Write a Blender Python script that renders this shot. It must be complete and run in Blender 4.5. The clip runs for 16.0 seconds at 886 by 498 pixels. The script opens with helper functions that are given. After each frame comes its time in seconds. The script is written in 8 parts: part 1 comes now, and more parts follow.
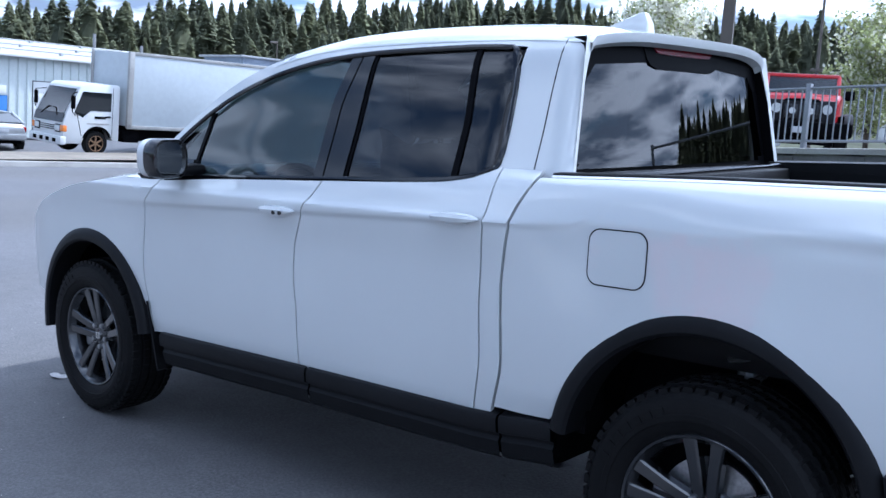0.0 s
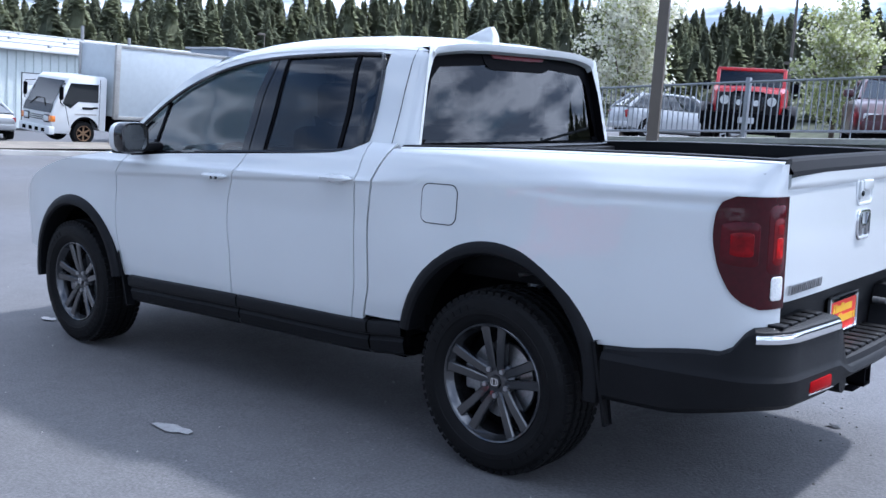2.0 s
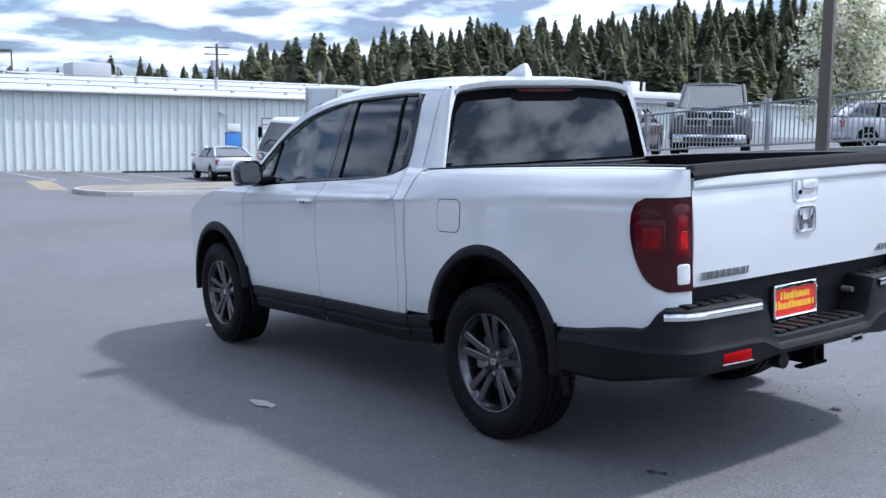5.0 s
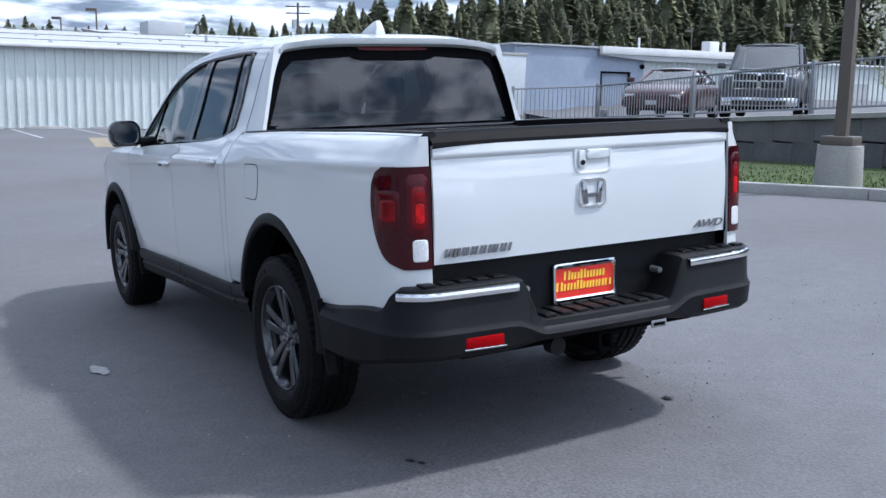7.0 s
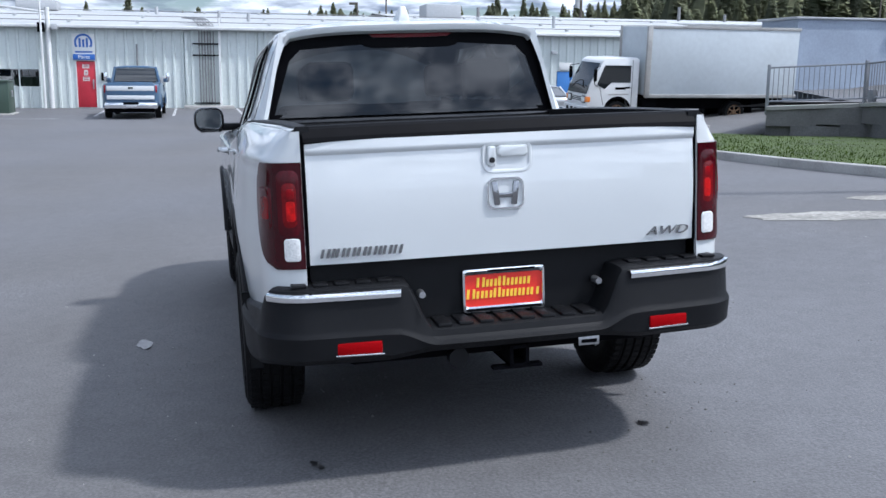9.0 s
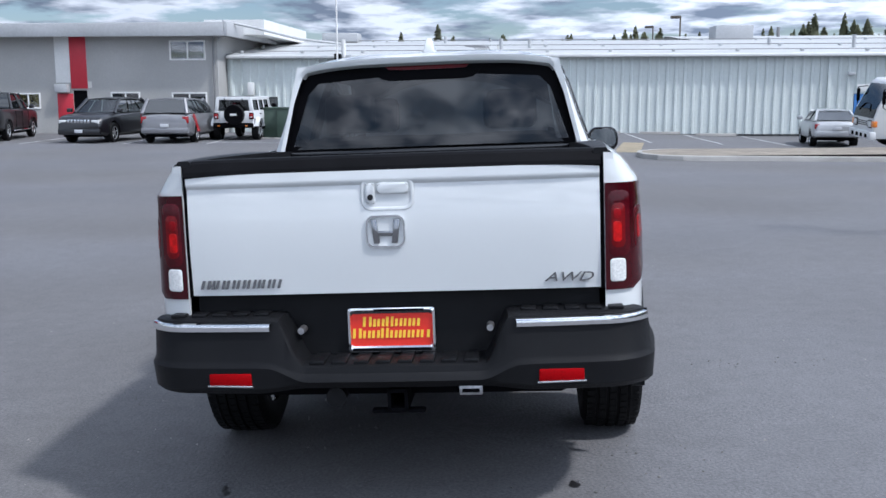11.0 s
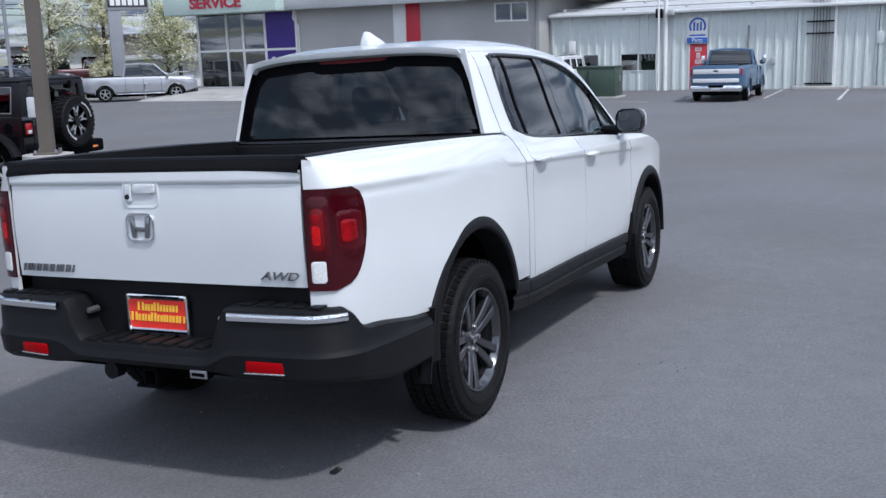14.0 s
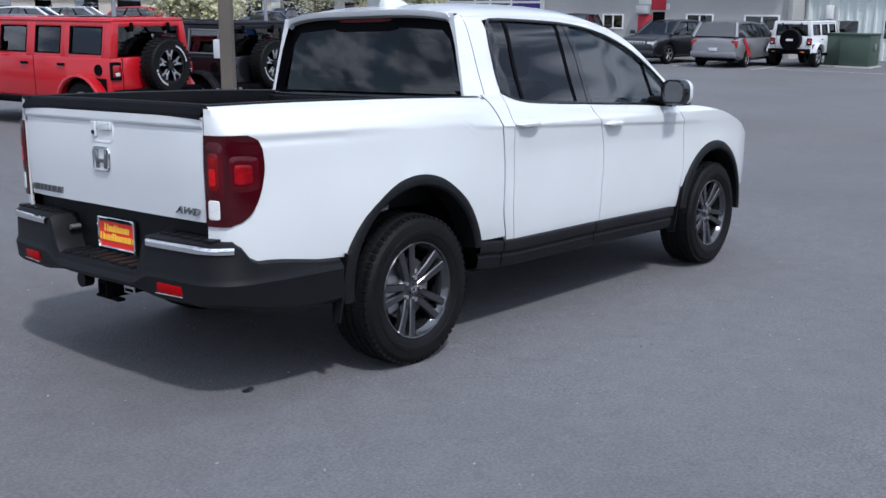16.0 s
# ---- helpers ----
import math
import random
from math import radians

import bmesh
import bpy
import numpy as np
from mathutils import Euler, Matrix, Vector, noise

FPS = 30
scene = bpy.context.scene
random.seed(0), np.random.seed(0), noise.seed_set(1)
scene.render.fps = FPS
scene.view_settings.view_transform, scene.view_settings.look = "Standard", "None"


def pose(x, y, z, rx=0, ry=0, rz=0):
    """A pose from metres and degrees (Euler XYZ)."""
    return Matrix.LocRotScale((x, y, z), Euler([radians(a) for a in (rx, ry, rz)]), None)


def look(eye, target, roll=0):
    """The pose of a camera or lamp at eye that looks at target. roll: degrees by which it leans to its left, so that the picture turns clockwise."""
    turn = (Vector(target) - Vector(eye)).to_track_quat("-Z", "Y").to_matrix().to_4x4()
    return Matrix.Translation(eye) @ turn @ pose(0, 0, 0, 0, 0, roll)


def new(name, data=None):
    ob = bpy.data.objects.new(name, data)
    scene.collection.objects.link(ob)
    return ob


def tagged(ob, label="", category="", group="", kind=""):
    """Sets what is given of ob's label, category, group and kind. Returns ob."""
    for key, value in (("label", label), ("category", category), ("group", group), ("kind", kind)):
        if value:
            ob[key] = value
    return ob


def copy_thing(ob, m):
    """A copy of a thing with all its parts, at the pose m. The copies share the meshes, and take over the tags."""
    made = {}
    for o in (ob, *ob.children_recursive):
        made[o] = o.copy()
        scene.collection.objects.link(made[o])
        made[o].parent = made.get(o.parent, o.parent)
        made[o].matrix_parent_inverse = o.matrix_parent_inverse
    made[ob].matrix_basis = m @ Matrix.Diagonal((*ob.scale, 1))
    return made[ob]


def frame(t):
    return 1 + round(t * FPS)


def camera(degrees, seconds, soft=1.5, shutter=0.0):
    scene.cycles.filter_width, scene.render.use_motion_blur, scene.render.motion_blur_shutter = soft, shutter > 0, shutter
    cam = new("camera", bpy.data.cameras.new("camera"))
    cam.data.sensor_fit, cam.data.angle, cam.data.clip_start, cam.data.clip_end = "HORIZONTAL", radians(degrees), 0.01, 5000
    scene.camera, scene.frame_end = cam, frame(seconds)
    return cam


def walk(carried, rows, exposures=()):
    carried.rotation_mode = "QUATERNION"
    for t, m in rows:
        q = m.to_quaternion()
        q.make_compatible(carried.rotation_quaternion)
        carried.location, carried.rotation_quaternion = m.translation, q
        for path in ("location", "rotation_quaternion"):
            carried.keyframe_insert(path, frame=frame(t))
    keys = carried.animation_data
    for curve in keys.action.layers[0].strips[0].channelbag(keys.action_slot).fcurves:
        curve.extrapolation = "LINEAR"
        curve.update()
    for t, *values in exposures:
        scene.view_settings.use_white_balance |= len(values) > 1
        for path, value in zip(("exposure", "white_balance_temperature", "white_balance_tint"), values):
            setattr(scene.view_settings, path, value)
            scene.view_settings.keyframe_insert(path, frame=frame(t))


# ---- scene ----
cam = camera(48.6, 16.0)
PATH = [
    (0, (-1.099, 3.344, 1.352), (0.204, 1.849, 1.100), 3.72),
    (0.5, (-1.398, 3.501, 1.361), (-0.091, 2.012, 1.094), 3.82),
    (1, (-1.685, 3.719, 1.360), (-0.402, 2.209, 1.089), 4.22),
    (1.5, (-1.987, 3.814, 1.348), (-0.715, 2.297, 1.067), 4.52),
    (2, (-2.250, 3.943, 1.358), (-0.963, 2.435, 1.091), 3.82),
    (2.5, (-2.527, 4.106, 1.378), (-1.210, 2.622, 1.129), 2.92),
    (3, (-2.811, 4.125, 1.373), (-1.472, 2.661, 1.120), 3.02),
    (3.5, (-3.041, 4.194, 1.388), (-1.642, 2.789, 1.125), 1.83),
    (3.7, (-3.128, 4.226, 1.397), (-1.692, 2.858, 1.139), 1.43),
    (5.8, (-3.824, 3.285, 1.412), (-2.164, 2.198, 1.162), 1.17),
    (6, (-3.902, 3.164, 1.424), (-2.247, 2.073, 1.156), 1.68),
    (6.5, (-3.951, 2.816, 1.419), (-2.300, 1.726, 1.120), 1.79),
    (7, (-4.045, 2.493, 1.431), (-2.341, 1.494, 1.117), 1.06),
    (7.5, (-4.197, 2.167, 1.462), (-2.413, 1.333, 1.112), 0.69),
    (8, (-4.208, 1.805, 1.471), (-2.369, 1.117, 1.092), 0.11),
    (8.5, (-4.291, 1.458, 1.477), (-2.413, 0.882, 1.098), -0.17),
    (9, (-4.371, 1.081, 1.495), (-2.459, 0.624, 1.132), 0.54),
    (9.2, (-4.351, 0.922, 1.488), (-2.424, 0.518, 1.136), 0.70),
    (11.3, (-4.403, -0.644, 1.569), (-2.446, -0.403, 1.231), -0.74),
    (11.5, (-4.428, -0.817, 1.595), (-2.483, -0.514, 1.240), -1.21),
    (12, (-4.340, -1.187, 1.586), (-2.429, -0.732, 1.209), -1.60),
    (12.5, (-4.218, -1.572, 1.634), (-2.339, -1.004, 1.254), -1.65),
    (13, (-4.189, -1.981, 1.667), (-2.345, -1.315, 1.271), -1.19),
    (13.5, (-4.035, -2.297, 1.670), (-2.231, -1.529, 1.277), -1.24),
    (14, (-3.931, -2.639, 1.698), (-2.163, -1.792, 1.302), -1.76),
    (14.5, (-3.827, -3.002, 1.725), (-2.105, -2.080, 1.296), -1.68),
    (15, (-3.629, -3.319, 1.735), (-1.984, -2.259, 1.320), -2.31),
    (15.5, (-3.535, -3.703, 1.741), (-1.977, -2.526, 1.309), -1.72),
    (16, (-3.374, -3.978, 1.733), (-1.898, -2.717, 1.255), 0.40),
]
walk(cam, [(t, look(eye, target, roll)) for t, eye, target, roll in PATH],
     exposures=[(0, 0.42, 5220, 11), (1.5, 0.44, 5330, 12), (2.0, 0.44, 5430, 12), (3.5, 0.35, 5600, 12), (6.0, 0.14, 5650, 11), (9.0, 0.02, 5800, 10), (11.5, -0.12, 5850, 11), (13.0, -0.26, 5850, 12), (16, -0.30, 5850, 12)])

# ---- world, sun ----
SUN_AZ, SUN_EL = radians(-114.3), radians(54.5)
world = bpy.data.worlds.new("world")
scene.world = world
world.use_nodes = True
wn, wl = world.node_tree.nodes, world.node_tree.links
wn.clear()
w_out, w_bg = wn.new("ShaderNodeOutputWorld"), wn.new("ShaderNodeBackground")
w_sky = wn.new("ShaderNodeTexSky")
w_sky.sky_type, w_sky.sun_disc = "NISHITA", False
w_sky.sun_elevation, w_sky.sun_rotation = SUN_EL, radians(90.0) - SUN_AZ
w_sky.air_density, w_sky.dust_density, w_sky.ozone_density = 0.9, 0.6, 2.0
# broken cloud deck: two scales of noise on a plane overhead
w_co, w_sep = wn.new("ShaderNodeTexCoord"), wn.new("ShaderNodeSeparateXYZ")
wl.new(w_co.outputs["Generated"], w_sep.inputs[0])
w_h = wn.new("ShaderNodeMath"); w_h.operation = "ADD"; w_h.inputs[1].default_value = 0.12
wl.new(w_sep.outputs[2], w_h.inputs[0])
w_hm = wn.new("ShaderNodeMath"); w_hm.operation = "MAXIMUM"; w_hm.inputs[1].default_value = 0.05
wl.new(w_h.outputs[0], w_hm.inputs[0])
w_dx, w_dy = wn.new("ShaderNodeMath"), wn.new("ShaderNodeMath")
for w_d, k in ((w_dx, 0), (w_dy, 1)):
    w_d.operation = "DIVIDE"
    wl.new(w_sep.outputs[k], w_d.inputs[0])
    wl.new(w_hm.outputs[0], w_d.inputs[1])
w_com = wn.new("ShaderNodeCombineXYZ")
wl.new(w_dx.outputs[0], w_com.inputs[0])
wl.new(w_dy.outputs[0], w_com.inputs[1])
# how far a direction lies towards the sun: the deck is denser there
w_lit = wn.new("ShaderNodeVectorMath"); w_lit.operation = "DOT_PRODUCT"
w_lit.inputs[1].default_value = (math.cos(SUN_AZ), math.sin(SUN_AZ), 0.0)
wl.new(w_co.outputs["Generated"], w_lit.inputs[0])
w_n1 = wn.new("ShaderNodeTexNoise")
w_n1.inputs["Scale"].default_value, w_n1.inputs["Detail"].default_value, w_n1.inputs["Roughness"].default_value = 1.9, 8.0, 0.55
wl.new(w_com.outputs[0], w_n1.inputs["Vector"])
w_r = wn.new("ShaderNodeValToRGB")
w_r.color_ramp.elements[0].position, w_r.color_ramp.elements[0].color = 0.37, (0, 0, 0, 1)
w_r.color_ramp.elements[1].position, w_r.color_ramp.elements[1].color = 0.50, (1, 1, 1, 1)
w_open = wn.new("ShaderNodeMath"); w_open.operation = "MULTIPLY_ADD"; w_open.inputs[1].default_value = 0.06
wl.new(w_lit.outputs["Value"], w_open.inputs[0])
wl.new(w_n1.outputs[0], w_open.inputs[2])
wl.new(w_open.outputs[0], w_r.inputs[0])
w_n2 = wn.new("ShaderNodeTexNoise")
w_n2.inputs["Scale"].default_value, w_n2.inputs["Detail"].default_value = 2.4, 7.0
wl.new(w_com.outputs[0], w_n2.inputs["Vector"])
w_cc = wn.new("ShaderNodeValToRGB")
w_cc.color_ramp.elements[0].position, w_cc.color_ramp.elements[0].color = 0.41, (3.0, 3.6, 4.7, 1)
w_cc.color_ramp.elements[1].position, w_cc.color_ramp.elements[1].color = 0.57, (12.4, 13.0, 14.2, 1)
wl.new(w_n2.outputs[0], w_cc.inputs[0])
w_mix = wn.new("ShaderNodeMixRGB")
wl.new(w_r.outputs[0], w_mix.inputs[0])
wl.new(w_sky.outputs[0], w_mix.inputs[1])
# clouds are thicker and greyer towards the horizon, thin and bright overhead
w_up = wn.new("ShaderNodeMapRange")
w_up.inputs["From Min"].default_value, w_up.inputs["From Max"].default_value = 0.0, 0.7
w_up.inputs["To Min"].default_value, w_up.inputs["To Max"].default_value = 0.80, 1.24
wl.new(w_sep.outputs[2], w_up.inputs[0])
w_cs = wn.new("ShaderNodeVectorMath"); w_cs.operation = "SCALE"
wl.new(w_cc.outputs[0], w_cs.inputs[0])
wl.new(w_up.outputs[0], w_cs.inputs["Scale"])
# the deck is brighter on the sun's side
w_side = wn.new("ShaderNodeMapRange")
w_side.inputs["From Min"].default_value, w_side.inputs["From Max"].default_value = -0.8, 0.9
w_side.inputs["To Min"].default_value, w_side.inputs["To Max"].default_value = 0.80, 1.75
wl.new(w_lit.outputs["Value"], w_side.inputs[0])
w_cl = wn.new("ShaderNodeVectorMath"); w_cl.operation = "SCALE"
wl.new(w_cs.outputs[0], w_cl.inputs[0])
wl.new(w_side.outputs[0], w_cl.inputs["Scale"])
wl.new(w_cl.outputs[0], w_mix.inputs[2])
w_bg.inputs[1].default_value = 0.098
wl.new(w_mix.outputs[0], w_bg.inputs[0])
wl.new(w_bg.outputs[0], w_out.inputs[0])

sun = new("sun", bpy.data.lights.new("sun", "SUN"))
sun.data.energy, sun.data.angle, sun.data.color = 3.5, radians(3.5), (1.0, 0.95, 0.89)
sun_way = Vector((math.cos(SUN_EL) * math.cos(SUN_AZ), math.cos(SUN_EL) * math.sin(SUN_AZ), math.sin(SUN_EL)))
sun.matrix_world = look(sun_way * 60, (0, 0, 0))

# ---- materials ----
def material(name, color, rough=0.5, metal=0.0, coat=0.0, grain=None, blotch=None, bump=None, spec=0.5, vary=0.0):
    """A Principled surface. grain, blotch: (scale, amount) of fine and broad colour change; bump: (scale, height in m)."""
    m = bpy.data.materials.new(name)
    m.use_nodes = True
    nt = m.node_tree
    b = nt.nodes["Principled BSDF"]
    b.inputs["Base Color"].default_value = (*color, 1)
    b.inputs["Roughness"].default_value, b.inputs["Metallic"].default_value = rough, metal
    b.inputs["Coat Weight"].default_value, b.inputs["Coat Roughness"].default_value = coat, 0.03
    b.inputs["Specular IOR Level"].default_value = spec
    b.inputs["Coat IOR"].default_value = 1.7
    co = nt.nodes.new("ShaderNodeTexCoord")
    out = None
    for setting, detail in ((grain, 4.0), (blotch, 6.0)):
        if not setting:
            continue
        n = nt.nodes.new("ShaderNodeTexNoise")
        n.inputs["Scale"].default_value, n.inputs["Detail"].default_value = setting[0], detail
        nt.links.new(co.outputs["Object"], n.inputs["Vector"])
        mp = nt.nodes.new("ShaderNodeMapRange")
        mp.inputs["From Min"].default_value, mp.inputs["From Max"].default_value = 0.3, 0.7
        mp.inputs["To Min"].default_value, mp.inputs["To Max"].default_value = 1 - setting[1], 1 + setting[1]
        nt.links.new(n.outputs[0], mp.inputs[0])
        if out:
            mu = nt.nodes.new("ShaderNodeMath"); mu.operation = "MULTIPLY"
            nt.links.new(out, mu.inputs[0]); nt.links.new(mp.outputs[0], mu.inputs[1])
            out = mu.outputs[0]
        else:
            out = mp.outputs[0]
    if vary:
        oi = nt.nodes.new("ShaderNodeObjectInfo")
        mp = nt.nodes.new("ShaderNodeMapRange")
        mp.inputs["To Min"].default_value, mp.inputs["To Max"].default_value = 1 - vary, 1 + vary
        nt.links.new(oi.outputs["Random"], mp.inputs[0])
        if out:
            mu = nt.nodes.new("ShaderNodeMath"); mu.operation = "MULTIPLY"
            nt.links.new(out, mu.inputs[0]); nt.links.new(mp.outputs[0], mu.inputs[1])
            out = mu.outputs[0]
        else:
            out = mp.outputs[0]
    if out:
        vm = nt.nodes.new("ShaderNodeVectorMath"); vm.operation = "SCALE"
        vm.inputs[0].default_value = color
        nt.links.new(out, vm.inputs["Scale"])
        nt.links.new(vm.outputs[0], b.inputs["Base Color"])
    if bump:
        n = nt.nodes.new("ShaderNodeTexNoise")
        n.inputs["Scale"].default_value, n.inputs["Detail"].default_value = bump[0], 3.0
        nt.links.new(co.outputs["Object"], n.inputs["Vector"])
        bp = nt.nodes.new("ShaderNodeBump")
        bp.inputs["Distance"].default_value, bp.inputs["Strength"].default_value = bump[1], 1.0
        nt.links.new(n.outputs[0], bp.inputs["Height"])
        nt.links.new(bp.outputs[0], b.inputs["Normal"])
    return m


def glass(name, tint, rough=0.0, ior=1.8):
    """A pane: tinted clear glass with a mirror coat by Fresnel."""
    m = bpy.data.materials.new(name)
    m.use_nodes = True
    nt = m.node_tree
    nt.nodes.clear()
    o, mx = nt.nodes.new("ShaderNodeOutputMaterial"), nt.nodes.new("ShaderNodeMixShader")
    tr, gl, fr = nt.nodes.new("ShaderNodeBsdfTransparent"), nt.nodes.new("ShaderNodeBsdfGlossy"), nt.nodes.new("ShaderNodeFresnel")
    tr.inputs[0].default_value = (*tint, 1)
    gl.inputs["Roughness"].default_value = rough
    fr.inputs[0].default_value = ior
    nt.links.new(fr.outputs[0], mx.inputs[0])
    nt.links.new(tr.outputs[0], mx.inputs[1])
    nt.links.new(gl.outputs[0], mx.inputs[2])
    nt.links.new(mx.outputs[0], o.inputs[0])
    return m


PAINT = material("white_pearl_paint", (0.655, 0.675, 0.672), 0.38, 0.0, 1.0, grain=(900, 0.02), blotch=(3, 0.015), spec=0.4)
PLASTIC = material("black_textured_plastic", (0.0065, 0.0068, 0.008), 0.48, grain=(300, 0.15), blotch=(6, 0.15), bump=(900, 0.0006), spec=0.18)
GLOSSBLACK = material("gloss_black_trim", (0.004, 0.004, 0.005), 0.15, coat=0.3)
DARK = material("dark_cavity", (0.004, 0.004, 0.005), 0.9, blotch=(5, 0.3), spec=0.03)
RUBBER = material("tyre_rubber", (0.0075, 0.0075, 0.008), 0.55, grain=(160, 0.25), blotch=(8, 0.2), bump=(500, 0.0008), spec=0.12)
RIM = material("gunmetal_wheel_paint", (0.065, 0.067, 0.072), 0.20, 0.8, 0.5, grain=(500, 0.08))
STEEL = material("bare_steel", (0.42, 0.42, 0.43), 0.38, 0.9, grain=(90, 0.2))
FRIT = material("black_glass_border", (0.003, 0.003, 0.004), 0.5, spec=0.04, grain=(60, 0.1))
CAPBLACK = material("black_cap_plastic", (0.006, 0.006, 0.007), 0.55, spec=0.06, grain=(200, 0.15), blotch=(7, 0.2))
CHROME = material("chrome", (0.86, 0.87, 0.88), 0.08, 1.0, grain=(40, 0.03))
TINT = glass("tinted_window_glass", (0.20, 0.25, 0.26), 0.0, 1.85)
PRIVACY = glass("privacy_window_glass", (0.06, 0.07, 0.08), 0.0, 1.8)
REARGLASS = glass("dark_rear_window_glass", (0.085, 0.094, 0.10), 0.0, 1.75)
CLEAR = glass("clear_window_glass", (0.62, 0.70, 0.70))
REDLENS = material("dark_red_lamp_lens", (0.040, 0.0010, 0.004), 0.10, coat=0.2, grain=(60, 0.12), spec=0.25)
REDBRIGHT = material("bright_red_reflector", (0.30, 0.0010, 0.003), 0.4, grain=(220, 0.2), spec=0.06)
WHITELENS = material("clear_reverse_lens", (0.72, 0.72, 0.70), 0.15, coat=0.8, grain=(160, 0.18))
LAMPRED = material("red_lamp_window", (0.52, 0.005, 0.005), 0.3, coat=0.05, grain=(120, 0.15), blotch=(25, 0.45), spec=0.2)
LAMPDIM = material("red_lamp_column", (0.22, 0.002, 0.005), 0.25, coat=0.05, grain=(120, 0.12), blotch=(18, 0.45), spec=0.2)
BADGE = material("dark_chrome_badge", (0.36, 0.365, 0.375), 0.12, 1.0, grain=(40, 0.05))
LAMPDEEP = material("deep_red_lamp_panel", (0.066, 0.0014, 0.005), 0.16, coat=0.12, grain=(90, 0.15), blotch=(14, 0.3), spec=0.25)
LAMPMID = material("mid_red_lamp_panel", (0.15, 0.002, 0.004), 0.22, coat=0.05, grain=(90, 0.2), blotch=(14, 0.3), spec=0.25)
MIRROR = material("mirror_glass", (0.70, 0.74, 0.75), 0.03, 1.0)
PLATERED = material("red_plate", (0.80, 0.035, 0.02), 0.4, grain=(80, 0.05))
PLATEYELLOW = material("yellow_print", (0.95, 0.62, 0.05), 0.5)
GREYCLOTH = material("dark_seat_cloth", (0.03, 0.03, 0.033), 0.9, grain=(120, 0.2))

# ---- helpers ----
def finish(bm, mat, angle=35):
    bmesh.ops.remove_doubles(bm, verts=bm.verts, dist=0.0002)
    bmesh.ops.recalc_face_normals(bm, faces=bm.faces)
    me = bpy.data.meshes.new("mesh")
    bm.to_mesh(me)
    bm.free()
    me.materials.append(mat)
    me.polygons.foreach_set("use_smooth", [True] * len(me.polygons))
    me.set_sharp_from_angle(angle=radians(angle))
    return me


def outward(bm, mid):
    """Turns a pane's faces away from a point inside."""
    bmesh.ops.recalc_face_normals(bm, faces=bm.faces)
    bm.faces.ensure_lookup_table()
    f = bm.faces[len(bm.faces) // 2]
    if f.normal.dot(f.calc_center_median() - Vector(mid)) < 0:
        bmesh.ops.reverse_faces(bm, faces=bm.faces)
    me = bpy.data.meshes.new("pane")
    bm.to_mesh(me)
    bm.free()
    me.polygons.foreach_set("use_smooth", [True] * len(me.polygons))
    return me


def part(name, bm, mat, parent=None, label="", m=None, angle=35, inside=None):
    if inside:
        bm = outward(bm, inside)
        bm.materials.append(mat)
    me = bm if isinstance(bm, bpy.types.Mesh) else finish(bm, mat, angle)
    me.name = name
    ob = new(name, me)
    if parent:
        ob.parent = parent
    if m is not None:
        ob.matrix_basis = m
    return tagged(ob, label)


def thing(name, m, label, category, group="", kind=""):
    return_ob = new(name)
    return_ob.matrix_basis = m
    return tagged(return_ob, label, category, group, kind)


def box(x0, x1, y0, y1, z0, z1, bevel=0.0, bm=None, seg=2):
    """A box, joined to bm if given."""
    b = bmesh.new()
    bmesh.ops.create_cube(b, size=1, matrix=Matrix.LocRotScale(((x0 + x1) / 2, (y0 + y1) / 2, (z0 + z1) / 2), None, (abs(x1 - x0), abs(y1 - y0), abs(z1 - z0))))
    if bevel:
        bmesh.ops.bevel(b, geom=b.edges[:], offset=bevel, segments=seg, affect="EDGES", profile=0.5)
    return join(bm, b)


def join(bm, b, m=None):
    if m is not None:
        b.transform(m)
    if bm is None:
        return b
    me = bpy.data.meshes.new("tmp")
    b.to_mesh(me)
    b.free()
    bm.from_mesh(me)
    bpy.data.meshes.remove(me)
    return bm


def cyl(r0, r1, z0, z1, n=16, bm=None, m=None):
    b = bmesh.new()
    bmesh.ops.create_cone(b, cap_ends=True, segments=n, radius1=r0, radius2=r1, depth=z1 - z0, matrix=Matrix.Translation((0, 0, (z0 + z1) / 2)))
    return join(bm, b, m)


def lathe(profile, n=48, bm=None, m=None, closed=False):
    """Turns (radius, along) pairs about the local y axis."""
    b = bmesh.new()
    rings = []
    for k in range(n):
        a = 2 * math.pi * k / n
        rings.append([b.verts.new((r * math.cos(a), y, r * math.sin(a))) for r, y in profile])
    q = len(profile)
    for k in range(n):
        p0, p1 = rings[k], rings[(k + 1) % n]
        for j in range(q if closed else q - 1):
            b.faces.new((p0[j], p0[(j + 1) % q], p1[(j + 1) % q], p1[j]))
    return join(bm, b, m)


def grid(rows, bm=None, close=False):
    """A skin over rows of points of equal length."""
    b = bmesh.new()
    vs = [[b.verts.new(p) for p in row] for row in rows]
    for i in range(len(vs) - 1):
        for j in range(len(vs[i]) - 1 + int(close)):
            k = (j + 1) % len(vs[i])
            try:
                b.faces.new((vs[i][j], vs[i][k], vs[i + 1][k], vs[i + 1][j]))
            except ValueError:
                pass
    return join(bm, b)


def thicken(bm, way):
    """Gives a skin an inward return along its rim, so that it reads as sheet with depth."""
    rim = [e for e in bm.edges if e.is_boundary]
    made = bmesh.ops.extrude_edge_only(bm, edges=rim)["geom"]
    bmesh.ops.translate(bm, verts=[v for v in made if isinstance(v, bmesh.types.BMVert)], vec=way)
    return bm


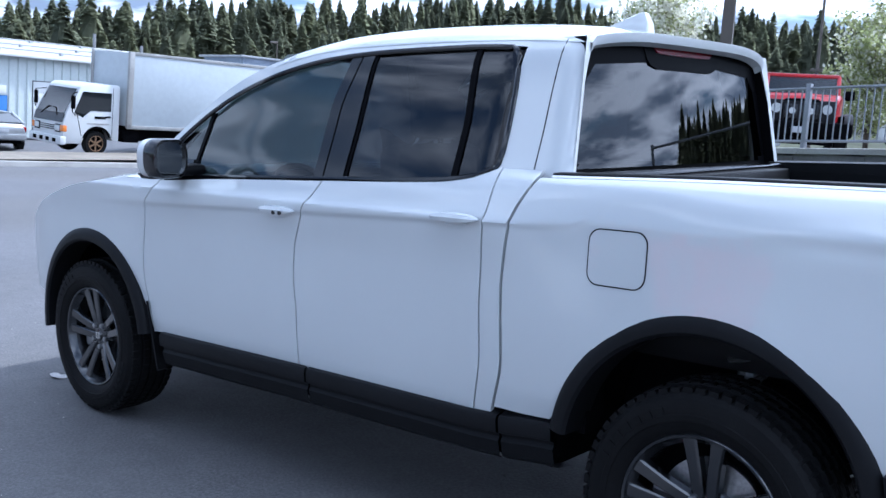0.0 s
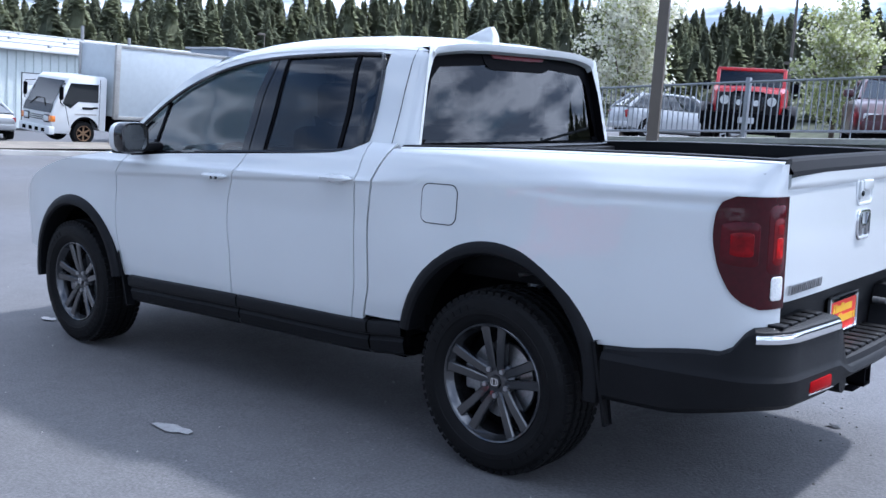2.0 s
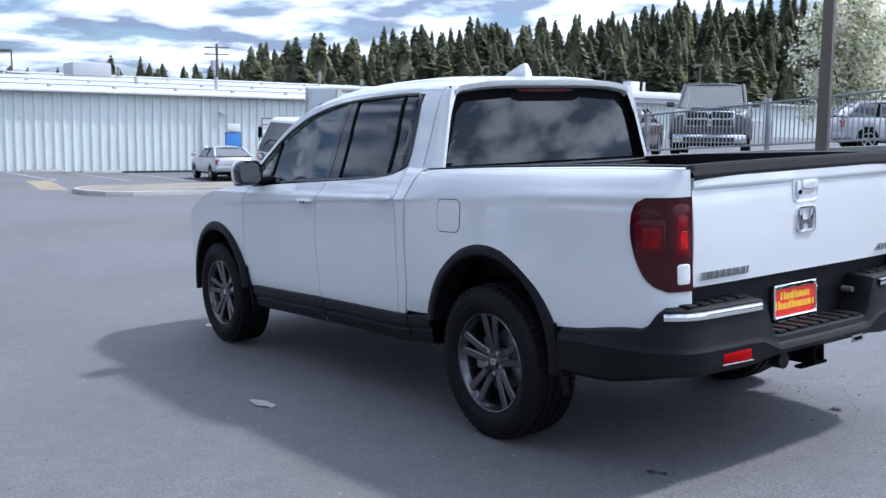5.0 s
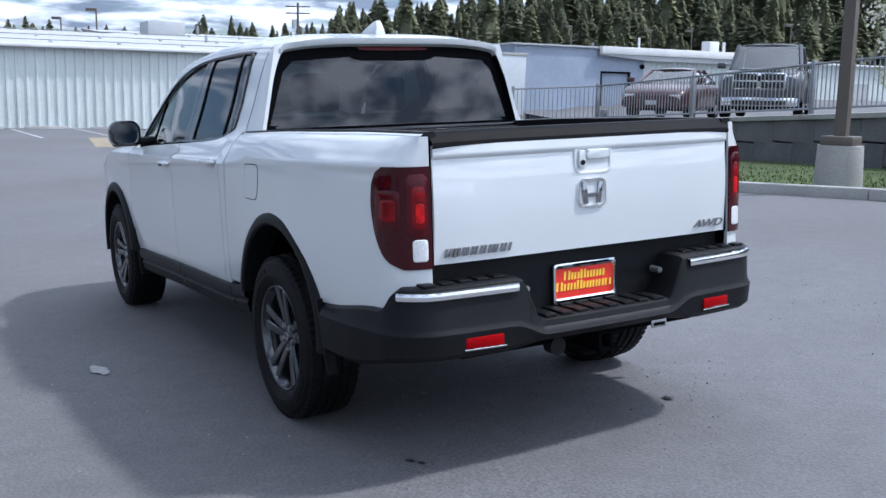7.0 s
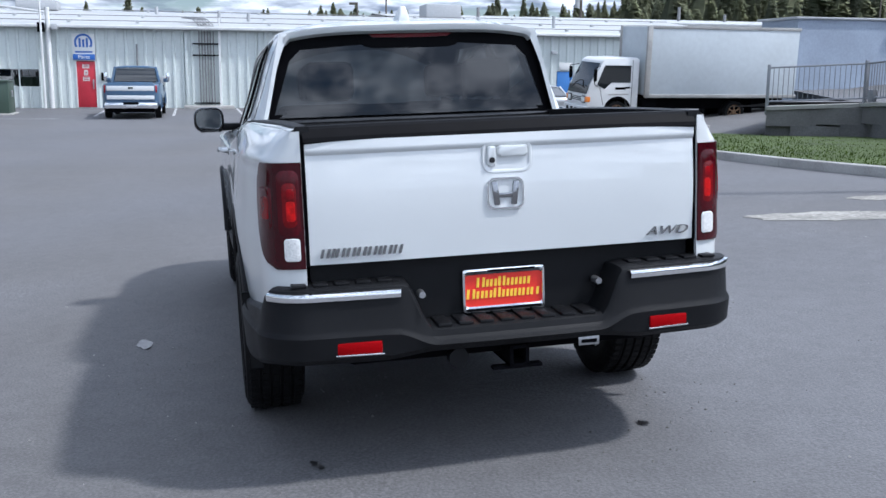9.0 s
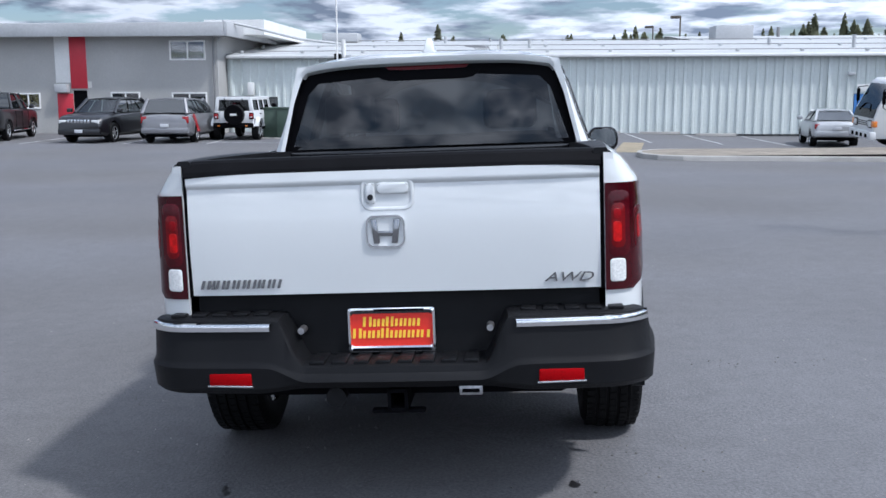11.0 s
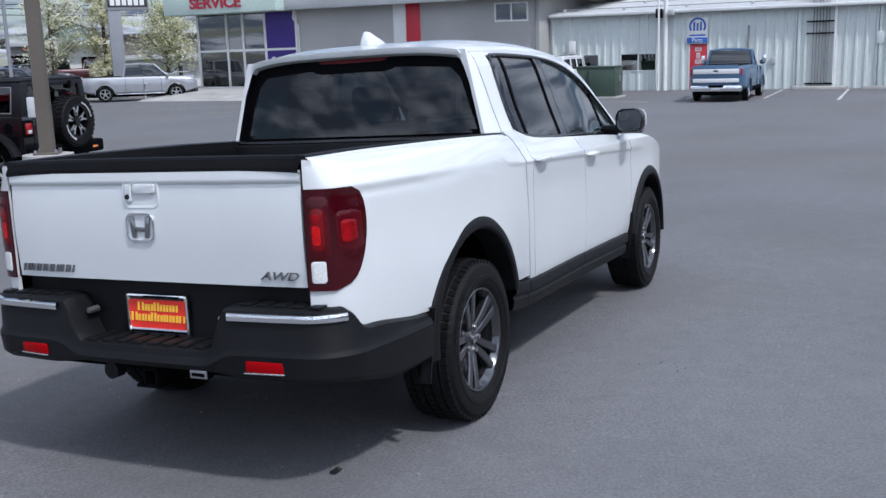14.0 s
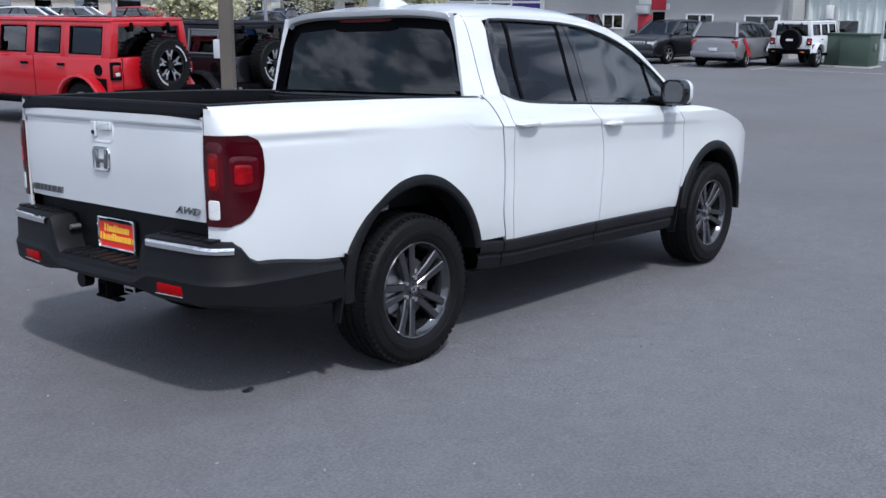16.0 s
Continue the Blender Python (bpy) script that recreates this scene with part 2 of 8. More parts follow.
def prism(outline, axis, a, b, bevel=0.0, bm=None):
    """A flat outline swept from a to b along an axis ('x', 'y' or 'z')."""
    q = bmesh.new()
    put = {"x": lambda u, v, w: (w, u, v), "y": lambda u, v, w: (u, w, v), "z": lambda u, v, w: (u, v, w)}[axis]
    lo, hi = [q.verts.new(put(u, v, a)) for u, v in outline], [q.verts.new(put(u, v, b)) for u, v in outline]
    n = len(outline)
    q.faces.new(lo), q.faces.new(hi[::-1])
    for k in range(n):
        q.faces.new((lo[k], lo[(k + 1) % n], hi[(k + 1) % n], hi[k]))
    if bevel:
        bmesh.ops.bevel(q, geom=[e for e in q.edges], offset=bevel, segments=2, affect="EDGES", profile=0.5)
    return join(bm, q)


def tube(points, r, n=8, bm=None):
    """A round bar along points."""
    b = bmesh.new()
    pts = [Vector(p) for p in points]
    rings = []
    for i, p in enumerate(pts):
        d = (pts[min(i + 1, len(pts) - 1)] - pts[max(i - 1, 0)]).normalized()
        u = d.cross(Vector((0, 0, 1)) if abs(d.z) < 0.9 else Vector((1, 0, 0))).normalized()
        w = d.cross(u)
        rings.append([b.verts.new(p + r * (math.cos(2 * math.pi * k / n) * u + math.sin(2 * math.pi * k / n) * w)) for k in range(n)])
    for r0, r1 in zip(rings, rings[1:]):
        for k in range(n):
            b.faces.new((r0[k], r0[(k + 1) % n], r1[(k + 1) % n], r1[k]))
    b.faces.new(rings[0][::-1]), b.faces.new(rings[-1])
    return join(bm, b)


def curve(xs, ys):
    """A smooth curve through points (monotone cubic)."""
    xs, ys = np.array(xs, float), np.array(ys, float)
    h, d = np.diff(xs), np.diff(ys) / np.diff(xs)
    m = np.concatenate([[d[0]], np.where(d[:-1] * d[1:] > 0, 2 * d[:-1] * d[1:] / (d[:-1] + d[1:] + 1e-12), 0), [d[-1]]])

    def at(x):
        x = min(max(x, xs[0]), xs[-1])
        i = min(int(np.searchsorted(xs, x, "right")) - 1, len(h) - 1)
        t = (x - xs[i]) / h[i]
        return float((1 + 2 * t) * (1 - t) ** 2 * ys[i] + t * (1 - t) ** 2 * h[i] * m[i] + t * t * (3 - 2 * t) * ys[i + 1] + t * t * (t - 1) * h[i] * m[i + 1])
    return at


def text_mesh(words, size, depth=0.004, slant=0.0, bold=0.0):
    """Built-in letters as a mesh in the local xz plane, facing -y, middle at the origin."""
    c = bpy.data.curves.new("letters", "FONT")
    c.body, c.size, c.extrude, c.align_x, c.align_y, c.shear = words, size, depth / 2, "CENTER", "CENTER", slant
    c.offset = bold
    ob = bpy.data.objects.new("letters", c)
    scene.collection.objects.link(ob)
    bpy.context.view_layer.update()
    me = bpy.data.meshes.new_from_object(ob.evaluated_get(bpy.context.evaluated_depsgraph_get()))
    bpy.data.objects.remove(ob)
    b = bmesh.new()
    b.from_mesh(me)
    bpy.data.meshes.remove(me)
    b.transform(pose(0, 0, 0, 90, 0, 0))
    return b


def rounded(w, h, r, n=5, cx=0.0, cy=0.0):
    """The outline of a rounded rectangle."""
    pts = []
    for sx, sy, a0 in ((1, 1, 0), (-1, 1, 90), (-1, -1, 180), (1, -1, 270)):
        for k in range(n + 1):
            a = radians(a0 + 90 * k / n)
            pts.append((cx + sx * (w / 2 - r) + r * math.cos(a), cy + sy * (h / 2 - r) + r * math.sin(a)))
    return pts


def ease(a, b, x):
    t = min(max((x - a) / (b - a), 0.0), 1.0)
    return t * t * (3 - 2 * t)


def ground_z(x, y):
    """The lot: it falls gently away from the pickup and levels out towards the buildings."""
    fx = min(x, 11.5) if x < 9 else 9 + 2.5 * (1 - math.exp(-(x - 9) / 2.5))
    fx = max(fx, -14.0)
    fy = y if -9 < y < 3 else (float(np.interp(y, [3, 3.5, 4.2, 9, 13], [3, 3.3, 3.1, -0.6, -0.9])) if y >= 3 else -9 - 1.5 * (1 - math.exp((y + 9) / 1.5)))
    z = -0.035 * fx - 0.0367 * fy * (1 - ease(9, 24, x))
    z += 0.35 * ease(34, 50, y) - 0.15 * ease(-5, -12, y) * ease(22, 30, x)
    z += ease(20, 26, x) * 0.09 * min(max(0.0, -12.0 - y), 9.0) * (1 - ease(60, 90, x)) * (1 - ease(34, 40, x))
    return z

# ---- ground ----
def asphalt():
    m = bpy.data.materials.new("worn_asphalt")
    m.use_nodes = True
    nt = m.node_tree
    L = nt.links.new
    b = nt.nodes["Principled BSDF"]
    co = nt.nodes.new("ShaderNodeTexCoord")

    def noise_at(scale, detail, lo, hi, a, c):
        n = nt.nodes.new("ShaderNodeTexNoise")
        n.inputs["Scale"].default_value, n.inputs["Detail"].default_value = scale, detail
        L(co.outputs["Object"], n.inputs["Vector"])
        mp = nt.nodes.new("ShaderNodeMapRange")
        for key, v in (("From Min", lo), ("From Max", hi), ("To Min", a), ("To Max", c)):
            mp.inputs[key].default_value = v
        L(n.outputs[0], mp.inputs[0])
        return mp.outputs[0], n

    def times(p, q):
        mu = nt.nodes.new("ShaderNodeMath"); mu.operation = "MULTIPLY"
        L(p, mu.inputs[0]); L(q, mu.inputs[1])
        return mu.outputs[0]

    fine, nf = noise_at(75, 4, 0.35, 0.65, 0.83, 1.17)
    mid, _ = noise_at(7, 6, 0.35, 0.65, 0.94, 1.06)
    broad, _ = noise_at(0.30, 5, 0.38, 0.62, 0.94, 1.06)
    total = times(times(fine, mid), broad)
    # light chips of stone
    vo = nt.nodes.new("ShaderNodeTexVoronoi")
    vo.inputs["Scale"].default_value = 42
    L(co.outputs["Object"], vo.inputs["Vector"])
    chip = nt.nodes.new("ShaderNodeMapRange")
    for key, v in (("From Min", 0.08), ("From Max", 0.14), ("To Min", 1.5), ("To Max", 1.0)):
        chip.inputs[key].default_value = v
    L(vo.outputs["Distance"], chip.inputs[0])
    total = times(total, chip.outputs[0])
    # patches where the binder has worn off and the coarse stone shows
    worn, _ = noise_at(0.6, 4, 0.46, 0.70, 0.0, 1.0)
    coarse, _ = noise_at(80, 2, 0.36, 0.64, 0.72, 1.30)
    mx = nt.nodes.new("ShaderNodeMix")
    mx.inputs[2].default_value = 1.0
    L(worn, mx.inputs[0])
    L(coarse, mx.inputs[3])
    total = times(total, mx.outputs[0])
    tone, _ = noise_at(0.16, 3, 0.40, 0.60, 0.0, 1.0)
    hue = nt.nodes.new("ShaderNodeMix")
    hue.data_type = "RGBA"
    hue.inputs[6].default_value, hue.inputs[7].default_value = (0.121, 0.118, 0.119, 1), (0.126, 0.126, 0.133, 1)
    L(tone, hue.inputs[0])
    vm = nt.nodes.new("ShaderNodeVectorMath"); vm.operation = "SCALE"
    L(hue.outputs[2], vm.inputs[0])
    L(total, vm.inputs["Scale"])
    L(vm.outputs[0], b.inputs["Base Color"])
    b.inputs["Roughness"].default_value = 0.82
    bp = nt.nodes.new("ShaderNodeBump")
    bp.inputs["Distance"].default_value, bp.inputs["Strength"].default_value = 0.006, 0.7
    L(nf.outputs[0], bp.inputs["Height"])
    L(bp.outputs[0], b.inputs["Normal"])
    return m


ASPHALT = asphalt()
xs = sorted(set([-500, -250, -120, -60, -30] + [-16 + 1.0 * k for k in range(60)] + [46, 50, 56, 64, 75, 90, 110, 140, 200, 300, 500, 900]))
ys_ = sorted(set([-900, -500, -300, -200, -140, -100, -75, -60, -50, -42, -36] + [-32 + 1.0 * k for k in range(70)] + [42, 48, 56, 66, 80, 100, 140, 200, 300, 500, 900]))
tagged(part("ground", grid([[(x, y, ground_z(x, y)) for y in ys_] for x in xs]), ASPHALT, angle=180), "worn grey asphalt car park sheet", "ground", kind="structure")

# ---- the white pickup ----
# local frame: x ahead from the rear axle, y to its left, z up from the ground
LEVEL = Matrix(((0.99939, -0.00128, 0.03493, 0), (0, 0.99933, 0.03668, 0), (-0.03496, -0.03665, 0.99872, 0), (0, 0, 0, 1)))
pickup = thing("pickup_truck", LEVEL, "white pearl crew-cab pickup with black wheel-arch flares on asphalt", "pickup truck")

side_plan = curve([-1.055, -1.045, -1.02, -0.98, -0.93, -0.87, -0.5, 0, 0.7, 1.7, 2.6, 3.2, 3.55, 3.8, 3.95, 4.05],
                  [0.725, 0.775, 0.825, 0.855, 0.872, 0.882, 0.918, 0.938, 0.935, 0.942, 0.952, 0.955, 0.940, 0.895, 0.825, 0.69])
side_drop = curve([0.36, 0.45, 0.55, 0.70, 0.95, 1.09, 1.125, 1.14, 1.20, 1.25, 1.30], [0.060, 0.038, 0.020, 0.012, 0.009, -0.004, -0.006, 0.008, 0.038, 0.073, 0.123])
bed_drop = curve([0.36, 0.50, 0.62, 0.80, 1.00, 1.14, 1.20, 1.25, 1.28], [0.05, 0.03, 0.004, 0.0, 0.006, 0.012, 0.026, 0.052, 0.085])


def side_y(x, z):
    k = ease(0.9, 0.4, x)
    bulge = 0.022 * math.exp(-((x - 0.0) / 0.55) ** 2 - ((z - 0.80) / 0.22) ** 2) + 0.015 * math.exp(-((x - 3.13) / 0.5) ** 2 - ((z - 0.78) / 0.22) ** 2)
    crease = 0.008 * ease(-0.05, -0.5, x) * math.exp(-((z - 1.172) / 0.022) ** 2) - 0.003 * ease(0.0, -0.5, x) * math.exp(-((z - 1.135) / 0.015) ** 2)
    k2 = ease(-1.05, -0.93, x)
    zc = 1.132 - 0.034 * (x - 0.6)
    if x > 0.15:
        fade = ease(0.15, 0.65, x) * ease(3.1, 2.6, x)
        crease += fade * (0.0075 * math.exp(-((z - zc) / 0.045) ** 2) if z > zc else 0.0075 * math.exp(-((z - zc) / 0.011) ** 2))
    y = side_plan(x) - (1 - k) * side_drop(z) - k * k2 * bed_drop(z) + bulge + crease * k2
    if x < 0.57 and z > 1.165:
        # above the crease the bed side leans in to the straight rail
        top_y = side_plan(x) - (1 - k) * side_drop(1.275) - k * k2 * bed_drop(1.275)
        y -= min((z - 1.165) / 0.11, 1.0) ** 1.1 * max(top_y - (0.768 + 0.115 * (x + 1.05) / 1.62), 0.0)
    return y


def skin(xl, xr, zl, zh, nu, nv, s, off=0.0, surf=side_y, us=None, depth=0.018, aft=0.0):
    """A side panel between two seams and two edges, laid on the body's side (s: +1 left, -1 right)."""
    rows = []
    us = us or [k / nu for k in range(nu + 1)]
    for u in us:
        row = []
        for j in range(nv + 1):
            v = j / nv
            x = xl(0.9) + (xr(0.9) - xl(0.9)) * u
            for _ in range(3):
                z = zl(x) + (zh(x) - zl(x)) * v
                x = xl(z) + (xr(z) - xl(z)) * u
            z = zl(x) + (zh(x) - zl(x)) * v
            row.append((x - aft * ease(-0.96, -1.04, x), s * (surf(x, z) + off), z))
        rows.append(row)
    b = grid(rows)
    if depth:
        rim = [e for e in b.edges if e.is_boundary]
        for v in [g for g in bmesh.ops.extrude_edge_only(b, edges=rim)["geom"] if isinstance(g, bmesh.types.BMVert)]:
            # the return runs forwards at the rounded tail and inwards elsewhere
            v.co += Vector((depth, 0, 0)) if v.co.x < -1.0 else Vector((0, -s * depth, 0))
    return b


def tail_edge(z, y=0.737):
    """The x at which the rounded rear corner reaches half-width y."""
    lo, hi = -1.0549, -0.86
    for _ in range(30):
        m_ = (lo + hi) / 2
        lo, hi = (m_, hi) if side_y(m_, z) < y else (lo, m_)
    return lo


ARCHES = ((0.010, 0.447), (3.145, 0.415))


def arch_z(x, r, low):
    z = low(x)
    for cx, cz in ARCHES:
        if abs(x - cx) < r:
            z = max(z, cz + math.sqrt(r * r - (x - cx) ** 2))
    return z


seam_fender = curve([0.45, 0.56, 0.77, 1.04, 1.13, 1.17], [2.645, 2.655, 2.688, 2.660, 2.590, 2.56])
seam_doors = curve([0.40, 0.56, 0.70, 0.84, 0.95, 1.05, 1.12, 1.22], [1.680, 1.674, 1.674, 1.686, 1.678, 1.640, 1.606, 1.552])
seam_rear = curve([0.40, 0.52, 0.70, 0.86, 1.03, 1.16, 1.28], [0.83, 0.812, 0.784, 0.786, 0.778, 0.768, 0.778])
seam_gap = curve([0.40, 0.50, 0.70, 0.92, 1.04, 1.168, 1.275], [0.757, 0.742, 0.694, 0.699, 0.686, 0.658, 0.610])
sill_top = curve([-0.1, 0.5, 0.8, 1.6, 2.6], [0.535, 0.53, 0.505, 0.50, 0.485])
belt = curve([0.60, 0.74, 0.88, 1.0, 1.54, 2.2, 2.56, 2.9], [1.30, 1.298, 1.250, 1.232, 1.208, 1.182, 1.160, 1.150])
rear_low = curve([-1.06, -1.0, -0.73, -0.48, 0.6], [0.68, 0.645, 0.622, 0.605, 0.535])
G = 0.0035
ends = [0, .03, .06, .09, .12, .16, .2, .24, .28, .31, .34, .37, .4, .43, .46, .49, .52, .55, .58, .61, .64, .67, .70, .73, .76, .79, .82, .85, .875, .90, .92, .94, .955, .97, .98, .988, .994, 1]
for s in (1, -1):
    # fender with the corner of the nose
    fend_top = curve([2.5, 2.8, 3.2, 3.6, 3.9, 4.05], [1.165, 1.162, 1.115, 1.01, 0.87, 0.72])
    fend_low = curve([2.5, 2.6, 3.5, 3.62, 4.05], [0.48, 0.48, 0.50, 0.52, 0.55])
    part("front_fender", skin(lambda z: seam_fender(z) + G, lambda z: 4.03, lambda x: arch_z(x, 0.455, fend_low), fend_top, 44, 56, s), PAINT, pickup)
    door_f = part("front_door", skin(lambda z: seam_doors(z) + G, lambda z: seam_fender(z) - G, sill_top, belt, 18, 96, s), PAINT, pickup)
    door_r = part("rear_door", skin(lambda z: seam_rear(z) + G, lambda z: seam_doors(z) - G, sill_top, belt, 16, 96, s), PAINT, pickup)
    part("cab_side", skin(lambda z: seam_gap(z) + 0.006, lambda z: seam_rear(z) - G, sill_top, lambda x: 1.285, 4, 96, s), PAINT, pickup)
    bed_top = curve([-1.06, -0.6, 0.0, 0.6], [1.270, 1.276, 1.275, 1.264])
    bed = part("bed_side", skin(lambda z: seam_gap(z) - 0.006, tail_edge, lambda x: arch_z(x, 0.455, rear_low), bed_top, 0, 84, s, us=ends), PAINT, pickup)
    if s == 1:
        b = bmesh.new()
        ring = rounded(0.185, 0.155, 0.035, 5, 0.288, 1.055)
        q = [b.verts.new((x, side_y(x, z) + 0.002, z)) for x, z in ring]
        f = b.faces.new(q)
        thicken(b, (0, -0.002, 0))
        part("fuel_door", b, PAINT, bed)
        # the dark joint round it
        b = bmesh.new()
        o = [b.verts.new((x, side_y(x, z) + 0.0012, z)) for x, z in rounded(0.193, 0.163, 0.038, 5, 0.288, 1.055)]
        i = [b.verts.new((x, side_y(x, z) + 0.0012, z)) for x, z in rounded(0.186, 0.156, 0.035, 5, 0.288, 1.055)]
        for k in range(len(o)):
            b.faces.new((o[k], o[(k + 1) % len(o)], i[(k + 1) % len(o)], i[k]))
        part("fuel_door_joint", thicken(b, (0, -0.003, 0)), DARK, bed)
    # handles: a cup in the skin and a bar over it
    for door, hx, hz in ((door_f, 1.752, 1.090), (door_r, 0.877, 1.127)):
        b = bmesh.new()
        prof = []
        for k in range(13):
            u = -1 + k / 6
            w = 0.5 * (1 - abs(u) ** 3)
            yy = side_y(hx + u * 0.105, hz)
            prof.append([(hx + u * 0.105, s * (yy + (0.004 + 0.034 * (1 - u ** 4)) * c), hz + 0.034 * w * d) for c, d in ((0, 1), (0.8, 0.9), (1, 0.2), (0.9, -0.6), (0, -0.9))])
        part("handle", grid(prof, b), PAINT, door)
        cup = bmesh.new()
        n = 18
        rim = [cup.verts.new((hx + 0.075 * math.cos(a), s * (side_y(hx + 0.075 * math.cos(a), hz + 0.02 + 0.045 * math.sin(a)) + 0.0015), hz + 0.012 + 0.042 * math.sin(a))) for a in [2 * math.pi * k / n for k in range(n)]]
        mid = cup.verts.new((hx, s * (side_y(hx, hz) - 0.02), hz + 0.012))
        for k in range(n):
            cup.faces.new((rim[k], rim[(k + 1) % n], mid))
        part("handle_cup", cup, PAINT, door)
    if s == 1:
        for dx in (-0.02, -0.055):
            part("handle_button", cyl(0.008, 0.008, 0, 0.006, 12, m=pose(1.752 + dx, side_y(1.752, 1.090) + 0.032, 1.085, -90)), GLOSSBLACK, door_f)

    # sill: a black two-step rocker, split like the doors
    for x0, x1 in ((0.50, 0.70), (0.71, 1.615), (1.625, 2.585)):
        rows = []
        for k in range(9):
            x = x0 + (x1 - x0) * k / 8
            y, t = side_plan(x), sill_top(x)
            rows.append([(x, s * (y - dy), z) for dy, z in ((0.05, t + 0.012), (0.012, t), (0.006, t - 0.012), (0.010, t - 0.055), (0.028, t - 0.062), (0.030, t - 0.072), (0.022, t - 0.086), (0.034, t - 0.135), (0.055, t - 0.150), (0.14, t - 0.165))])
        part("side_sill", grid(rows), PLASTIC, pickup)

    # arch flares
    for (cx, cz), low0, low1 in ((ARCHES[0], -0.06, -0.30), (ARCHES[1], -0.02, 0.0)):
        rows = []
        front_end, back_end = math.asin(max(-1, (0.52 - cz) / 0.46)) if cx < 1 else -0.1, -0.12 if cx < 1 else 0.12
        for k in range(41):
            a0, a1 = front_end, math.pi - back_end
            a = a0 + (a1 - a0) * k / 40
            row = []
            for r, off in ((0.492, -0.012), (0.491, 0.008), (0.483, 0.018), (0.460, 0.026), (0.440, 0.026), (0.430, 0.016), (0.428, -0.10)):
                x, z = cx + r * math.cos(a), cz + r * math.sin(a)
                zz = max(z, 0.36)
                row.append((x, s * (side_plan(min(max(x, -0.8), 3.62)) + off - 0.004), zz))
            rows.append(row)
        part("wheel_arch_flare", grid(rows), PLASTIC, pickup)
        # wheel well: a dark barrel behind the arch
        rows = []
        for k in range(21):
            a = math.pi * (0.02 + 0.96 * k / 20)
            rows.append([(cx + 0.47 * math.cos(a), s * y, cz + 0.47 * math.sin(a)) for y in (0.915, 0.60, 0.55)])
        b = grid(rows)
        prism([(cx + 0.47 * math.cos(math.pi * (0.02 + 0.96 * k / 20)), cz + 0.47 * math.sin(math.pi * (0.02 + 0.96 * k / 20))) for k in range(21)], "y", s * 0.55, s * 0.54, 0, b)
        part("wheel_well", b, DARK, pickup)
        # mud flap behind the wheel
        fx = cx - 0.462
        rows = [[(fx - 0.010 - 0.045 * v, s * y, 0.62 - 0.31 * v) for y in (0.885, 0.90, 0.92, 0.945 - 0.012 * v, 0.952 - 0.018 * v)] for v in (0, 0.25, 0.5, 0.75, 1)]
        part("mud_flap", thicken(grid(rows), (-0.012, 0, 0)), PLASTIC, pickup)
        # coil strut and spring seat seen over the tyre
        b = tube([(cx + 0.02, s * 0.66, 0.50), (cx - 0.02, s * 0.63, 0.90)], 0.035, 10)
        tube([(cx + 0.05 * math.cos(a * 0.8), s * 0.66 + 0.06 * math.sin(a * 0.8), 0.62 + a * 0.009) for a in range(30)], 0.010, 6, b)
        part("suspension_strut", b, STEEL, pickup)

# bonnet and nose (seen edge-on past the cab)
rows = []
hood_z = curve([2.55, 2.9, 3.3, 3.7, 4.0, 4.12], [1.185, 1.200, 1.165, 1.06, 0.91, 0.79])
for k in range(15):
    x = 2.55 + 1.5 * k / 14
    w = min(side_y(x, 1.10) - 0.03, 0.90)
    rows.append([(x, w * v, hood_z(x) - 0.055 * abs(v) ** 3) for v in [-1 + j / 6 for j in range(13)]])
part("bonnet", thicken(grid(rows), (0, 0, -0.03)), PAINT, pickup)
rows = []
for z, x, w in ((0.80, 4.05, 0.66), (0.74, 4.09, 0.72), (0.62, 4.12, 0.78), (0.45, 4.09, 0.78), (0.34, 4.02, 0.75)):
    rows.append([(x - 0.10 * abs(v) ** 2 - 0.22 * abs(v) ** 6, w * v, z) for v in [-1 + j / 8 for j in range(17)]])
part("front_bumper", thicken(grid(rows), (-0.05, 0, 0)), PAINT, pickup)
gr = part("grille", box(3.80, 4.035, -0.62, 0.62, 0.50, 0.845, 0.04), GLOSSBLACK, pickup)
part("grille_bar", box(4.03, 4.055, -0.60, 0.60, 0.74, 0.80, 0.01), CHROME, gr)
for s in (1, -1):
    part("headlamp", box(3.74, 3.965, *sorted((s * 0.60, s * 0.80)), 0.66, 0.80, 0.03), WHITELENS, pickup)
part("front_apron", box(3.62, 3.90, -0.66, 0.66, 0.31, 0.46, 0.05), PLASTIC, pickup)
for s in (1, -1):
    part("corner_trim", box(3.57, 3.66, *sorted((s * 0.80, s * 0.905)), 0.36, 0.54, 0.03), PLASTIC, pickup)

# greenhouse
gh_y = curve([1.14, 1.24, 1.40, 1.55, 1.66, 1.72], [0.880, 0.845, 0.785, 0.735, 0.690, 0.640])
glass_top = curve([0.60, 0.78, 0.88, 1.05, 1.25, 1.49, 1.70, 1.94, 2.22, 2.45, 2.60, 2.72, 2.79], [1.662, 1.672, 1.682, 1.687, 1.686, 1.682, 1.669, 1.632, 1.556, 1.458, 1.365, 1.262, 1.165])
roof_edge = curve([0.55, 0.84, 1.25, 1.60, 1.80, 2.00, 2.20, 2.37, 2.55, 2.71, 2.86], [1.704, 1.720, 1.727, 1.725, 1.711, 1.675, 1.618, 1.548, 1.442, 1.325, 1.19])
roof_mid = curve([0.55, 0.76, 1.1, 1.43, 1.75, 2.0, 2.1], [1.733, 1.768, 1.79, 1.795, 1.785, 1.745, 1.72])


def gh_side(x, z):
    return gh_y(z) - 0.040 * ease(1.9, 2.7, x) - 0.03 * ease(0.9, 0.58, x)


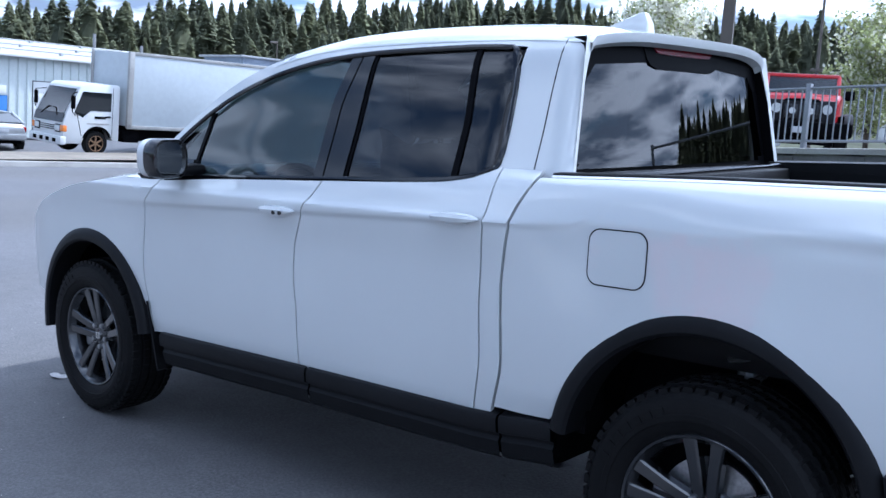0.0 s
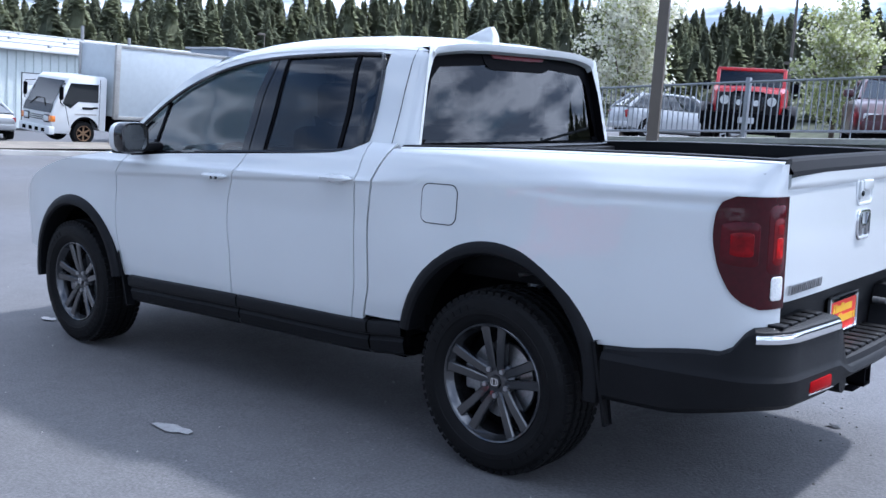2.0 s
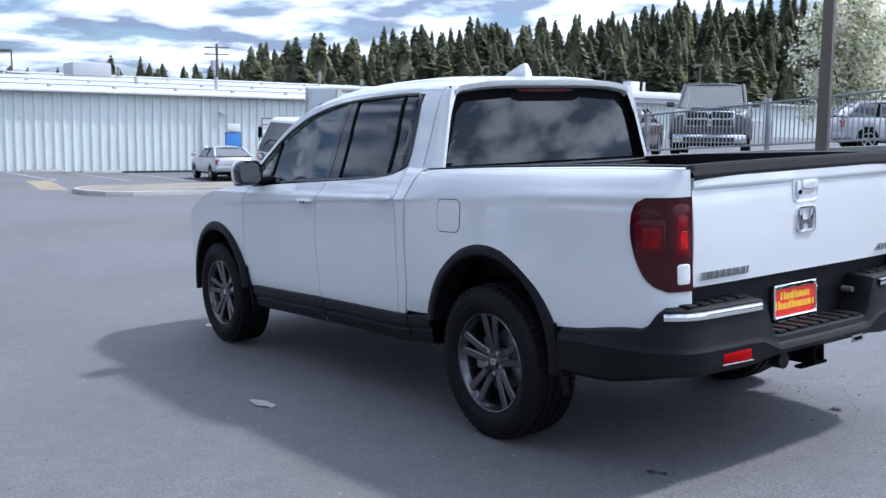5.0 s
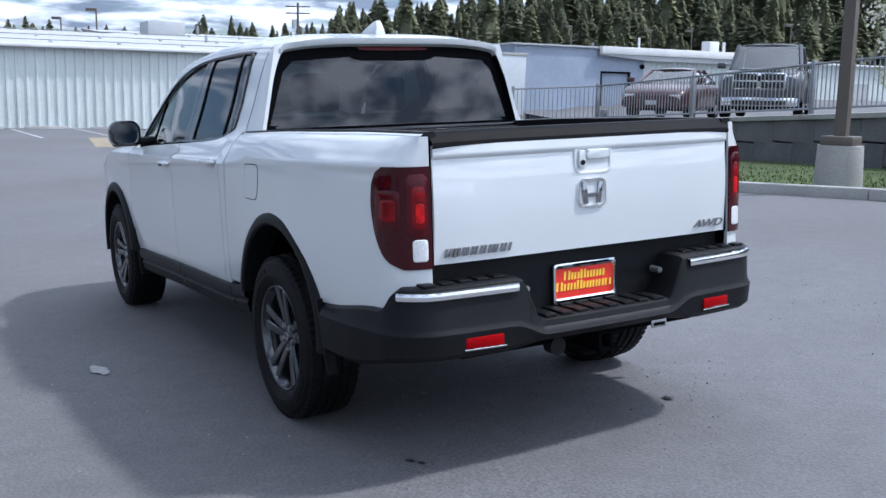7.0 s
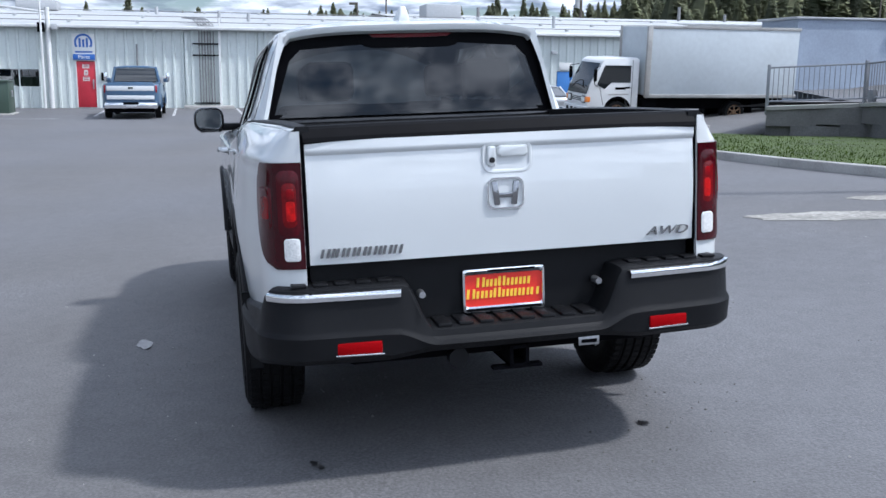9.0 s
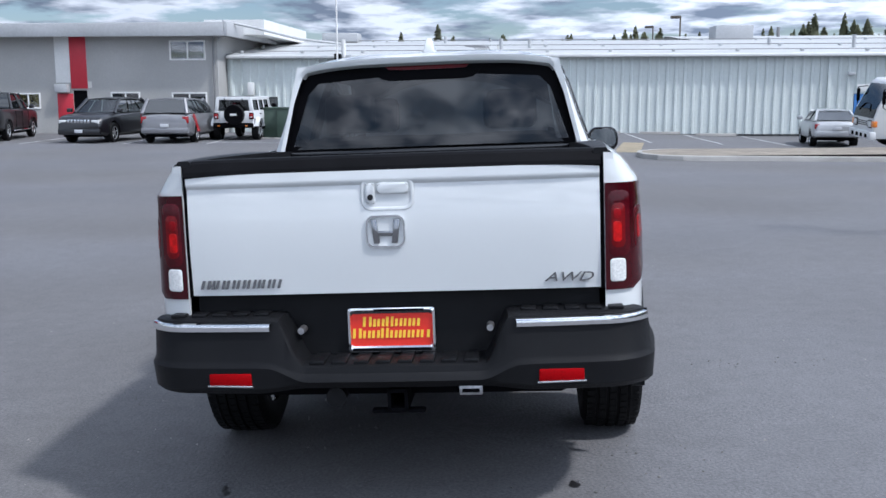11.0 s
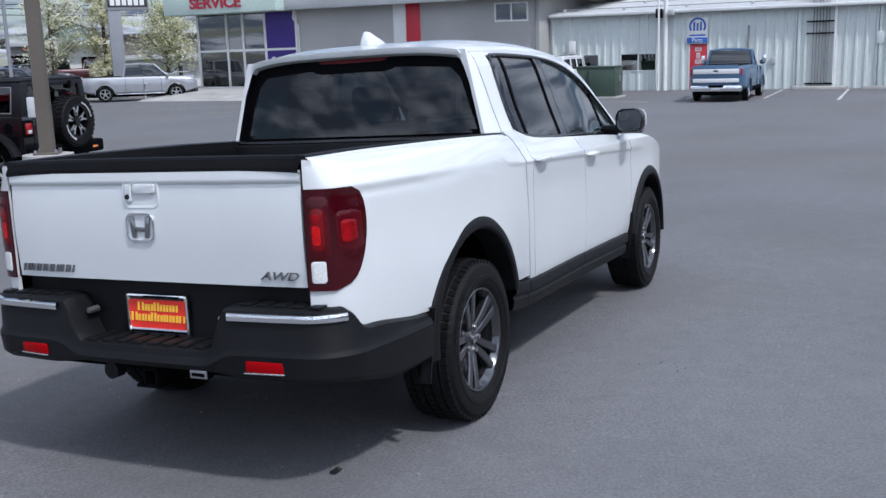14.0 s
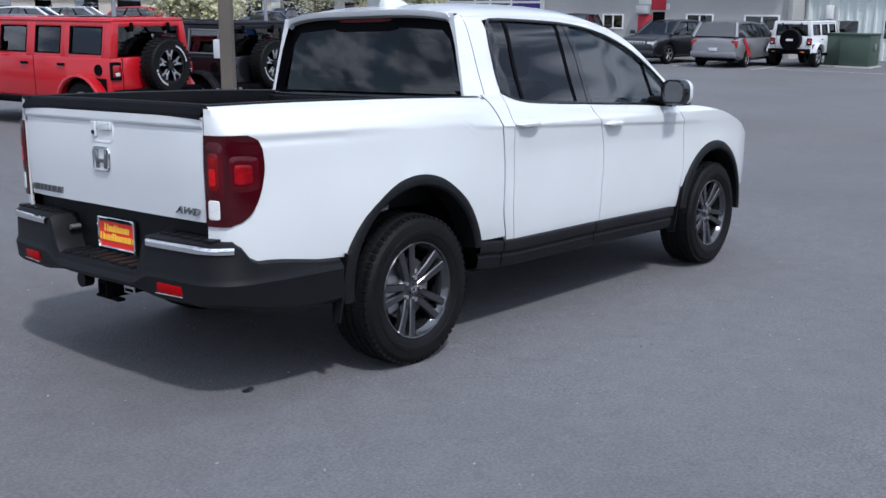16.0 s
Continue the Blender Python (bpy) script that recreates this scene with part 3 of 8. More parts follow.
for s in (1, -1):
    flat = lambda c: (lambda z: c)
    # painted rail over the windows down the front pillar
    rows = []
    for k in range(29):
        x = 0.800 + 2.05 * k / 28
        zt, zb = roof_edge(x), glass_top(min(x, 2.785))
        zt = max(zt, zb + 0.030)
        row = []
        for j in range(6):
            z = zb + (zt - zb) * j / 5
            row.append((x, s * (gh_side(x, min(z, 1.72)) + 0.004), z))
        rows.append(row)
    part("roof_rail", thicken(grid(rows), (0, -s * 0.03, 0)), PAINT, pickup)
    # rear pillar: side face, rounded corner, and the face that frames the rear window
    rows, channel = [], []
    for j in range(17):
        z = 1.262 + (1.704 - 1.262) * j / 16
        y = gh_side(0.62, min(z, 1.72)) + 0.008
        xr = 0.555 + 0.03 * (z - 1.28) / 0.4
        yi = 0.745 - 0.095 * (z - 1.28) / 0.4
        side = lambda x: s * (gh_side(x, min(z, 1.72)) + 0.004)
        rows.append([(0.805, side(0.805), z), (0.76, side(0.76), z), (0.70, side(0.70), z), (0.66, side(0.66), z), (xr + 0.055, s * (y - 0.006), z), (xr + 0.025, s * (y - 0.016), z), (xr + 0.006, s * (y - 0.036), z), (xr, s * (yi + 0.02), z), (xr + 0.004, s * yi, z)])
        channel.append([(xr + 0.0045, s * (yi + 0.001), z), (xr + 0.02, s * (yi - 0.006), z), (xr + 0.075, s * (yi - 0.012), z)])
    part("rear_pillar", grid(rows), PAINT, pickup)
    part("window_channel", grid(channel), FRIT, pickup)
    part("pillar_seam", tube([(0.672, s * (gh_side(0.672, z) + 0.0035), z) for z in [1.285 + 0.41 * k / 10 for k in range(11)]], 0.0022, 6), DARK, pickup)
    # panes
    pane_low = lambda x: belt(x) + 0.012
    top_in = lambda x: glass_top(x) - 0.012
    pillar_at = lambda z: 1.612 - 0.045 * ease(1.45, 1.68, z)
    div_at = lambda z: 0.982 + 0.025 * ease(1.40, 1.68, z)
    bar_at = lambda z: 2.482 - 0.03 * (z - 1.2) / 0.25
    rear_at = lambda z: 0.797 + 0.030 * ease(1.58, 1.68, z)
    top_pane = lambda x: max(top_in(x), belt(x) + 0.014)
    for nm, xl, xr, mt in (("quarter_window", rear_at, div_at, PRIVACY), ("rear_window_pane", div_at, lambda z: 1.496, PRIVACY), ("front_window", lambda z: pillar_at(z) + 0.05, bar_at, TINT), ("front_quarter_window", bar_at, lambda z: 2.745, TINT)):
        part(nm, skin(xl, xr, pane_low, top_pane, 12, 10, s, -0.012, gh_side, depth=0), mt, pickup, inside=(1.5, 0, 1.2))
    # black centre pillar covers either side of the door joint, dividers and surround
    part("centre_pillar", skin(lambda z: 1.506, lambda z: pillar_at(z) - 0.004, pane_low, top_in, 4, 10, s, -0.003, gh_side), GLOSSBLACK, pickup)
    part("centre_pillar", skin(lambda z: pillar_at(z) + 0.004, lambda z: pillar_at(z) + 0.055, pane_low, top_in, 3, 10, s, -0.003, gh_side), GLOSSBLACK, pickup)
    part("window_seal", skin(lambda z: 1.490, lambda z: 1.503, pane_low, top_in, 1, 10, s, -0.007, gh_side), FRIT, pickup)
    part("window_divider", skin(lambda z: div_at(z) - 0.012, lambda z: div_at(z) + 0.012, pane_low, top_in, 2, 10, s, -0.006, gh_side), FRIT, pickup)
    part("window_divider", skin(lambda z: bar_at(z) - 0.011, lambda z: bar_at(z) + 0.011, pane_low, top_in, 2, 10, s, -0.006, gh_side), FRIT, pickup)
    edge = [(x, s * (gh_side(x, belt(x)) + 0.008), belt(x) + 0.007) for x in [0.815 + (2.74 - 0.815) * k / 32 for k in range(33)]]
    edge2 = [(x, s * (gh_side(x, glass_top(x)) + 0.003), glass_top(x) - 0.005) for x in [2.765 - (2.765 - 0.862) * k / 40 for k in range(41)]]
    part("window_moulding", tube(edge, 0.009, 8), GLOSSBLACK, pickup)
    part("window_moulding", tube(edge2 + [(xx, s * (gh_side(xx, zz) + 0.003), zz) for xx, zz in ((0.838, 1.664), (0.824, 1.645), (0.812, 1.60), (0.803, 1.52), (0.799, 1.42), (0.798, 1.34), (0.802, 1.295), (0.815, 1.279))], 0.010, 8), GLOSSBLACK, pickup)
    part("quarter_border", skin(lambda z: rear_at(z) + 0.002, lambda z: rear_at(z) + 0.040, pane_low, top_in, 3, 10, s, -0.008, gh_side), GLOSSBLACK, pickup)
    # black foot that carries the mirror
    part("mirror_mount", skin(lambda z: 2.50, lambda z: 2.70, pane_low, lambda x: max(min(glass_top(x) - 0.012, belt(x) + 0.085), belt(x) + 0.016), 5, 6, s, -0.004, gh_side), GLOSSBLACK, pickup)
    # door mirror
    b = bmesh.new()
    rows = []
    for k in range(9):
        u = k / 8
        sc = (0.55, 0.86, 0.97, 1.0, 1.0, 1.0, 0.99, 0.97, 0.95)[k]
        x = 2.50 - 0.16 * u
        rows.append([(x - 0.03 * (py / 0.12 + 0.2), s * (1.030 + py * sc), 1.262 + pz * sc) for py, pz in rounded(0.195, 0.160, 0.060, 5)])
    grid(rows, b, True)
    b.faces.new([b.verts.new(p) for p in rows[0]][::-1])
    mir = part("door_mirror", b, PAINT, pickup, "white-capped door mirror in a black case")
    rows = [[(2.345 - 0.03 * (py / 0.12 + 0.2) - d, s * (1.030 + py * k), 1.262 + pz * k) for py, pz in rounded(0.195, 0.160, 0.060, 5)] for d, k in ((-0.065, 1.005), (-0.06, 1.012), (0.0, 1.005), (0.010, 0.965), (0.012, 0.86), (0.002, 0.83))]
    part("mirror_bezel", grid(rows, None, True), GLOSSBLACK, mir)
    b = bmesh.new()
    b.faces.new([b.verts.new((2.343 - 0.03 * (py / 0.12 + 0.2), s * (1.030 + py * 0.84), 1.262 + pz * 0.84)) for py, pz in rounded(0.195, 0.160, 0.060, 5)])
    part("mirror_glass", b, MIRROR, mir)
    part("mirror_arm", box(2.38, 2.48, *sorted((s * 0.82, s * 0.96)), 1.185, 1.235, 0.02), PLASTIC, mir)
    part("mirror_lower_case", box(2.37, 2.47, *sorted((s * 0.945, s * 1.095)), 1.178, 1.205, 0.012), PLASTIC, mir)

# roof skin and windscreen
rows = []
for k in range(25):
    x = 0.545 + 1.53 * k / 24
    e, m_ = roof_edge(x), roof_mid(x)
    w = (gh_side(x, min(e, 1.72)) + 0.004) * (1 - 0.015 * ease(0.66, 0.545, x) ** 2)
    top_row = [(x + 0.036 * abs(v) ** 4 * ease(0.75, 0.545, x), w * v, m_ - (m_ - e) * abs(v) ** 4.2) for v in [-1 + j / 10 for j in range(21)]]
    skirt = (gh_side(x, e - 0.022) + 0.0065) * (1 - 0.015 * ease(0.66, 0.545, x) ** 2)
    rows.append([(top_row[0][0], -skirt, e - 0.022)] + top_row + [(top_row[-1][0], skirt, e - 0.022)])
rows.insert(0, [(x + 0.001, y * 0.998, z - 0.012) for x, y, z in rows[0]])
rows.insert(0, [(x + 0.006, y * 0.998, z - 0.018) for x, y, z in rows[0]])
rows.insert(0, [(x + 0.03, y * 0.995, z - 0.012) for x, y, z in rows[0]])
roof = part("roof", grid(rows), PAINT, pickup)
b = prism([(0.985, 1.772), (0.90, 1.792), (0.80, 1.838), (0.765, 1.842), (0.745, 1.80), (0.74, 1.755)], "y", -0.012, 0.012, 0.006)
for v in b.verts:
    v.co.y *= 1 + max(0, (1.85 - v.co.z)) * 18
part("antenna_fin", b, PAINT, roof)
rows = []
for k in range(11):
    t = k / 10
    x, z, w = 2.06 + 0.92 * t, 1.722 - 0.535 * t + 0.15 * t * (1 - t), 0.64 + 0.10 * t
    rows.append([(x - 0.20 * t * abs(v) ** 2.5, w * v, z - 0.03 * (1 - t) * abs(v) ** 3) for v in [-1 + j / 8 for j in range(17)]])
part("windscreen", grid(rows), CLEAR, pickup, inside=(1.5, 0, 1.2))
part("cowl", box(2.66, 2.98, -0.80, 0.80, 1.10, 1.175, 0.02), PLASTIC, pickup)

# rear window: black frit border with high brake lamp, privacy glass
def back(y, z, d=0.0):
    return (0.578 + 0.035 * (z - 1.28) / 0.4 + 0.028 * (y / 0.74) ** 2 - d, y, z)


outer = [(-0.742, 1.272), (0.742, 1.272), (0.648, 1.672), (0.60, 1.704), (0.30, 1.719), (0, 1.722), (-0.30, 1.719), (-0.60, 1.704), (-0.648, 1.672)]
inner = [(-0.708, 1.302), (0.708, 1.302), (0.620, 1.565), (0.565, 1.620), (0.250, 1.640), (0, 1.643), (-0.250, 1.640), (-0.565, 1.620), (-0.620, 1.565)]
b = bmesh.new()
o = [b.verts.new(back(y, z, 0.006)) for y, z in outer]
i = [b.verts.new(back(y, z, 0.006)) for y, z in inner]
for k in range(len(o)):
    b.faces.new((o[k], o[(k + 1) % 9], i[(k + 1) % 9], i[k]))
part("rear_window_border", thicken(b, (0.03, 0, 0)), FRIT, pickup)
rows = []
for j in range(9):
    z = 1.285 + 0.39 * j / 8
    w = 0.735 - 0.085 * (z - 1.28) / 0.4
    rows.append([back(w * v, z, 0.003) for v in [-1 + k / 8 for k in range(17)]])
part("rear_window", grid(rows), REARGLASS, pickup, inside=(1.5, 0, 1.2))
b = bmesh.new()
b.faces.new([b.verts.new(back(y, z, 0.010)) for y, z in ((-0.285, 1.702), (0.285, 1.702), (0.262, 1.650), (0.235, 1.630), (0.19, 1.620), (-0.19, 1.620), (-0.235, 1.630), (-0.262, 1.650))])
part("lamp_housing", thicken(b, (0.02, 0, 0)), FRIT, pickup)
b = bmesh.new()
b.faces.new([b.verts.new(back(y, z, 0.013)) for y, z in ((-0.225, 1.699), (-0.10, 1.702), (0.10, 1.702), (0.225, 1.699), (0.195, 1.675), (0.09, 1.672), (-0.09, 1.672), (-0.195, 1.675))])
part("high_brake_lamp", thicken(b, (0.01, 0, 0)), material("brake_lamp_lens", (0.16, 0.004, 0.010), 0.3, coat=0.05, grain=(80, 0.2), spec=0.15), pickup)
# shelf strip at the foot of the window
part("rear_window_sill", box(0.50, 0.60, -0.745, 0.745, 1.245, 1.275, 0.008), GLOSSBLACK, pickup)

# cab inside: floor pan, seats, dash, wheel
b = box(0.62, 2.9, -0.86, 0.86, 0.42, 0.50)
box(0.60, 0.63, -0.80, 0.80, 0.45, 1.27, 0, b)
box(2.9, 2.93, -0.84, 0.84, 0.45, 1.10, 0, b)
part("cab_floor", b, DARK, pickup)
rows = [[(x, y, 1.665 + 0.05 * (1 - (y / 0.62) ** 2)) for y in (-0.62, -0.3, 0, 0.3, 0.62)] for x in (0.62, 1.1, 1.6, 2.02)]
part("headliner", grid(rows), GREYCLOTH, pickup)
part("dashboard", box(2.36, 2.80, -0.80, 0.80, 0.80, 1.13, 0.06), DARK, pickup)
for sx, sy, w in ((1.75, 0.38, 0.26), (1.75, -0.38, 0.26), (0.98, 0.0, 0.66)):
    b = box(sx - 0.25, sx + 0.28, sy - w, sy + w, 0.62, 0.80, 0.06)
    box(sx - 0.33, sx - 0.20, sy - w, sy + w, 0.76, 1.34, 0.05, b)
    part("seat", b, GREYCLOTH, pickup)
    for hy in ((sy,) if w < 0.5 else (-0.42, 0.42)):
        part("headrest", box(sx - 0.34, sx - 0.24, hy - 0.13, hy + 0.13, 1.36, 1.56, 0.04), GREYCLOTH, pickup)
b = lathe([(0.185 + 0.014 * math.cos(a), 0.014 * math.sin(a)) for a in [2 * math.pi * k / 8 for k in range(8)]], 28, closed=True)
b.transform(pose(2.26, 0.38, 1.05, 0, 0, 90) @ pose(0, 0, 0, 25, 0, 0))
part("steering_wheel", b, DARK, pickup)

# load bed
part("bed_floor", box(-0.97, 0.50, -0.70, 0.70, 0.74, 0.79), PLASTIC, pickup)
for k in range(9):
    part("floor_rib", box(-0.95, 0.46, -0.46 + 0.115 * k - 0.03, -0.46 + 0.115 * k + 0.03, 0.79, 0.80), PLASTIC, pickup)
part("bed_front", box(0.47, 0.55, -0.74, 0.74, 0.79, 1.255, 0.01), PLASTIC, pickup)
for s in (1, -1):
    part("bed_wall", box(-0.97, 0.47, *sorted((s * 0.70, s * 0.76)), 0.79, 1.245), PLASTIC, pickup)
    part("wheel_hump", box(-0.41, 0.35, *sorted((s * 0.50, s * 0.70)), 0.79, 0.98, 0.05), PLASTIC, pickup)
    part("tie_hook", tube([(-0.80, s * 0.698, 1.10), (-0.80, s * 0.67, 1.10), (-0.80, s * 0.67, 1.06), (-0.80, s * 0.698, 1.05)], 0.006, 6), STEEL, pickup)
for s in (1, -1):
    rows = []
    shoulder = []
    for k in range(33):
        u = (k / 32) ** 1.6
        x = -1.0475 + 1.6175 * u
        z = bed_top(x)
        y = side_y(x, z)
        # the cap's outer edge runs straight from the cab to the tailgate, over a painted shoulder
        yo = max(min(0.752 + 0.115 * u, y - 0.012), 0.722)
        shoulder.append([(x, s * (y - 0.0005), z - 0.004), (x, s * (y - 0.003), z + 0.003), (x, s * (y - 0.009), z + 0.007), (x, s * min(yo, y - 0.011), z + 0.009), (x, s * 0.712, z + 0.008)])
        rows.append([(x, s * yo, z + 0.004), (x, s * (yo - 0.001), z + 0.012), (x, s * (yo - 0.005), z + 0.016), (x, s * max(yo - 0.05, 0.711), z + 0.017), (x, s * 0.705, z + 0.013), (x, s * 0.70, z - 0.04)])
    b = grid(shoulder)
    part("bed_shoulder", b, PAINT, pickup)
    b = grid(rows)
    b.faces.new([b.verts.new(p) for p in rows[0]])
    part("rail_cap", b, PLASTIC, pickup)

# tailgate
def gate_x(z):
    return -1.048 - 0.018 * math.exp(-((z - 1.02) / 0.22) ** 2) - 0.012 * ease(1.186, 1.198, z)


rows = []
for j in range(61):
    z = 0.806 + 0.430 * j / 60
    rows.append([(gate_x(z) + 0.012 * abs(v) ** 6, 0.7225 * v, z) for v in [-1 + k / 12 for k in range(25)]])
gate = part("tailgate", thicken(grid(rows), (0.05, 0, 0)), PAINT, pickup, "white tailgate with a black cap")
rows = [[(x, 0.727 * v, z - 0.004 * abs(v) ** 4) for v in [-1 + k / 8 for k in range(17)]] for x, z in ((-1.052, 1.226), (-1.066, 1.236), (-1.062, 1.250), (-1.040, 1.279), (-1.025, 1.288), (-0.985, 1.290), (-0.975, 1.280), (-0.975, 1.20))]
part("tailgate_cap", grid(rows), CAPBLACK, gate, "matt black cap", angle=18)
part("tailgate_inner", box(-1.00, -0.97, -0.715, 0.715, 0.80, 1.27), PLASTIC, gate)
# handle plate, pull and camera
cx_ = gate_x(1.15)
ring = [[(cx_ - d, y, z) for y, z in rounded(w, h, r, 5, 0.008, 1.153)] for w, h, r, d in ((0.187, 0.120, 0.036, -0.004), (0.185, 0.118, 0.035, 0.003), (0.178, 0.111, 0.032, 0.006), (0.166, 0.098, 0.028, 0.006), (0.160, 0.092, 0.026, 0.004), (0.154, 0.086, 0.024, -0.002))]
b = grid(ring, None, True)
plate = part("handle_plate", b, PAINT, gate)
part("handle_recess", prism(rounded(0.158, 0.090, 0.024, 5, 0.008, 1.153), "x", cx_ - 0.001, cx_ + 0.006), PAINT, plate)
part("pull_handle", prism(rounded(0.112, 0.040, 0.012, 4, -0.012, 1.172), "x", cx_ - 0.013, cx_ + 0.002, 0.006), PAINT, plate)
part("handle_end", prism(rounded(0.032, 0.072, 0.010, 4, 0.066, 1.155), "x", cx_ - 0.013, cx_ + 0.002, 0.005), PAINT, plate)
part("reversing_camera", cyl(0.012, 0.010, 0, 0.012, 16, m=pose(cx_ - 0.006, 0.066, 1.142, 0, -90, 0)), GLOSSBLACK, plate)
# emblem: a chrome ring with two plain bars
ex = gate_x(1.02)
b = bmesh.new()
ring = []
for w, h, r, d in ((0.140, 0.116, 0.030, -0.004), (0.140, 0.116, 0.030, 0.005), (0.136, 0.112, 0.028, 0.008), (0.124, 0.100, 0.024, 0.008), (0.122, 0.098, 0.022, -0.002)):
    ring.append([(ex - d, y, z) for y, z in rounded(w, h, r, 5, 0.018, 1.022)])
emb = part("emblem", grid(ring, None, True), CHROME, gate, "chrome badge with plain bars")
for q in (1, -1):
    part("emblem_bar", prism([(0.018 + q * 0.052, 1.065), (0.018 + q * 0.030, 1.065), (0.018 + q * 0.020, 0.980), (0.018 + q * 0.042, 0.980)], "x", ex - 0.009, ex + 0.003, 0.003), BADGE, emb)
part("emblem_bar", prism([(-0.012, 1.024), (0.048, 1.024), (0.040, 1.006), (-0.004, 1.006)], "x", ex - 0.008, ex + 0.003, 0.003), BADGE, emb)
# model name as plain bars
nx = gate_x(0.846)
def letter_bars(y, z0, h, w, lean, t):
    """Two plain slanted bars at the edges of one letter's space, or one if it is narrow."""
    return [[(a, z0), (a - t, z0), (a - t - lean, z0 + h), (a - lean, z0 + h)] for a in ((y, y - w + t) if w > 2 * t else (y,))]


y = 0.690
for k in range(9):
    thin = k in (1, 6)
    w = 0.009 if thin else 0.031
    for st in letter_bars(y, 0.831, 0.031, w, 0.009, 0.010):
        part("badge_bar", prism(st, "x", nx - 0.005, nx + 0.003), BADGE, gate)
    y -= w + 0.0065
b = text_mesh("AWD", 0.047, 0.008, 0.35)
b.transform(pose(0, 0, 0, 0, 0, -90) @ Matrix.Diagonal((1.42, 1, 0.95, 1)))
part("drive_badge", b, BADGE, gate, m=pose(nx - 0.002, -0.610, 0.846))

# tail lamps
lamp_front = curve([0.795, 0.81, 0.84, 0.87, 0.95, 1.04, 1.105, 1.14, 1.157, 1.168], [-1.022, -0.985, -0.945, -0.922, -0.885, -0.868, -0.873, -0.888, -0.907, -0.945])


def plan_x(y):
    lo, hi = -1.0545, -0.86
    for _ in range(30):
        m_ = (lo + hi) / 2
        lo, hi = (m_, hi) if side_plan(m_) < y else (lo, m_)
    return lo


def lamp_patch(s, p0, p1, z0, z1, r, lift):
    """A rounded patch on the lamp's lens, between two plan half-widths and two heights."""
    bm = bmesh.new()
    rings = []
    for k in (1.0, 0.93, 0.6, 0.25):
        row = []
        for y, z in rounded(p1 - p0, z1 - z0, min(r, (p1 - p0) * 0.48), 5):
            y, z = (p0 + p1) / 2 + y * k, (z0 + z1) / 2 + z * k
            x = plan_x(y)
            h = lift if k < 1 else lift - 0.002
            row.append((x - h * ease(-0.96, -1.04, x), s * (side_y(x, z) + h), z))
        rings.append(row)
    grid(rings, bm, True)
    bm.faces.new([bm.verts.new(p) for p in rings[-1]])
    return bm


for s in (1, -1):
    us = [0, .08, .16, .24, .32, .40, .48, .56, .64, .72, .79, .85, .90, .94, .965, .985, 1]
    lamp = part("tail_lamp", skin(lamp_front, lambda z: tail_edge(z, 0.7305), lambda x: 0.797, lambda x: 1.166, 0, 18, s, 0.008, us=us, depth=0.03, aft=0.007), REDLENS, pickup, "dark red tail lamp")
    # side panel and rear column behind the lens, each with its bright core; clear reversing lens below
    for nm, p0, p1, z0, z1, r, up_, mt in (("side_panel", 0.836, 0.879, 0.935, 1.085, 0.016, 0.0092, LAMPDEEP), ("lamp_window", 0.846, 0.873, 0.968, 1.050, 0.010, 0.0104, LAMPDIM),
                                          ("rear_column", 0.742, 0.818, 0.912, 1.140, 0.026, 0.0092, LAMPDEEP), ("column_core", 0.750, 0.800, 0.940, 1.100, 0.020, 0.0100, LAMPMID), ("lamp_window", 0.755, 0.786, 0.962, 1.035, 0.010, 0.0108, LAMPRED),
                                          ("lamp_window", 0.757, 0.784, 1.042, 1.078, 0.010, 0.0108, LAMPDIM), ("reverse_lens", 0.745, 0.800, 0.825, 0.905, 0.012, 0.0106, WHITELENS)):
        part(nm, lamp_patch(s, p0, p1, z0, z1, r, up_), mt, lamp)
    # painted post between the lamp and the tailgate, under and over it
    part("tailgate_joint", box(-1.042, -1.01, *sorted((s * 0.7235, s * 0.742)), 0.80, 1.270), DARK, pickup)

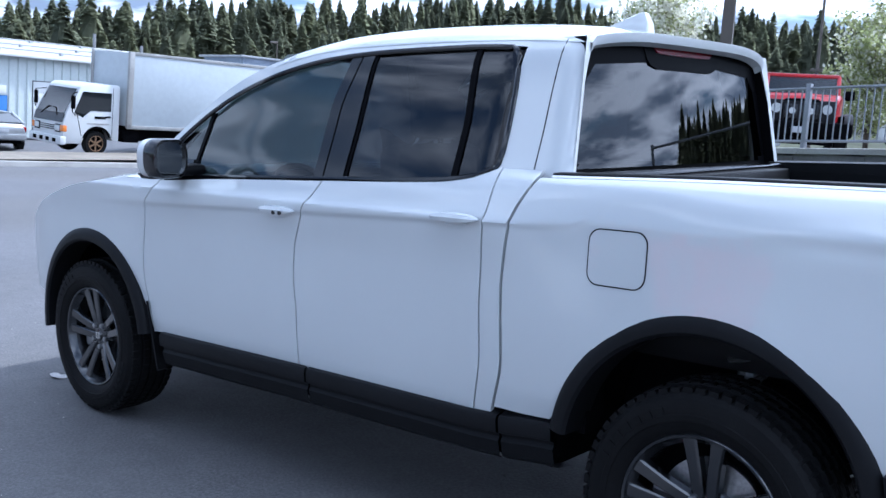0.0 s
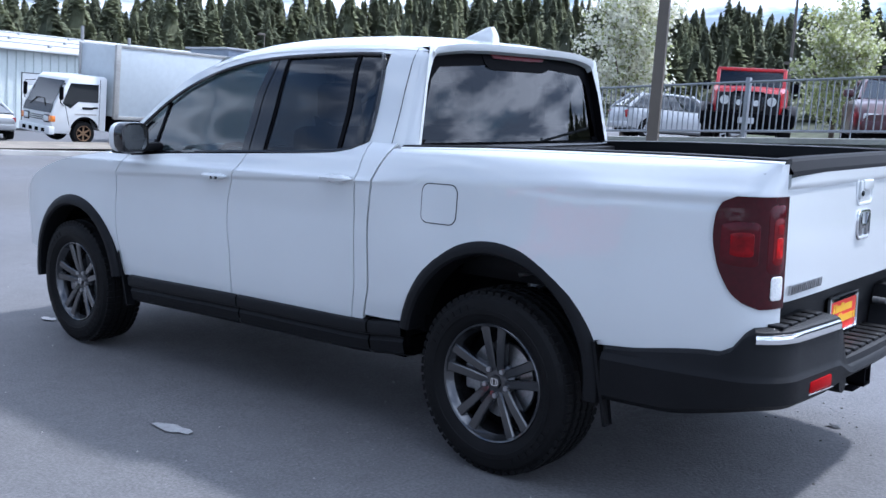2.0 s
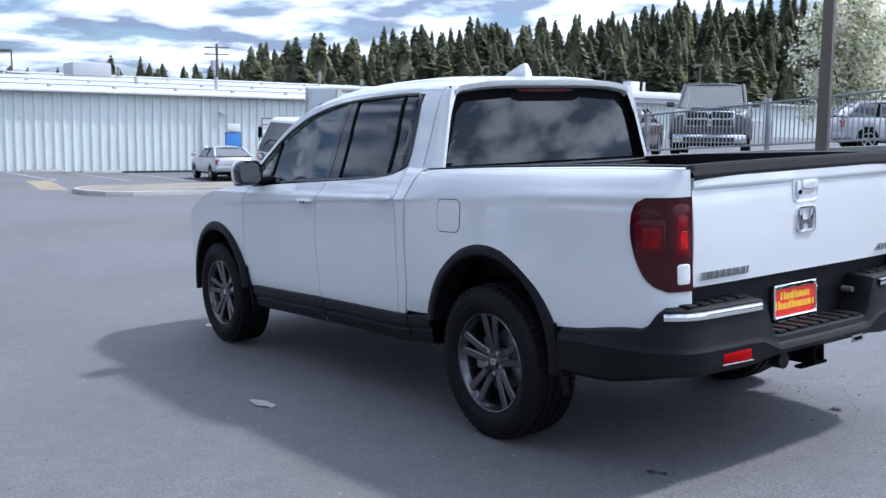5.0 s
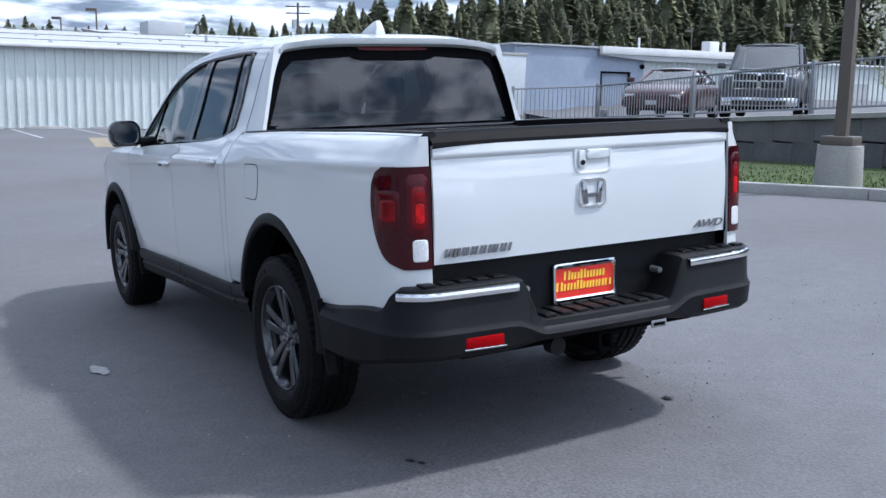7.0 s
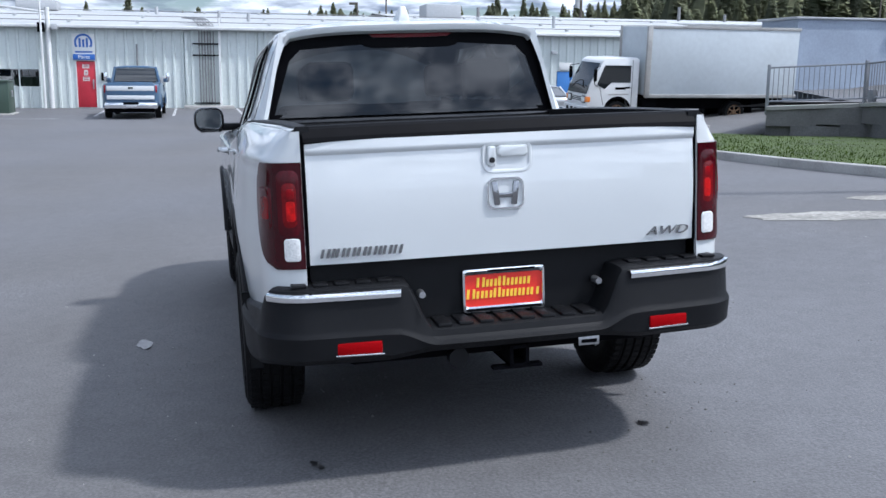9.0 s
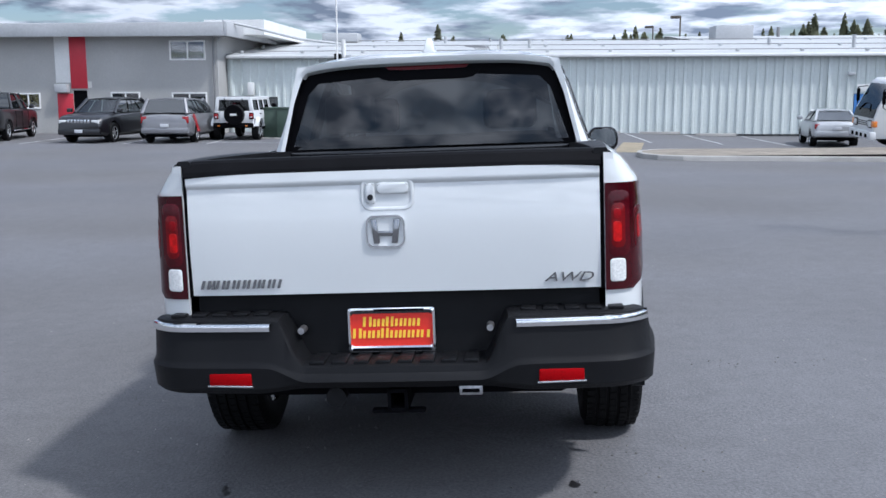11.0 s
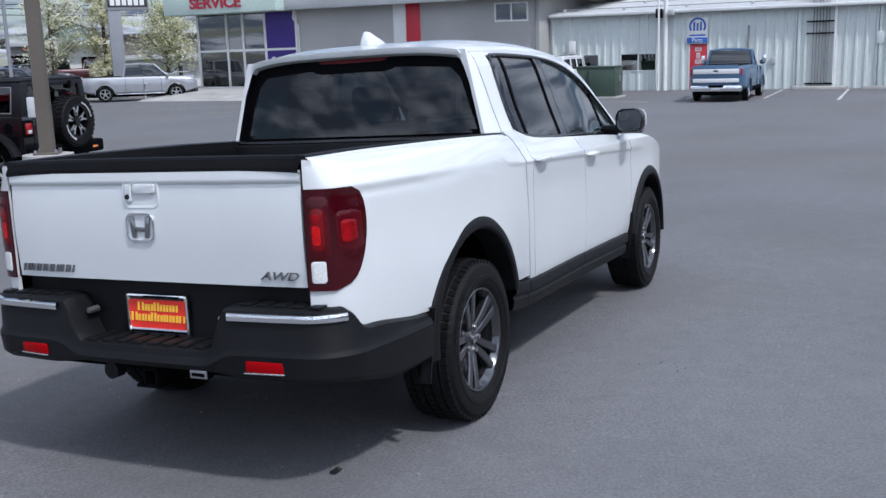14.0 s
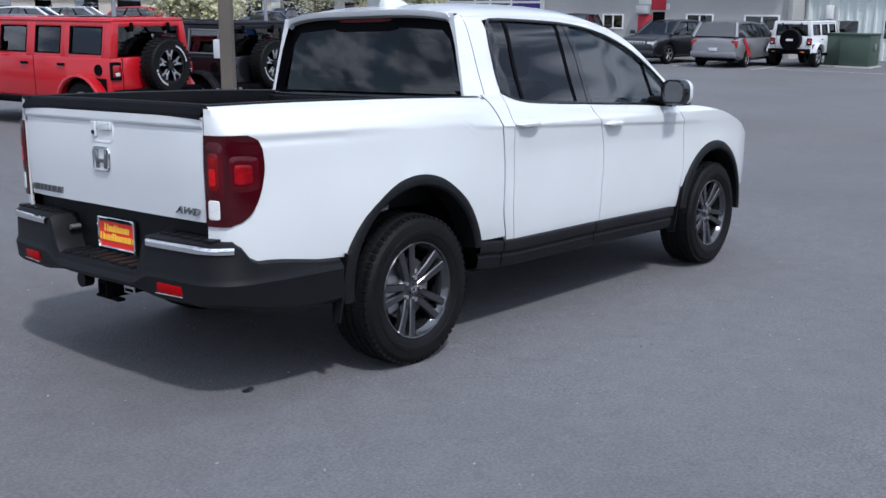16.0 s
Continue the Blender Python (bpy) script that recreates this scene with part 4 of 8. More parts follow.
# rear bumper
pts = []
for k in range(9):
    pts.append((-0.50 - 0.42 * k / 8, 0.955 - 0.035 * (k / 8) ** 2))
for k in range(1, 9):
    a = radians(90 * k / 8)
    pts.append((-0.92 - 0.215 * math.sin(a), 0.72 + 0.20 * math.cos(a)))
ys = [0.66, 0.60, 0.54, 0.48, 0.43, 0.40, 0.385, 0.37, 0.355, 0.34, 0.32, 0.30, 0.26, 0.20, 0.13, 0.06, 0.0]
for y in ys:
    pts.append((-1.135 - 0.035 * (1 - (y / 0.72) ** 2), y))
pts += [(x, -y) for x, y in pts[-2::-1]]
rows = []
for k, (x, y) in enumerate(pts):
    ay = abs(y)
    n0, n1 = Vector(pts[max(k - 1, 0)]), Vector(pts[min(k + 1, len(pts) - 1)])
    d = (n1 - n0).normalized()
    nx_, ny_ = d.y, -d.x
    if nx_ * (x + 0.4) + ny_ * y < 0:
        nx_, ny_ = -nx_, -ny_
    if x > -0.95 and ay > 0.7:
        top = 0.605 + 0.04 * ease(-0.5, -0.92, x) + 0.085 * ease(-0.93, -1.03, x)
    elif ay > 0.5:
        top = 0.735
    else:
        top = 0.735 - 0.165 * ease(0.41, 0.315, ay)
    if x <= -0.95 and ay > 0.7:
        top = 0.645 + 0.09 * ease(-0.93, -1.04, x)
    bot = 0.465 + 0.02 * ease(0.5, 0.3, ay) - 0.055 * ease(-1.10, -0.72, x)
    waist = 0.575 if ay > 0.45 else 0.575 - 0.05 * ease(0.45, 0.30, ay)
    inn = 0.075 if x < -1.0 else 0.02
    deck = 0.20 if ay < 0.31 and x < -1 else (0.12 if x < -1.0 else 0.03)
    prof = ((-0.09, bot - 0.012), (-0.03, bot), (-0.008, bot + 0.02), (0.0, waist - 0.012), (-0.006, waist), (-0.012, waist + 0.012), (-0.016, top - 0.03), (-0.022, top - 0.008), (-0.036, top), (-0.036 - deck * 0.5, top + 0.004), (-0.036 - deck, top + 0.004))
    rows.append([(x + nx_ * o_, y + ny_ * o_, z) for o_, z in prof])
bumper = part("rear_bumper", grid(rows), PLASTIC, pickup, "black textured plastic step bumper", angle=28)
part("plate_panel", box(-1.0, -0.97, -0.72, 0.72, 0.55, 0.80), PLASTIC, pickup)
# step ribs
for k in range(8):
    y = 0.27 - 0.077 * k
    part("step_rib", box(-1.135, -1.0, y - 0.026, y + 0.026, 0.566, 0.582, 0.005), PLASTIC, bumper)
for s in (1, -1):
    for k in range(5):
        y = s * (0.47 + 0.075 * k)
        part("step_rib", box(-1.09, -1.03, y - 0.026, y + 0.026, 0.735, 0.746, 0.004), PLASTIC, bumper)
    # chrome strip along the shoulder and round the corner
    line = [(x, y) for x, y in pts if y * s > 0.415 and x < -1.035]
    line.sort(key=lambda p: abs(p[1]) - (0.3 if p[0] > -1.1 else 0) * 0)
    rows = []
    cx0, cy0 = -0.6, 0.0
    for x, y in line:
        d = Vector((x + 0.75, y * 0.55)).normalized()
        rows.append([(x + d.x * (o_ - 0.016), y + d.y * (o_ - 0.016), z) for o_, z in ((0.0, 0.688), (0.010, 0.692), (0.012, 0.706), (0.008, 0.718), (-0.006, 0.721))])
    part("chrome_strip", grid(rows), CHROME, bumper)
    part("reflector", prism([(-1.157, s * 0.50), (-1.140, s * 0.655), (-1.125, s * 0.655), (-1.140, s * 0.50)], "z", 0.502, 0.544, 0.005), REDBRIGHT, bumper)
    part("reflector_bezel", prism([(-1.160, s * 0.494), (-1.142, s * 0.661), (-1.125, s * 0.661), (-1.140, s * 0.494)], "z", 0.496, 0.502, 0.001), CHROME, bumper)

# hitch, socket, makers' tag
b = box(-1.12, -0.80, -0.042, -0.030, 0.395, 0.470)
box(-1.12, -0.80, 0.018, 0.030, 0.395, 0.470, 0, b)
box(-1.12, -0.80, -0.042, 0.030, 0.460, 0.472, 0, b)
box(-1.12, -0.80, -0.042, 0.030, 0.393, 0.405, 0, b)
box(-1.10, -1.06, -0.10, 0.09, 0.380, 0.395, 0.006, b)
part("hitch_receiver", b, DARK, pickup)
b = cyl(0.036, 0.036, 0, 0.05, 18, m=pose(-1.10, 0.215, 0.440, 0, 90, 0))
part("trailer_socket", b, PLASTIC, pickup)
part("cross_beam", box(-1.0, -0.85, -0.60, 0.60, 0.42, 0.50, 0.02), DARK, pickup)
tag = part("hang_tag", box(-1.142, -1.136, -0.305, -0.225, 0.455, 0.487, 0.002), STEEL, pickup)
part("printed_bar", box(-1.144, -1.142, -0.295, -0.235, 0.464, 0.477), DARK, tag)
# fixed lamp socket beside the plate recess
for s in (1, -1):
    part("plate_lamp", cyl(0.014, 0.012, 0, 0.05, 14, m=pose(-1.02, s * 0.335, 0.675, 0, -90, 0)), STEEL, pickup)

# dealer plate with its frame; the words as plain bars
px = -1.012
b = bmesh.new()
ring = [[(px - d, y, z) for y, z in rounded(w, h, 0.012, 3, 0.018, 0.664)] for w, h, d in ((0.312, 0.160, 0.0), (0.312, 0.160, 0.010), (0.296, 0.146, 0.012), (0.292, 0.118, 0.006), (0.292, 0.118, 0.0))]
pl = part("plate_frame", grid(ring, None, True), CHROME, pickup, "chrome licence-plate frame with a red dealer insert")
part("plate_insert", prism(rounded(0.294, 0.142, 0.008, 3, 0.018, 0.664), "x", px - 0.003, px + 0.003), PLATERED, pl)
for z, y, widths in ((0.676, 0.112, (31, 9, 26, 27, 26, 26, 26)), (0.634, 0.150, (31, 27, 27, 27, 26, 9, 26, 27, 32))):
    for k, w in enumerate(widths):
        w *= 0.001
        for st in letter_bars(y + 0.010, z, 0.035 if k in (0, 3) else 0.027, w, 0.003, 0.0095):
            part("print_bar", prism(st, "x", px - 0.0055, px - 0.002), PLATEYELLOW, pl)
        y -= w + 0.0055
part("frame_print", box(px - 0.0135, px - 0.011, -0.10, 0.08, 0.732, 0.740), DARK, pl)
part("frame_print", box(px - 0.0135, px - 0.011, -0.125, 0.16, 0.589, 0.599), DARK, pl)

# inner floor so that no light comes through the body
b = box(0.40, 3.9, -0.52, 0.52, 0.36, 0.44)
box(0.55, 2.6, -0.84, 0.84, 0.36, 0.44, 0, b)
box(-0.95, 0.5, -0.50, 0.50, 0.47, 0.76, 0, b)
part("underbody", b, DARK, pickup)
b = box(2.66, 3.9, -0.52, 0.52, 0.44, 1.05)
part("engine_bay", b, DARK, pickup)
for s in (1, -1):
    # inner liners behind the outer skins close the seams
    part("inner_liner", box(0.50, 2.62, *sorted((s * 0.86, s * 0.88)), 0.42, 1.19), DARK, pickup)
    part("inner_liner", box(-1.0, -0.50, *sorted((s * 0.76, s * 0.80)), 0.50, 1.24), DARK, pickup)
    part("inner_liner", box(0.42, 0.62, *sorted((s * 0.76, s * 0.86)), 0.50, 1.24), DARK, pickup)


# wheels
def build_wheel(parent, m):
    """An 18-inch wheel whose outer face looks along +y of m."""
    R = 0.378
    tread = [(0.238, -0.110), (0.262, -0.120), (0.300, -0.128), (0.335, -0.124), (0.357, -0.112), (0.366, -0.100)]
    grooves = (-0.066, -0.022, 0.022, 0.066)
    for g_ in grooves:
        tread += [(R - 0.001, g_ - 0.007), (R - 0.009, g_ - 0.005), (R - 0.009, g_ + 0.005), (R - 0.001, g_ + 0.007)]
    tread += [(0.366, 0.100), (0.357, 0.112), (0.345, 0.119), (0.343, 0.122), (0.322, 0.127), (0.300, 0.128), (0.298, 0.131), (0.280, 0.130), (0.278, 0.127), (0.262, 0.122), (0.247, 0.115), (0.238, 0.106)]
    rim = [(0.236, -0.10), (0.215, -0.09), (0.212, 0.02), (0.216, 0.078), (0.226, 0.086), (0.232, 0.098), (0.239, 0.102), (0.241, 0.108), (0.236, 0.113), (0.229, 0.110), (0.222, 0.096), (0.210, 0.080), (0.206, 0.02)]
    b = lathe(rim, 64)
    join(b, lathe([(0.001, 0.072), (0.036, 0.072), (0.062, 0.066), (0.078, 0.050), (0.08, 0.02)], 32))
    wheel = part("wheel", b, RIM, parent, "dark grey five-double-spoke alloy wheel", m=m, angle=30)
    for q in (-1, 1):
        # one spoke of a pair: a tapering bar with a chamfered face, from hub to rim
        sp = []
        for r, off, w, y in ((0.040, 0.018, 0.0165, 0.070), (0.085, 0.0225, 0.0185, 0.082), (0.14, 0.029, 0.0195, 0.091), (0.19, 0.037, 0.0205, 0.097), (0.226, 0.043, 0.0225, 0.102)):
            sp.append([(q * off - w, y - 0.035, r), (q * off - w, y - 0.006, r), (q * off - w + 0.005, y, r), (q * off + w - 0.005, y, r), (q * off + w, y - 0.006, r), (q * off + w, y - 0.035, r)])
        spoke_me = finish(grid(sp, None, True), RIM, 30)
        for k in range(5):
            part("spoke", spoke_me, RIM, wheel, m=pose(0, 0, 0, 0, 72 * k, 0))
    tread = [(r if r < 0.262 else 0.262 + (r - 0.262) * 0.92, y) for r, y in tread]
    tb = lathe(tread, 168)
    for v in tb.verts:
        # notches across both shoulders
        r = math.hypot(v.co.x, v.co.z)
        if 0.340 < r < 0.362 and abs(v.co.y) > 0.09 and int(round(math.atan2(v.co.z, v.co.x) / (2 * math.pi) * 168)) % 3 == 0:
            v.co.x *= 0.984
            v.co.z *= 0.984
    tyre = part("tyre", tb, RUBBER, wheel, "black road tyre with raised sidewall rings", angle=25)
    tb = None
    for k in range(60):
        for q in (-1, 1):
            tb = join(tb, box(-0.0135, 0.0135, q * 0.088 - 0.020, q * 0.088 + 0.020, 0.350, 0.3655), pose(0, 0, 0, 0, 6 * k + 1.5 * q, 0)) if tb else box(-0.0135, 0.0135, q * 0.088 - 0.020, q * 0.088 + 0.020, 0.350, 0.3655)
            for c_ in (-0.044, 0.0, 0.044):
                if q > 0:
                    join(tb, box(-0.014, 0.014, c_ - 0.0135, c_ + 0.0135, 0.358, 0.3715), pose(0, 0, 0, 0, 6 * k + 40 * c_, 0))
    part("tread", tb, RUBBER, tyre)
    for a0 in (200, 20):
        for j in range(7):
            a1, a2 = radians(a0 + 7.5 * j), radians(a0 + 7.5 * j + 5)
            part("sidewall_bar", prism([(0.296 * math.cos(a1), 0.296 * math.sin(a1)), (0.296 * math.cos(a2), 0.296 * math.sin(a2)), (0.318 * math.cos(a2), 0.318 * math.sin(a2)), (0.318 * math.cos(a1), 0.318 * math.sin(a1))], "y", 0.118, 0.1305), RUBBER, wheel)
    part("brake_disc", lathe([(0.06, 0.02), (0.06, 0.03), (0.155, 0.03), (0.155, 0.01), (0.06, 0.01)], 40), STEEL, wheel)
    part("brake_caliper", box(0.09, 0.17, 0.0, 0.055, -0.06, 0.06, 0.012), STEEL, wheel)
    part("hub_cap", lathe([(0.0005, 0.080), (0.024, 0.080), (0.029, 0.071)], 24), GLOSSBLACK, wheel)
    ring = [[(y_, d, z_) for y_, z_ in rounded(w, h, r, 4)] for w, h, r, d in ((0.036, 0.030, 0.008, 0.079), (0.036, 0.030, 0.008, 0.083), (0.029, 0.023, 0.006, 0.083), (0.029, 0.023, 0.006, 0.079))]
    badge = part("hub_badge", grid(ring, None, True), CHROME, wheel)
    for q in (-1, 1):
        part("badge_bar", box(q * 0.008 - 0.002, q * 0.008 + 0.002, 0.079, 0.083, -0.010, 0.010), CHROME, badge)
    part("barrel_back", lathe([(0.001, -0.02), (0.21, -0.02), (0.215, 0.0)], 32), DARK, wheel)
    for k in range(5):
        a = radians(72 * k + 36 + 90)
        part("lug_nut", cyl(0.0125, 0.011, 0, 0.026, 6, m=pose(0.056 * math.cos(a), 0.056, 0.056 * math.sin(a), -90)), STEEL, wheel)
    return wheel


wl_ = build_wheel(pickup, pose(0.006, 0.826, 0.369))
for x, y, turn, rot in ((3.178, 0.826, 0, 6), (0.006, -0.826, 180, 18), (3.178, -0.826, 180, 36)):
    c = copy_thing(wl_, pose(x, y, 0.369 if x < 1 else 0.378, 0, 0, turn) @ pose(0, 0, 0, 0, rot, 0))
    c.parent = pickup

# ---- site: kerbs, beds, walls, fence ----
CONCRETE = material("weathered_concrete", (0.36, 0.35, 0.33), 0.85, grain=(45, 0.14), blotch=(1.3, 0.16), bump=(60, 0.003), vary=0.06)
BLOCK = material("grey_split_block", (0.112, 0.11, 0.109), 0.9, grain=(30, 0.2), blotch=(1.1, 0.35), bump=(25, 0.01), vary=0.12)
GRASS = material("lawn_grass", (0.050, 0.076, 0.014), 0.9, grain=(25, 0.35), blotch=(0.8, 0.3), bump=(40, 0.02))
BLADE = material("grass_blades", (0.060, 0.092, 0.016), 0.95, vary=0.1, blotch=(2, 0.3), spec=0.0)
SOIL = material("dry_gravelly_soil", (0.24, 0.21, 0.17), 0.95, grain=(30, 0.3), blotch=(1.5, 0.2), bump=(25, 0.02))
GALV = material("galvanised_steel", (0.27, 0.28, 0.30), 0.5, 0.4, grain=(60, 0.1), blotch=(3, 0.1))
BRONZE = material("brown_painted_pole", (0.105, 0.088, 0.070), 0.5, grain=(50, 0.1), blotch=(1, 0.12))
LINE = material("worn_white_line_paint", (0.42, 0.42, 0.42), 0.8, grain=(25, 0.35), blotch=(3, 0.4))
YELLOW = material("worn_yellow_line_paint", (0.27, 0.225, 0.15), 0.8, grain=(25, 0.3), blotch=(3, 0.3))


def resample(points, step):
    """Points at even steps along a plan polyline."""
    out, carry = [], 0.0
    pts = [Vector(p) for p in points]
    total = sum((b - a).length for a, b in zip(pts, pts[1:]))
    n = max(1, round(total / step))
    for k in range(n + 1):
        d = total * k / n
        for a, b in zip(pts, pts[1:]):
            if d <= (b - a).length + 1e-6:
                out.append(a + (b - a) * (d / max((b - a).length, 1e-9)))
                break
            d -= (b - a).length
    return out


def kerb(name, line, label, h=0.15, w=0.16, step=3.0, base=None):
    """A run of cast kerb stones along a plan line, the bed on its left."""
    root = tagged(new(name), label, "kerb", kind="structure")
    base = base or ground_z
    pts = resample(line, step)
    for a, b in zip(pts, pts[1:]):
        sub = [a + (b - a) * t for t in (0.003, 0.25, 0.5, 0.75, 0.997)]
        rows = []
        for p in sub:
            d = (b - a).normalized()
            n = Vector((-d.y, d.x))
            z = base(p.x, p.y)
            prof = ((0, -0.1), (0, h - 0.03), (0.012, h - 0.008), (0.035, h), (w, h), (w, -0.1))
            rows.append([(p.x + n.x * o, p.y + n.y * o, z + q) for o, q in prof])
        bm = grid(rows)
        for end in (rows[0], rows[-1]):
            bm.faces.new([bm.verts.new(p) for p in end])
        part("kerb_stone", bm, CONCRETE, root)
    return root


RIGHT_KERB = [(21.5, -10.6), (19.0, -9.1), (15.5, -8.15), (12.0, -7.95), (7.5, -8.1), (4.5, -8.5), (1.7, -8.75), (-4, -9.1), (-26, -10.4)]
kerb("kerb_right", RIGHT_KERB, "pale cast concrete kerb along the lawn bed")
WALL_LINE = [(19.3, -13.4), (18.0, -15.4), (13.6, -14.75), (9.5, -14.0), (5.4, -13.2), (1.3, -12.6), (-2.8, -12.1), (-7, -11.9), (-26, -13.0)]


def wall_top(x, y=0):
    return 0.91 - 0.050 * (x - 14.0) if x < 17.9 else 0.715 - 0.10 * (x - 17.9)


def lot_z(x):
    return 1.18 - 0.036 * (x - 5.4)


def bed_z(x, y):
    return ground_z(x, -8.6) + 0.09 + 0.02 * min(max(-8.6 - y, 0), 4) * (1 - 0.5 * ease(12, 20, x))


rows = []
for k in range(46):
    x = -26 + 47.0 * k / 45
    y0 = np.interp(x, [p[0] for p in RIGHT_KERB[::-1]], [p[1] for p in RIGHT_KERB[::-1]]) - 0.15
    y1 = np.interp(x, [p[0] for p in WALL_LINE[::-1][:8]] + [19.3, 21.5], [p[1] for p in WALL_LINE[::-1][:8]] + [-13.6, -12.2]) - 0.25
    rows.append([(x, y0 + (y1 - y0) * j / 8, bed_z(x, y0 + (y1 - y0) * j / 8) - 0.01) for j in range(9)])
tagged(part("lawn", grid(rows), GRASS, angle=180), "spring-green mown grass strip", "lawn", kind="structure")
# blades near the lot
rng = random.Random(5)
vs, fs = [], []
for k in range(9000):
    x = rng.uniform(0, 20)
    y0 = np.interp(x, [p[0] for p in RIGHT_KERB[::-1]], [p[1] for p in RIGHT_KERB[::-1]]) - 0.2
    y = y0 - abs(rng.gauss(0, 2.0))
    z = bed_z(x, y) - 0.02
    a, h = rng.uniform(0, 6.28), rng.uniform(0.025, 0.06)
    i = len(vs)
    vs += [(x - 0.012 * math.cos(a), y - 0.012 * math.sin(a), z), (x + 0.012 * math.cos(a), y + 0.012 * math.sin(a), z), (x + rng.uniform(-.03, .03), y + rng.uniform(-.03, .03), z + h)]
    fs.append((i, i + 1, i + 2))
me = bpy.data.meshes.new("grass_blades")
me.from_pydata(vs, [], fs)
me.materials.append(BLADE)
tagged(new("grass_blades", me), "short grass blades on the strip", "grass", kind="stuff")

# upper lot behind the wall
rows = []
for k in range(40):
    x = -26 + 45.4 * k / 39
    y1 = np.interp(x, [p[0] for p in WALL_LINE[::-1][:8]] + [19.4], [p[1] for p in WALL_LINE[::-1][:8]] + [-13.6]) - 0.2
    rows.append([(x, y1 - d, lot_z(x) + 0.012 * min(d, 30)) for d in (0, 2, 5, 10, 20, 40, 60)])
rows.append([(21.5, -13.5 - d, max(ground_z(21.5, -13.5 - d) - 0.02, lot_z(19.4) - 0.21 + 0.012 * min(d, 30))) for d in (0, 2, 5, 10, 20, 40, 60)])
rows.append([(30, -24 - d, ground_z(30, -24) + 0.03 + 0.85 * ease(0, 10, d)) for d in (0, 2, 5, 10, 20, 40, 60)])
rows.append([(60, -34 - d, 1.1 + 0.012 * min(d, 30)) for d in (0, 2, 5, 10, 20, 40, 60)])
tagged(part("upper_lot", grid(rows), ASPHALT, angle=180), "raised asphalt parking lot", "pavement", kind="structure")

# retaining wall: courses of block, top cap
rw = tagged(new("retaining_wall"), "grey block retaining wall with a concrete cap", "wall", kind="structure")
pts = resample(WALL_LINE[:8], 1.25)
blocks = {}
row_h = 0.46
UPPER = material("stained_wall_panel", (0.125, 0.122, 0.12), 0.9, grain=(30, 0.14), blotch=(0.9, 0.35), bump=(40, 0.004), vary=0.06)
for ci in range(4):
    for k, (a, b) in enumerate(zip(pts, pts[1:])):
        s0 = 0.5 if ci % 2 else 0.0
        p, q = a + (b - a) * s0, b + (b - a) * s0
        mid = (p + q) / 2
        top = wall_top(mid.x) - 0.10
        z1 = top - ci * row_h
        if z1 < bed_z(mid.x, mid.y) - 0.1:
            continue
        ln = round((q - p).length, 2)
        mt = UPPER if ci == 0 else BLOCK
        if (ln, ci == 0) not in blocks:
            blocks[ln, ci == 0] = finish(box(-ln / 2 + 0.004, ln / 2 - 0.004, -0.14, 0.14, -row_h + 0.005, 0, 0.008, seg=1), mt)
        d = (q - p).normalized()
        if mid.x > -5:
            part("block", blocks[ln, ci == 0], mt, rw, m=pose(mid.x, mid.y, z1, 0, 0, math.degrees(math.atan2(d.y, d.x))) @ pose(0, rng.uniform(-0.006, 0.006), 0))
for a, b in zip(WALL_LINE, WALL_LINE[1:]):
    a, b = Vector(a), Vector(b)
    d = (b - a).normalized()
    n = Vector((-d.y, d.x))
    rows = []
    for t in (0.0, 0.5, 1.0):
        p = a + (b - a) * t
        z = wall_top(p.x)
        rows.append([(p.x + n.x * o, p.y + n.y * o, z + q) for o, q in ((0.19, -0.10), (0.20, -0.01), (0.18, 0.0), (-0.18, 0.0), (-0.20, -0.01), (-0.19, -0.10))])
    part("cap", grid(rows, None, True), CONCRETE, rw)
    rows = [[(p.x, p.y, z) for z in (-0.3, wall_top(p.x) - 0.08)] for p in (a, b)]
    part("core", thicken(grid(rows), (0.05 * n.x, 0.05 * n.y, 0)), BLOCK, rw)

# steel picket fence on the wall
fence = thing("picket_fence", Matrix.Identity(4), "grey galvanised steel picket fence along the wall", "fence")
post_me = finish(box(-0.042, 0.042, -0.042, 0.042, -0.25, 1.06, 0.008), GALV)
picket_me = finish(box(-0.009, 0.009, -0.009, 0.009, 0.10, 0.98), GALV)
for a, b in zip(WALL_LINE[:8], WALL_LINE[1:8]):
    a, b = Vector(a), Vector(b)
    ang = math.degrees(math.atan2(b.y - a.y, b.x - a.x))
    za, zb = wall_top(a.x) + 0.02, wall_top(b.x) + 0.02
    part("post", post_me, GALV, fence, m=pose(a.x, a.y, za, 0, 0, ang))
    for h in (0.10, 0.98):
        bm = tube([(a.x, a.y, za + h), (b.x, b.y, zb + h)], 0.026, 6)
        part("rail", bm, GALV, fence)
    n = int((b - a).length / 0.125)
    for k in range(1, n):
        p = a + (b - a) * (k / n)
        if p.x > -3:
            part("picket", picket_me, GALV, fence, m=pose(p.x, p.y, za + (zb - za) * k / n, 0, 0, ang))
part("post", post_me, GALV, fence, m=pose(*WALL_LINE[7], wall_top(-7)))
part("junction_box", box(17.55, 17.75, -15.42, -15.30, 0.75, 1.05, 0.01), GALV, fence)

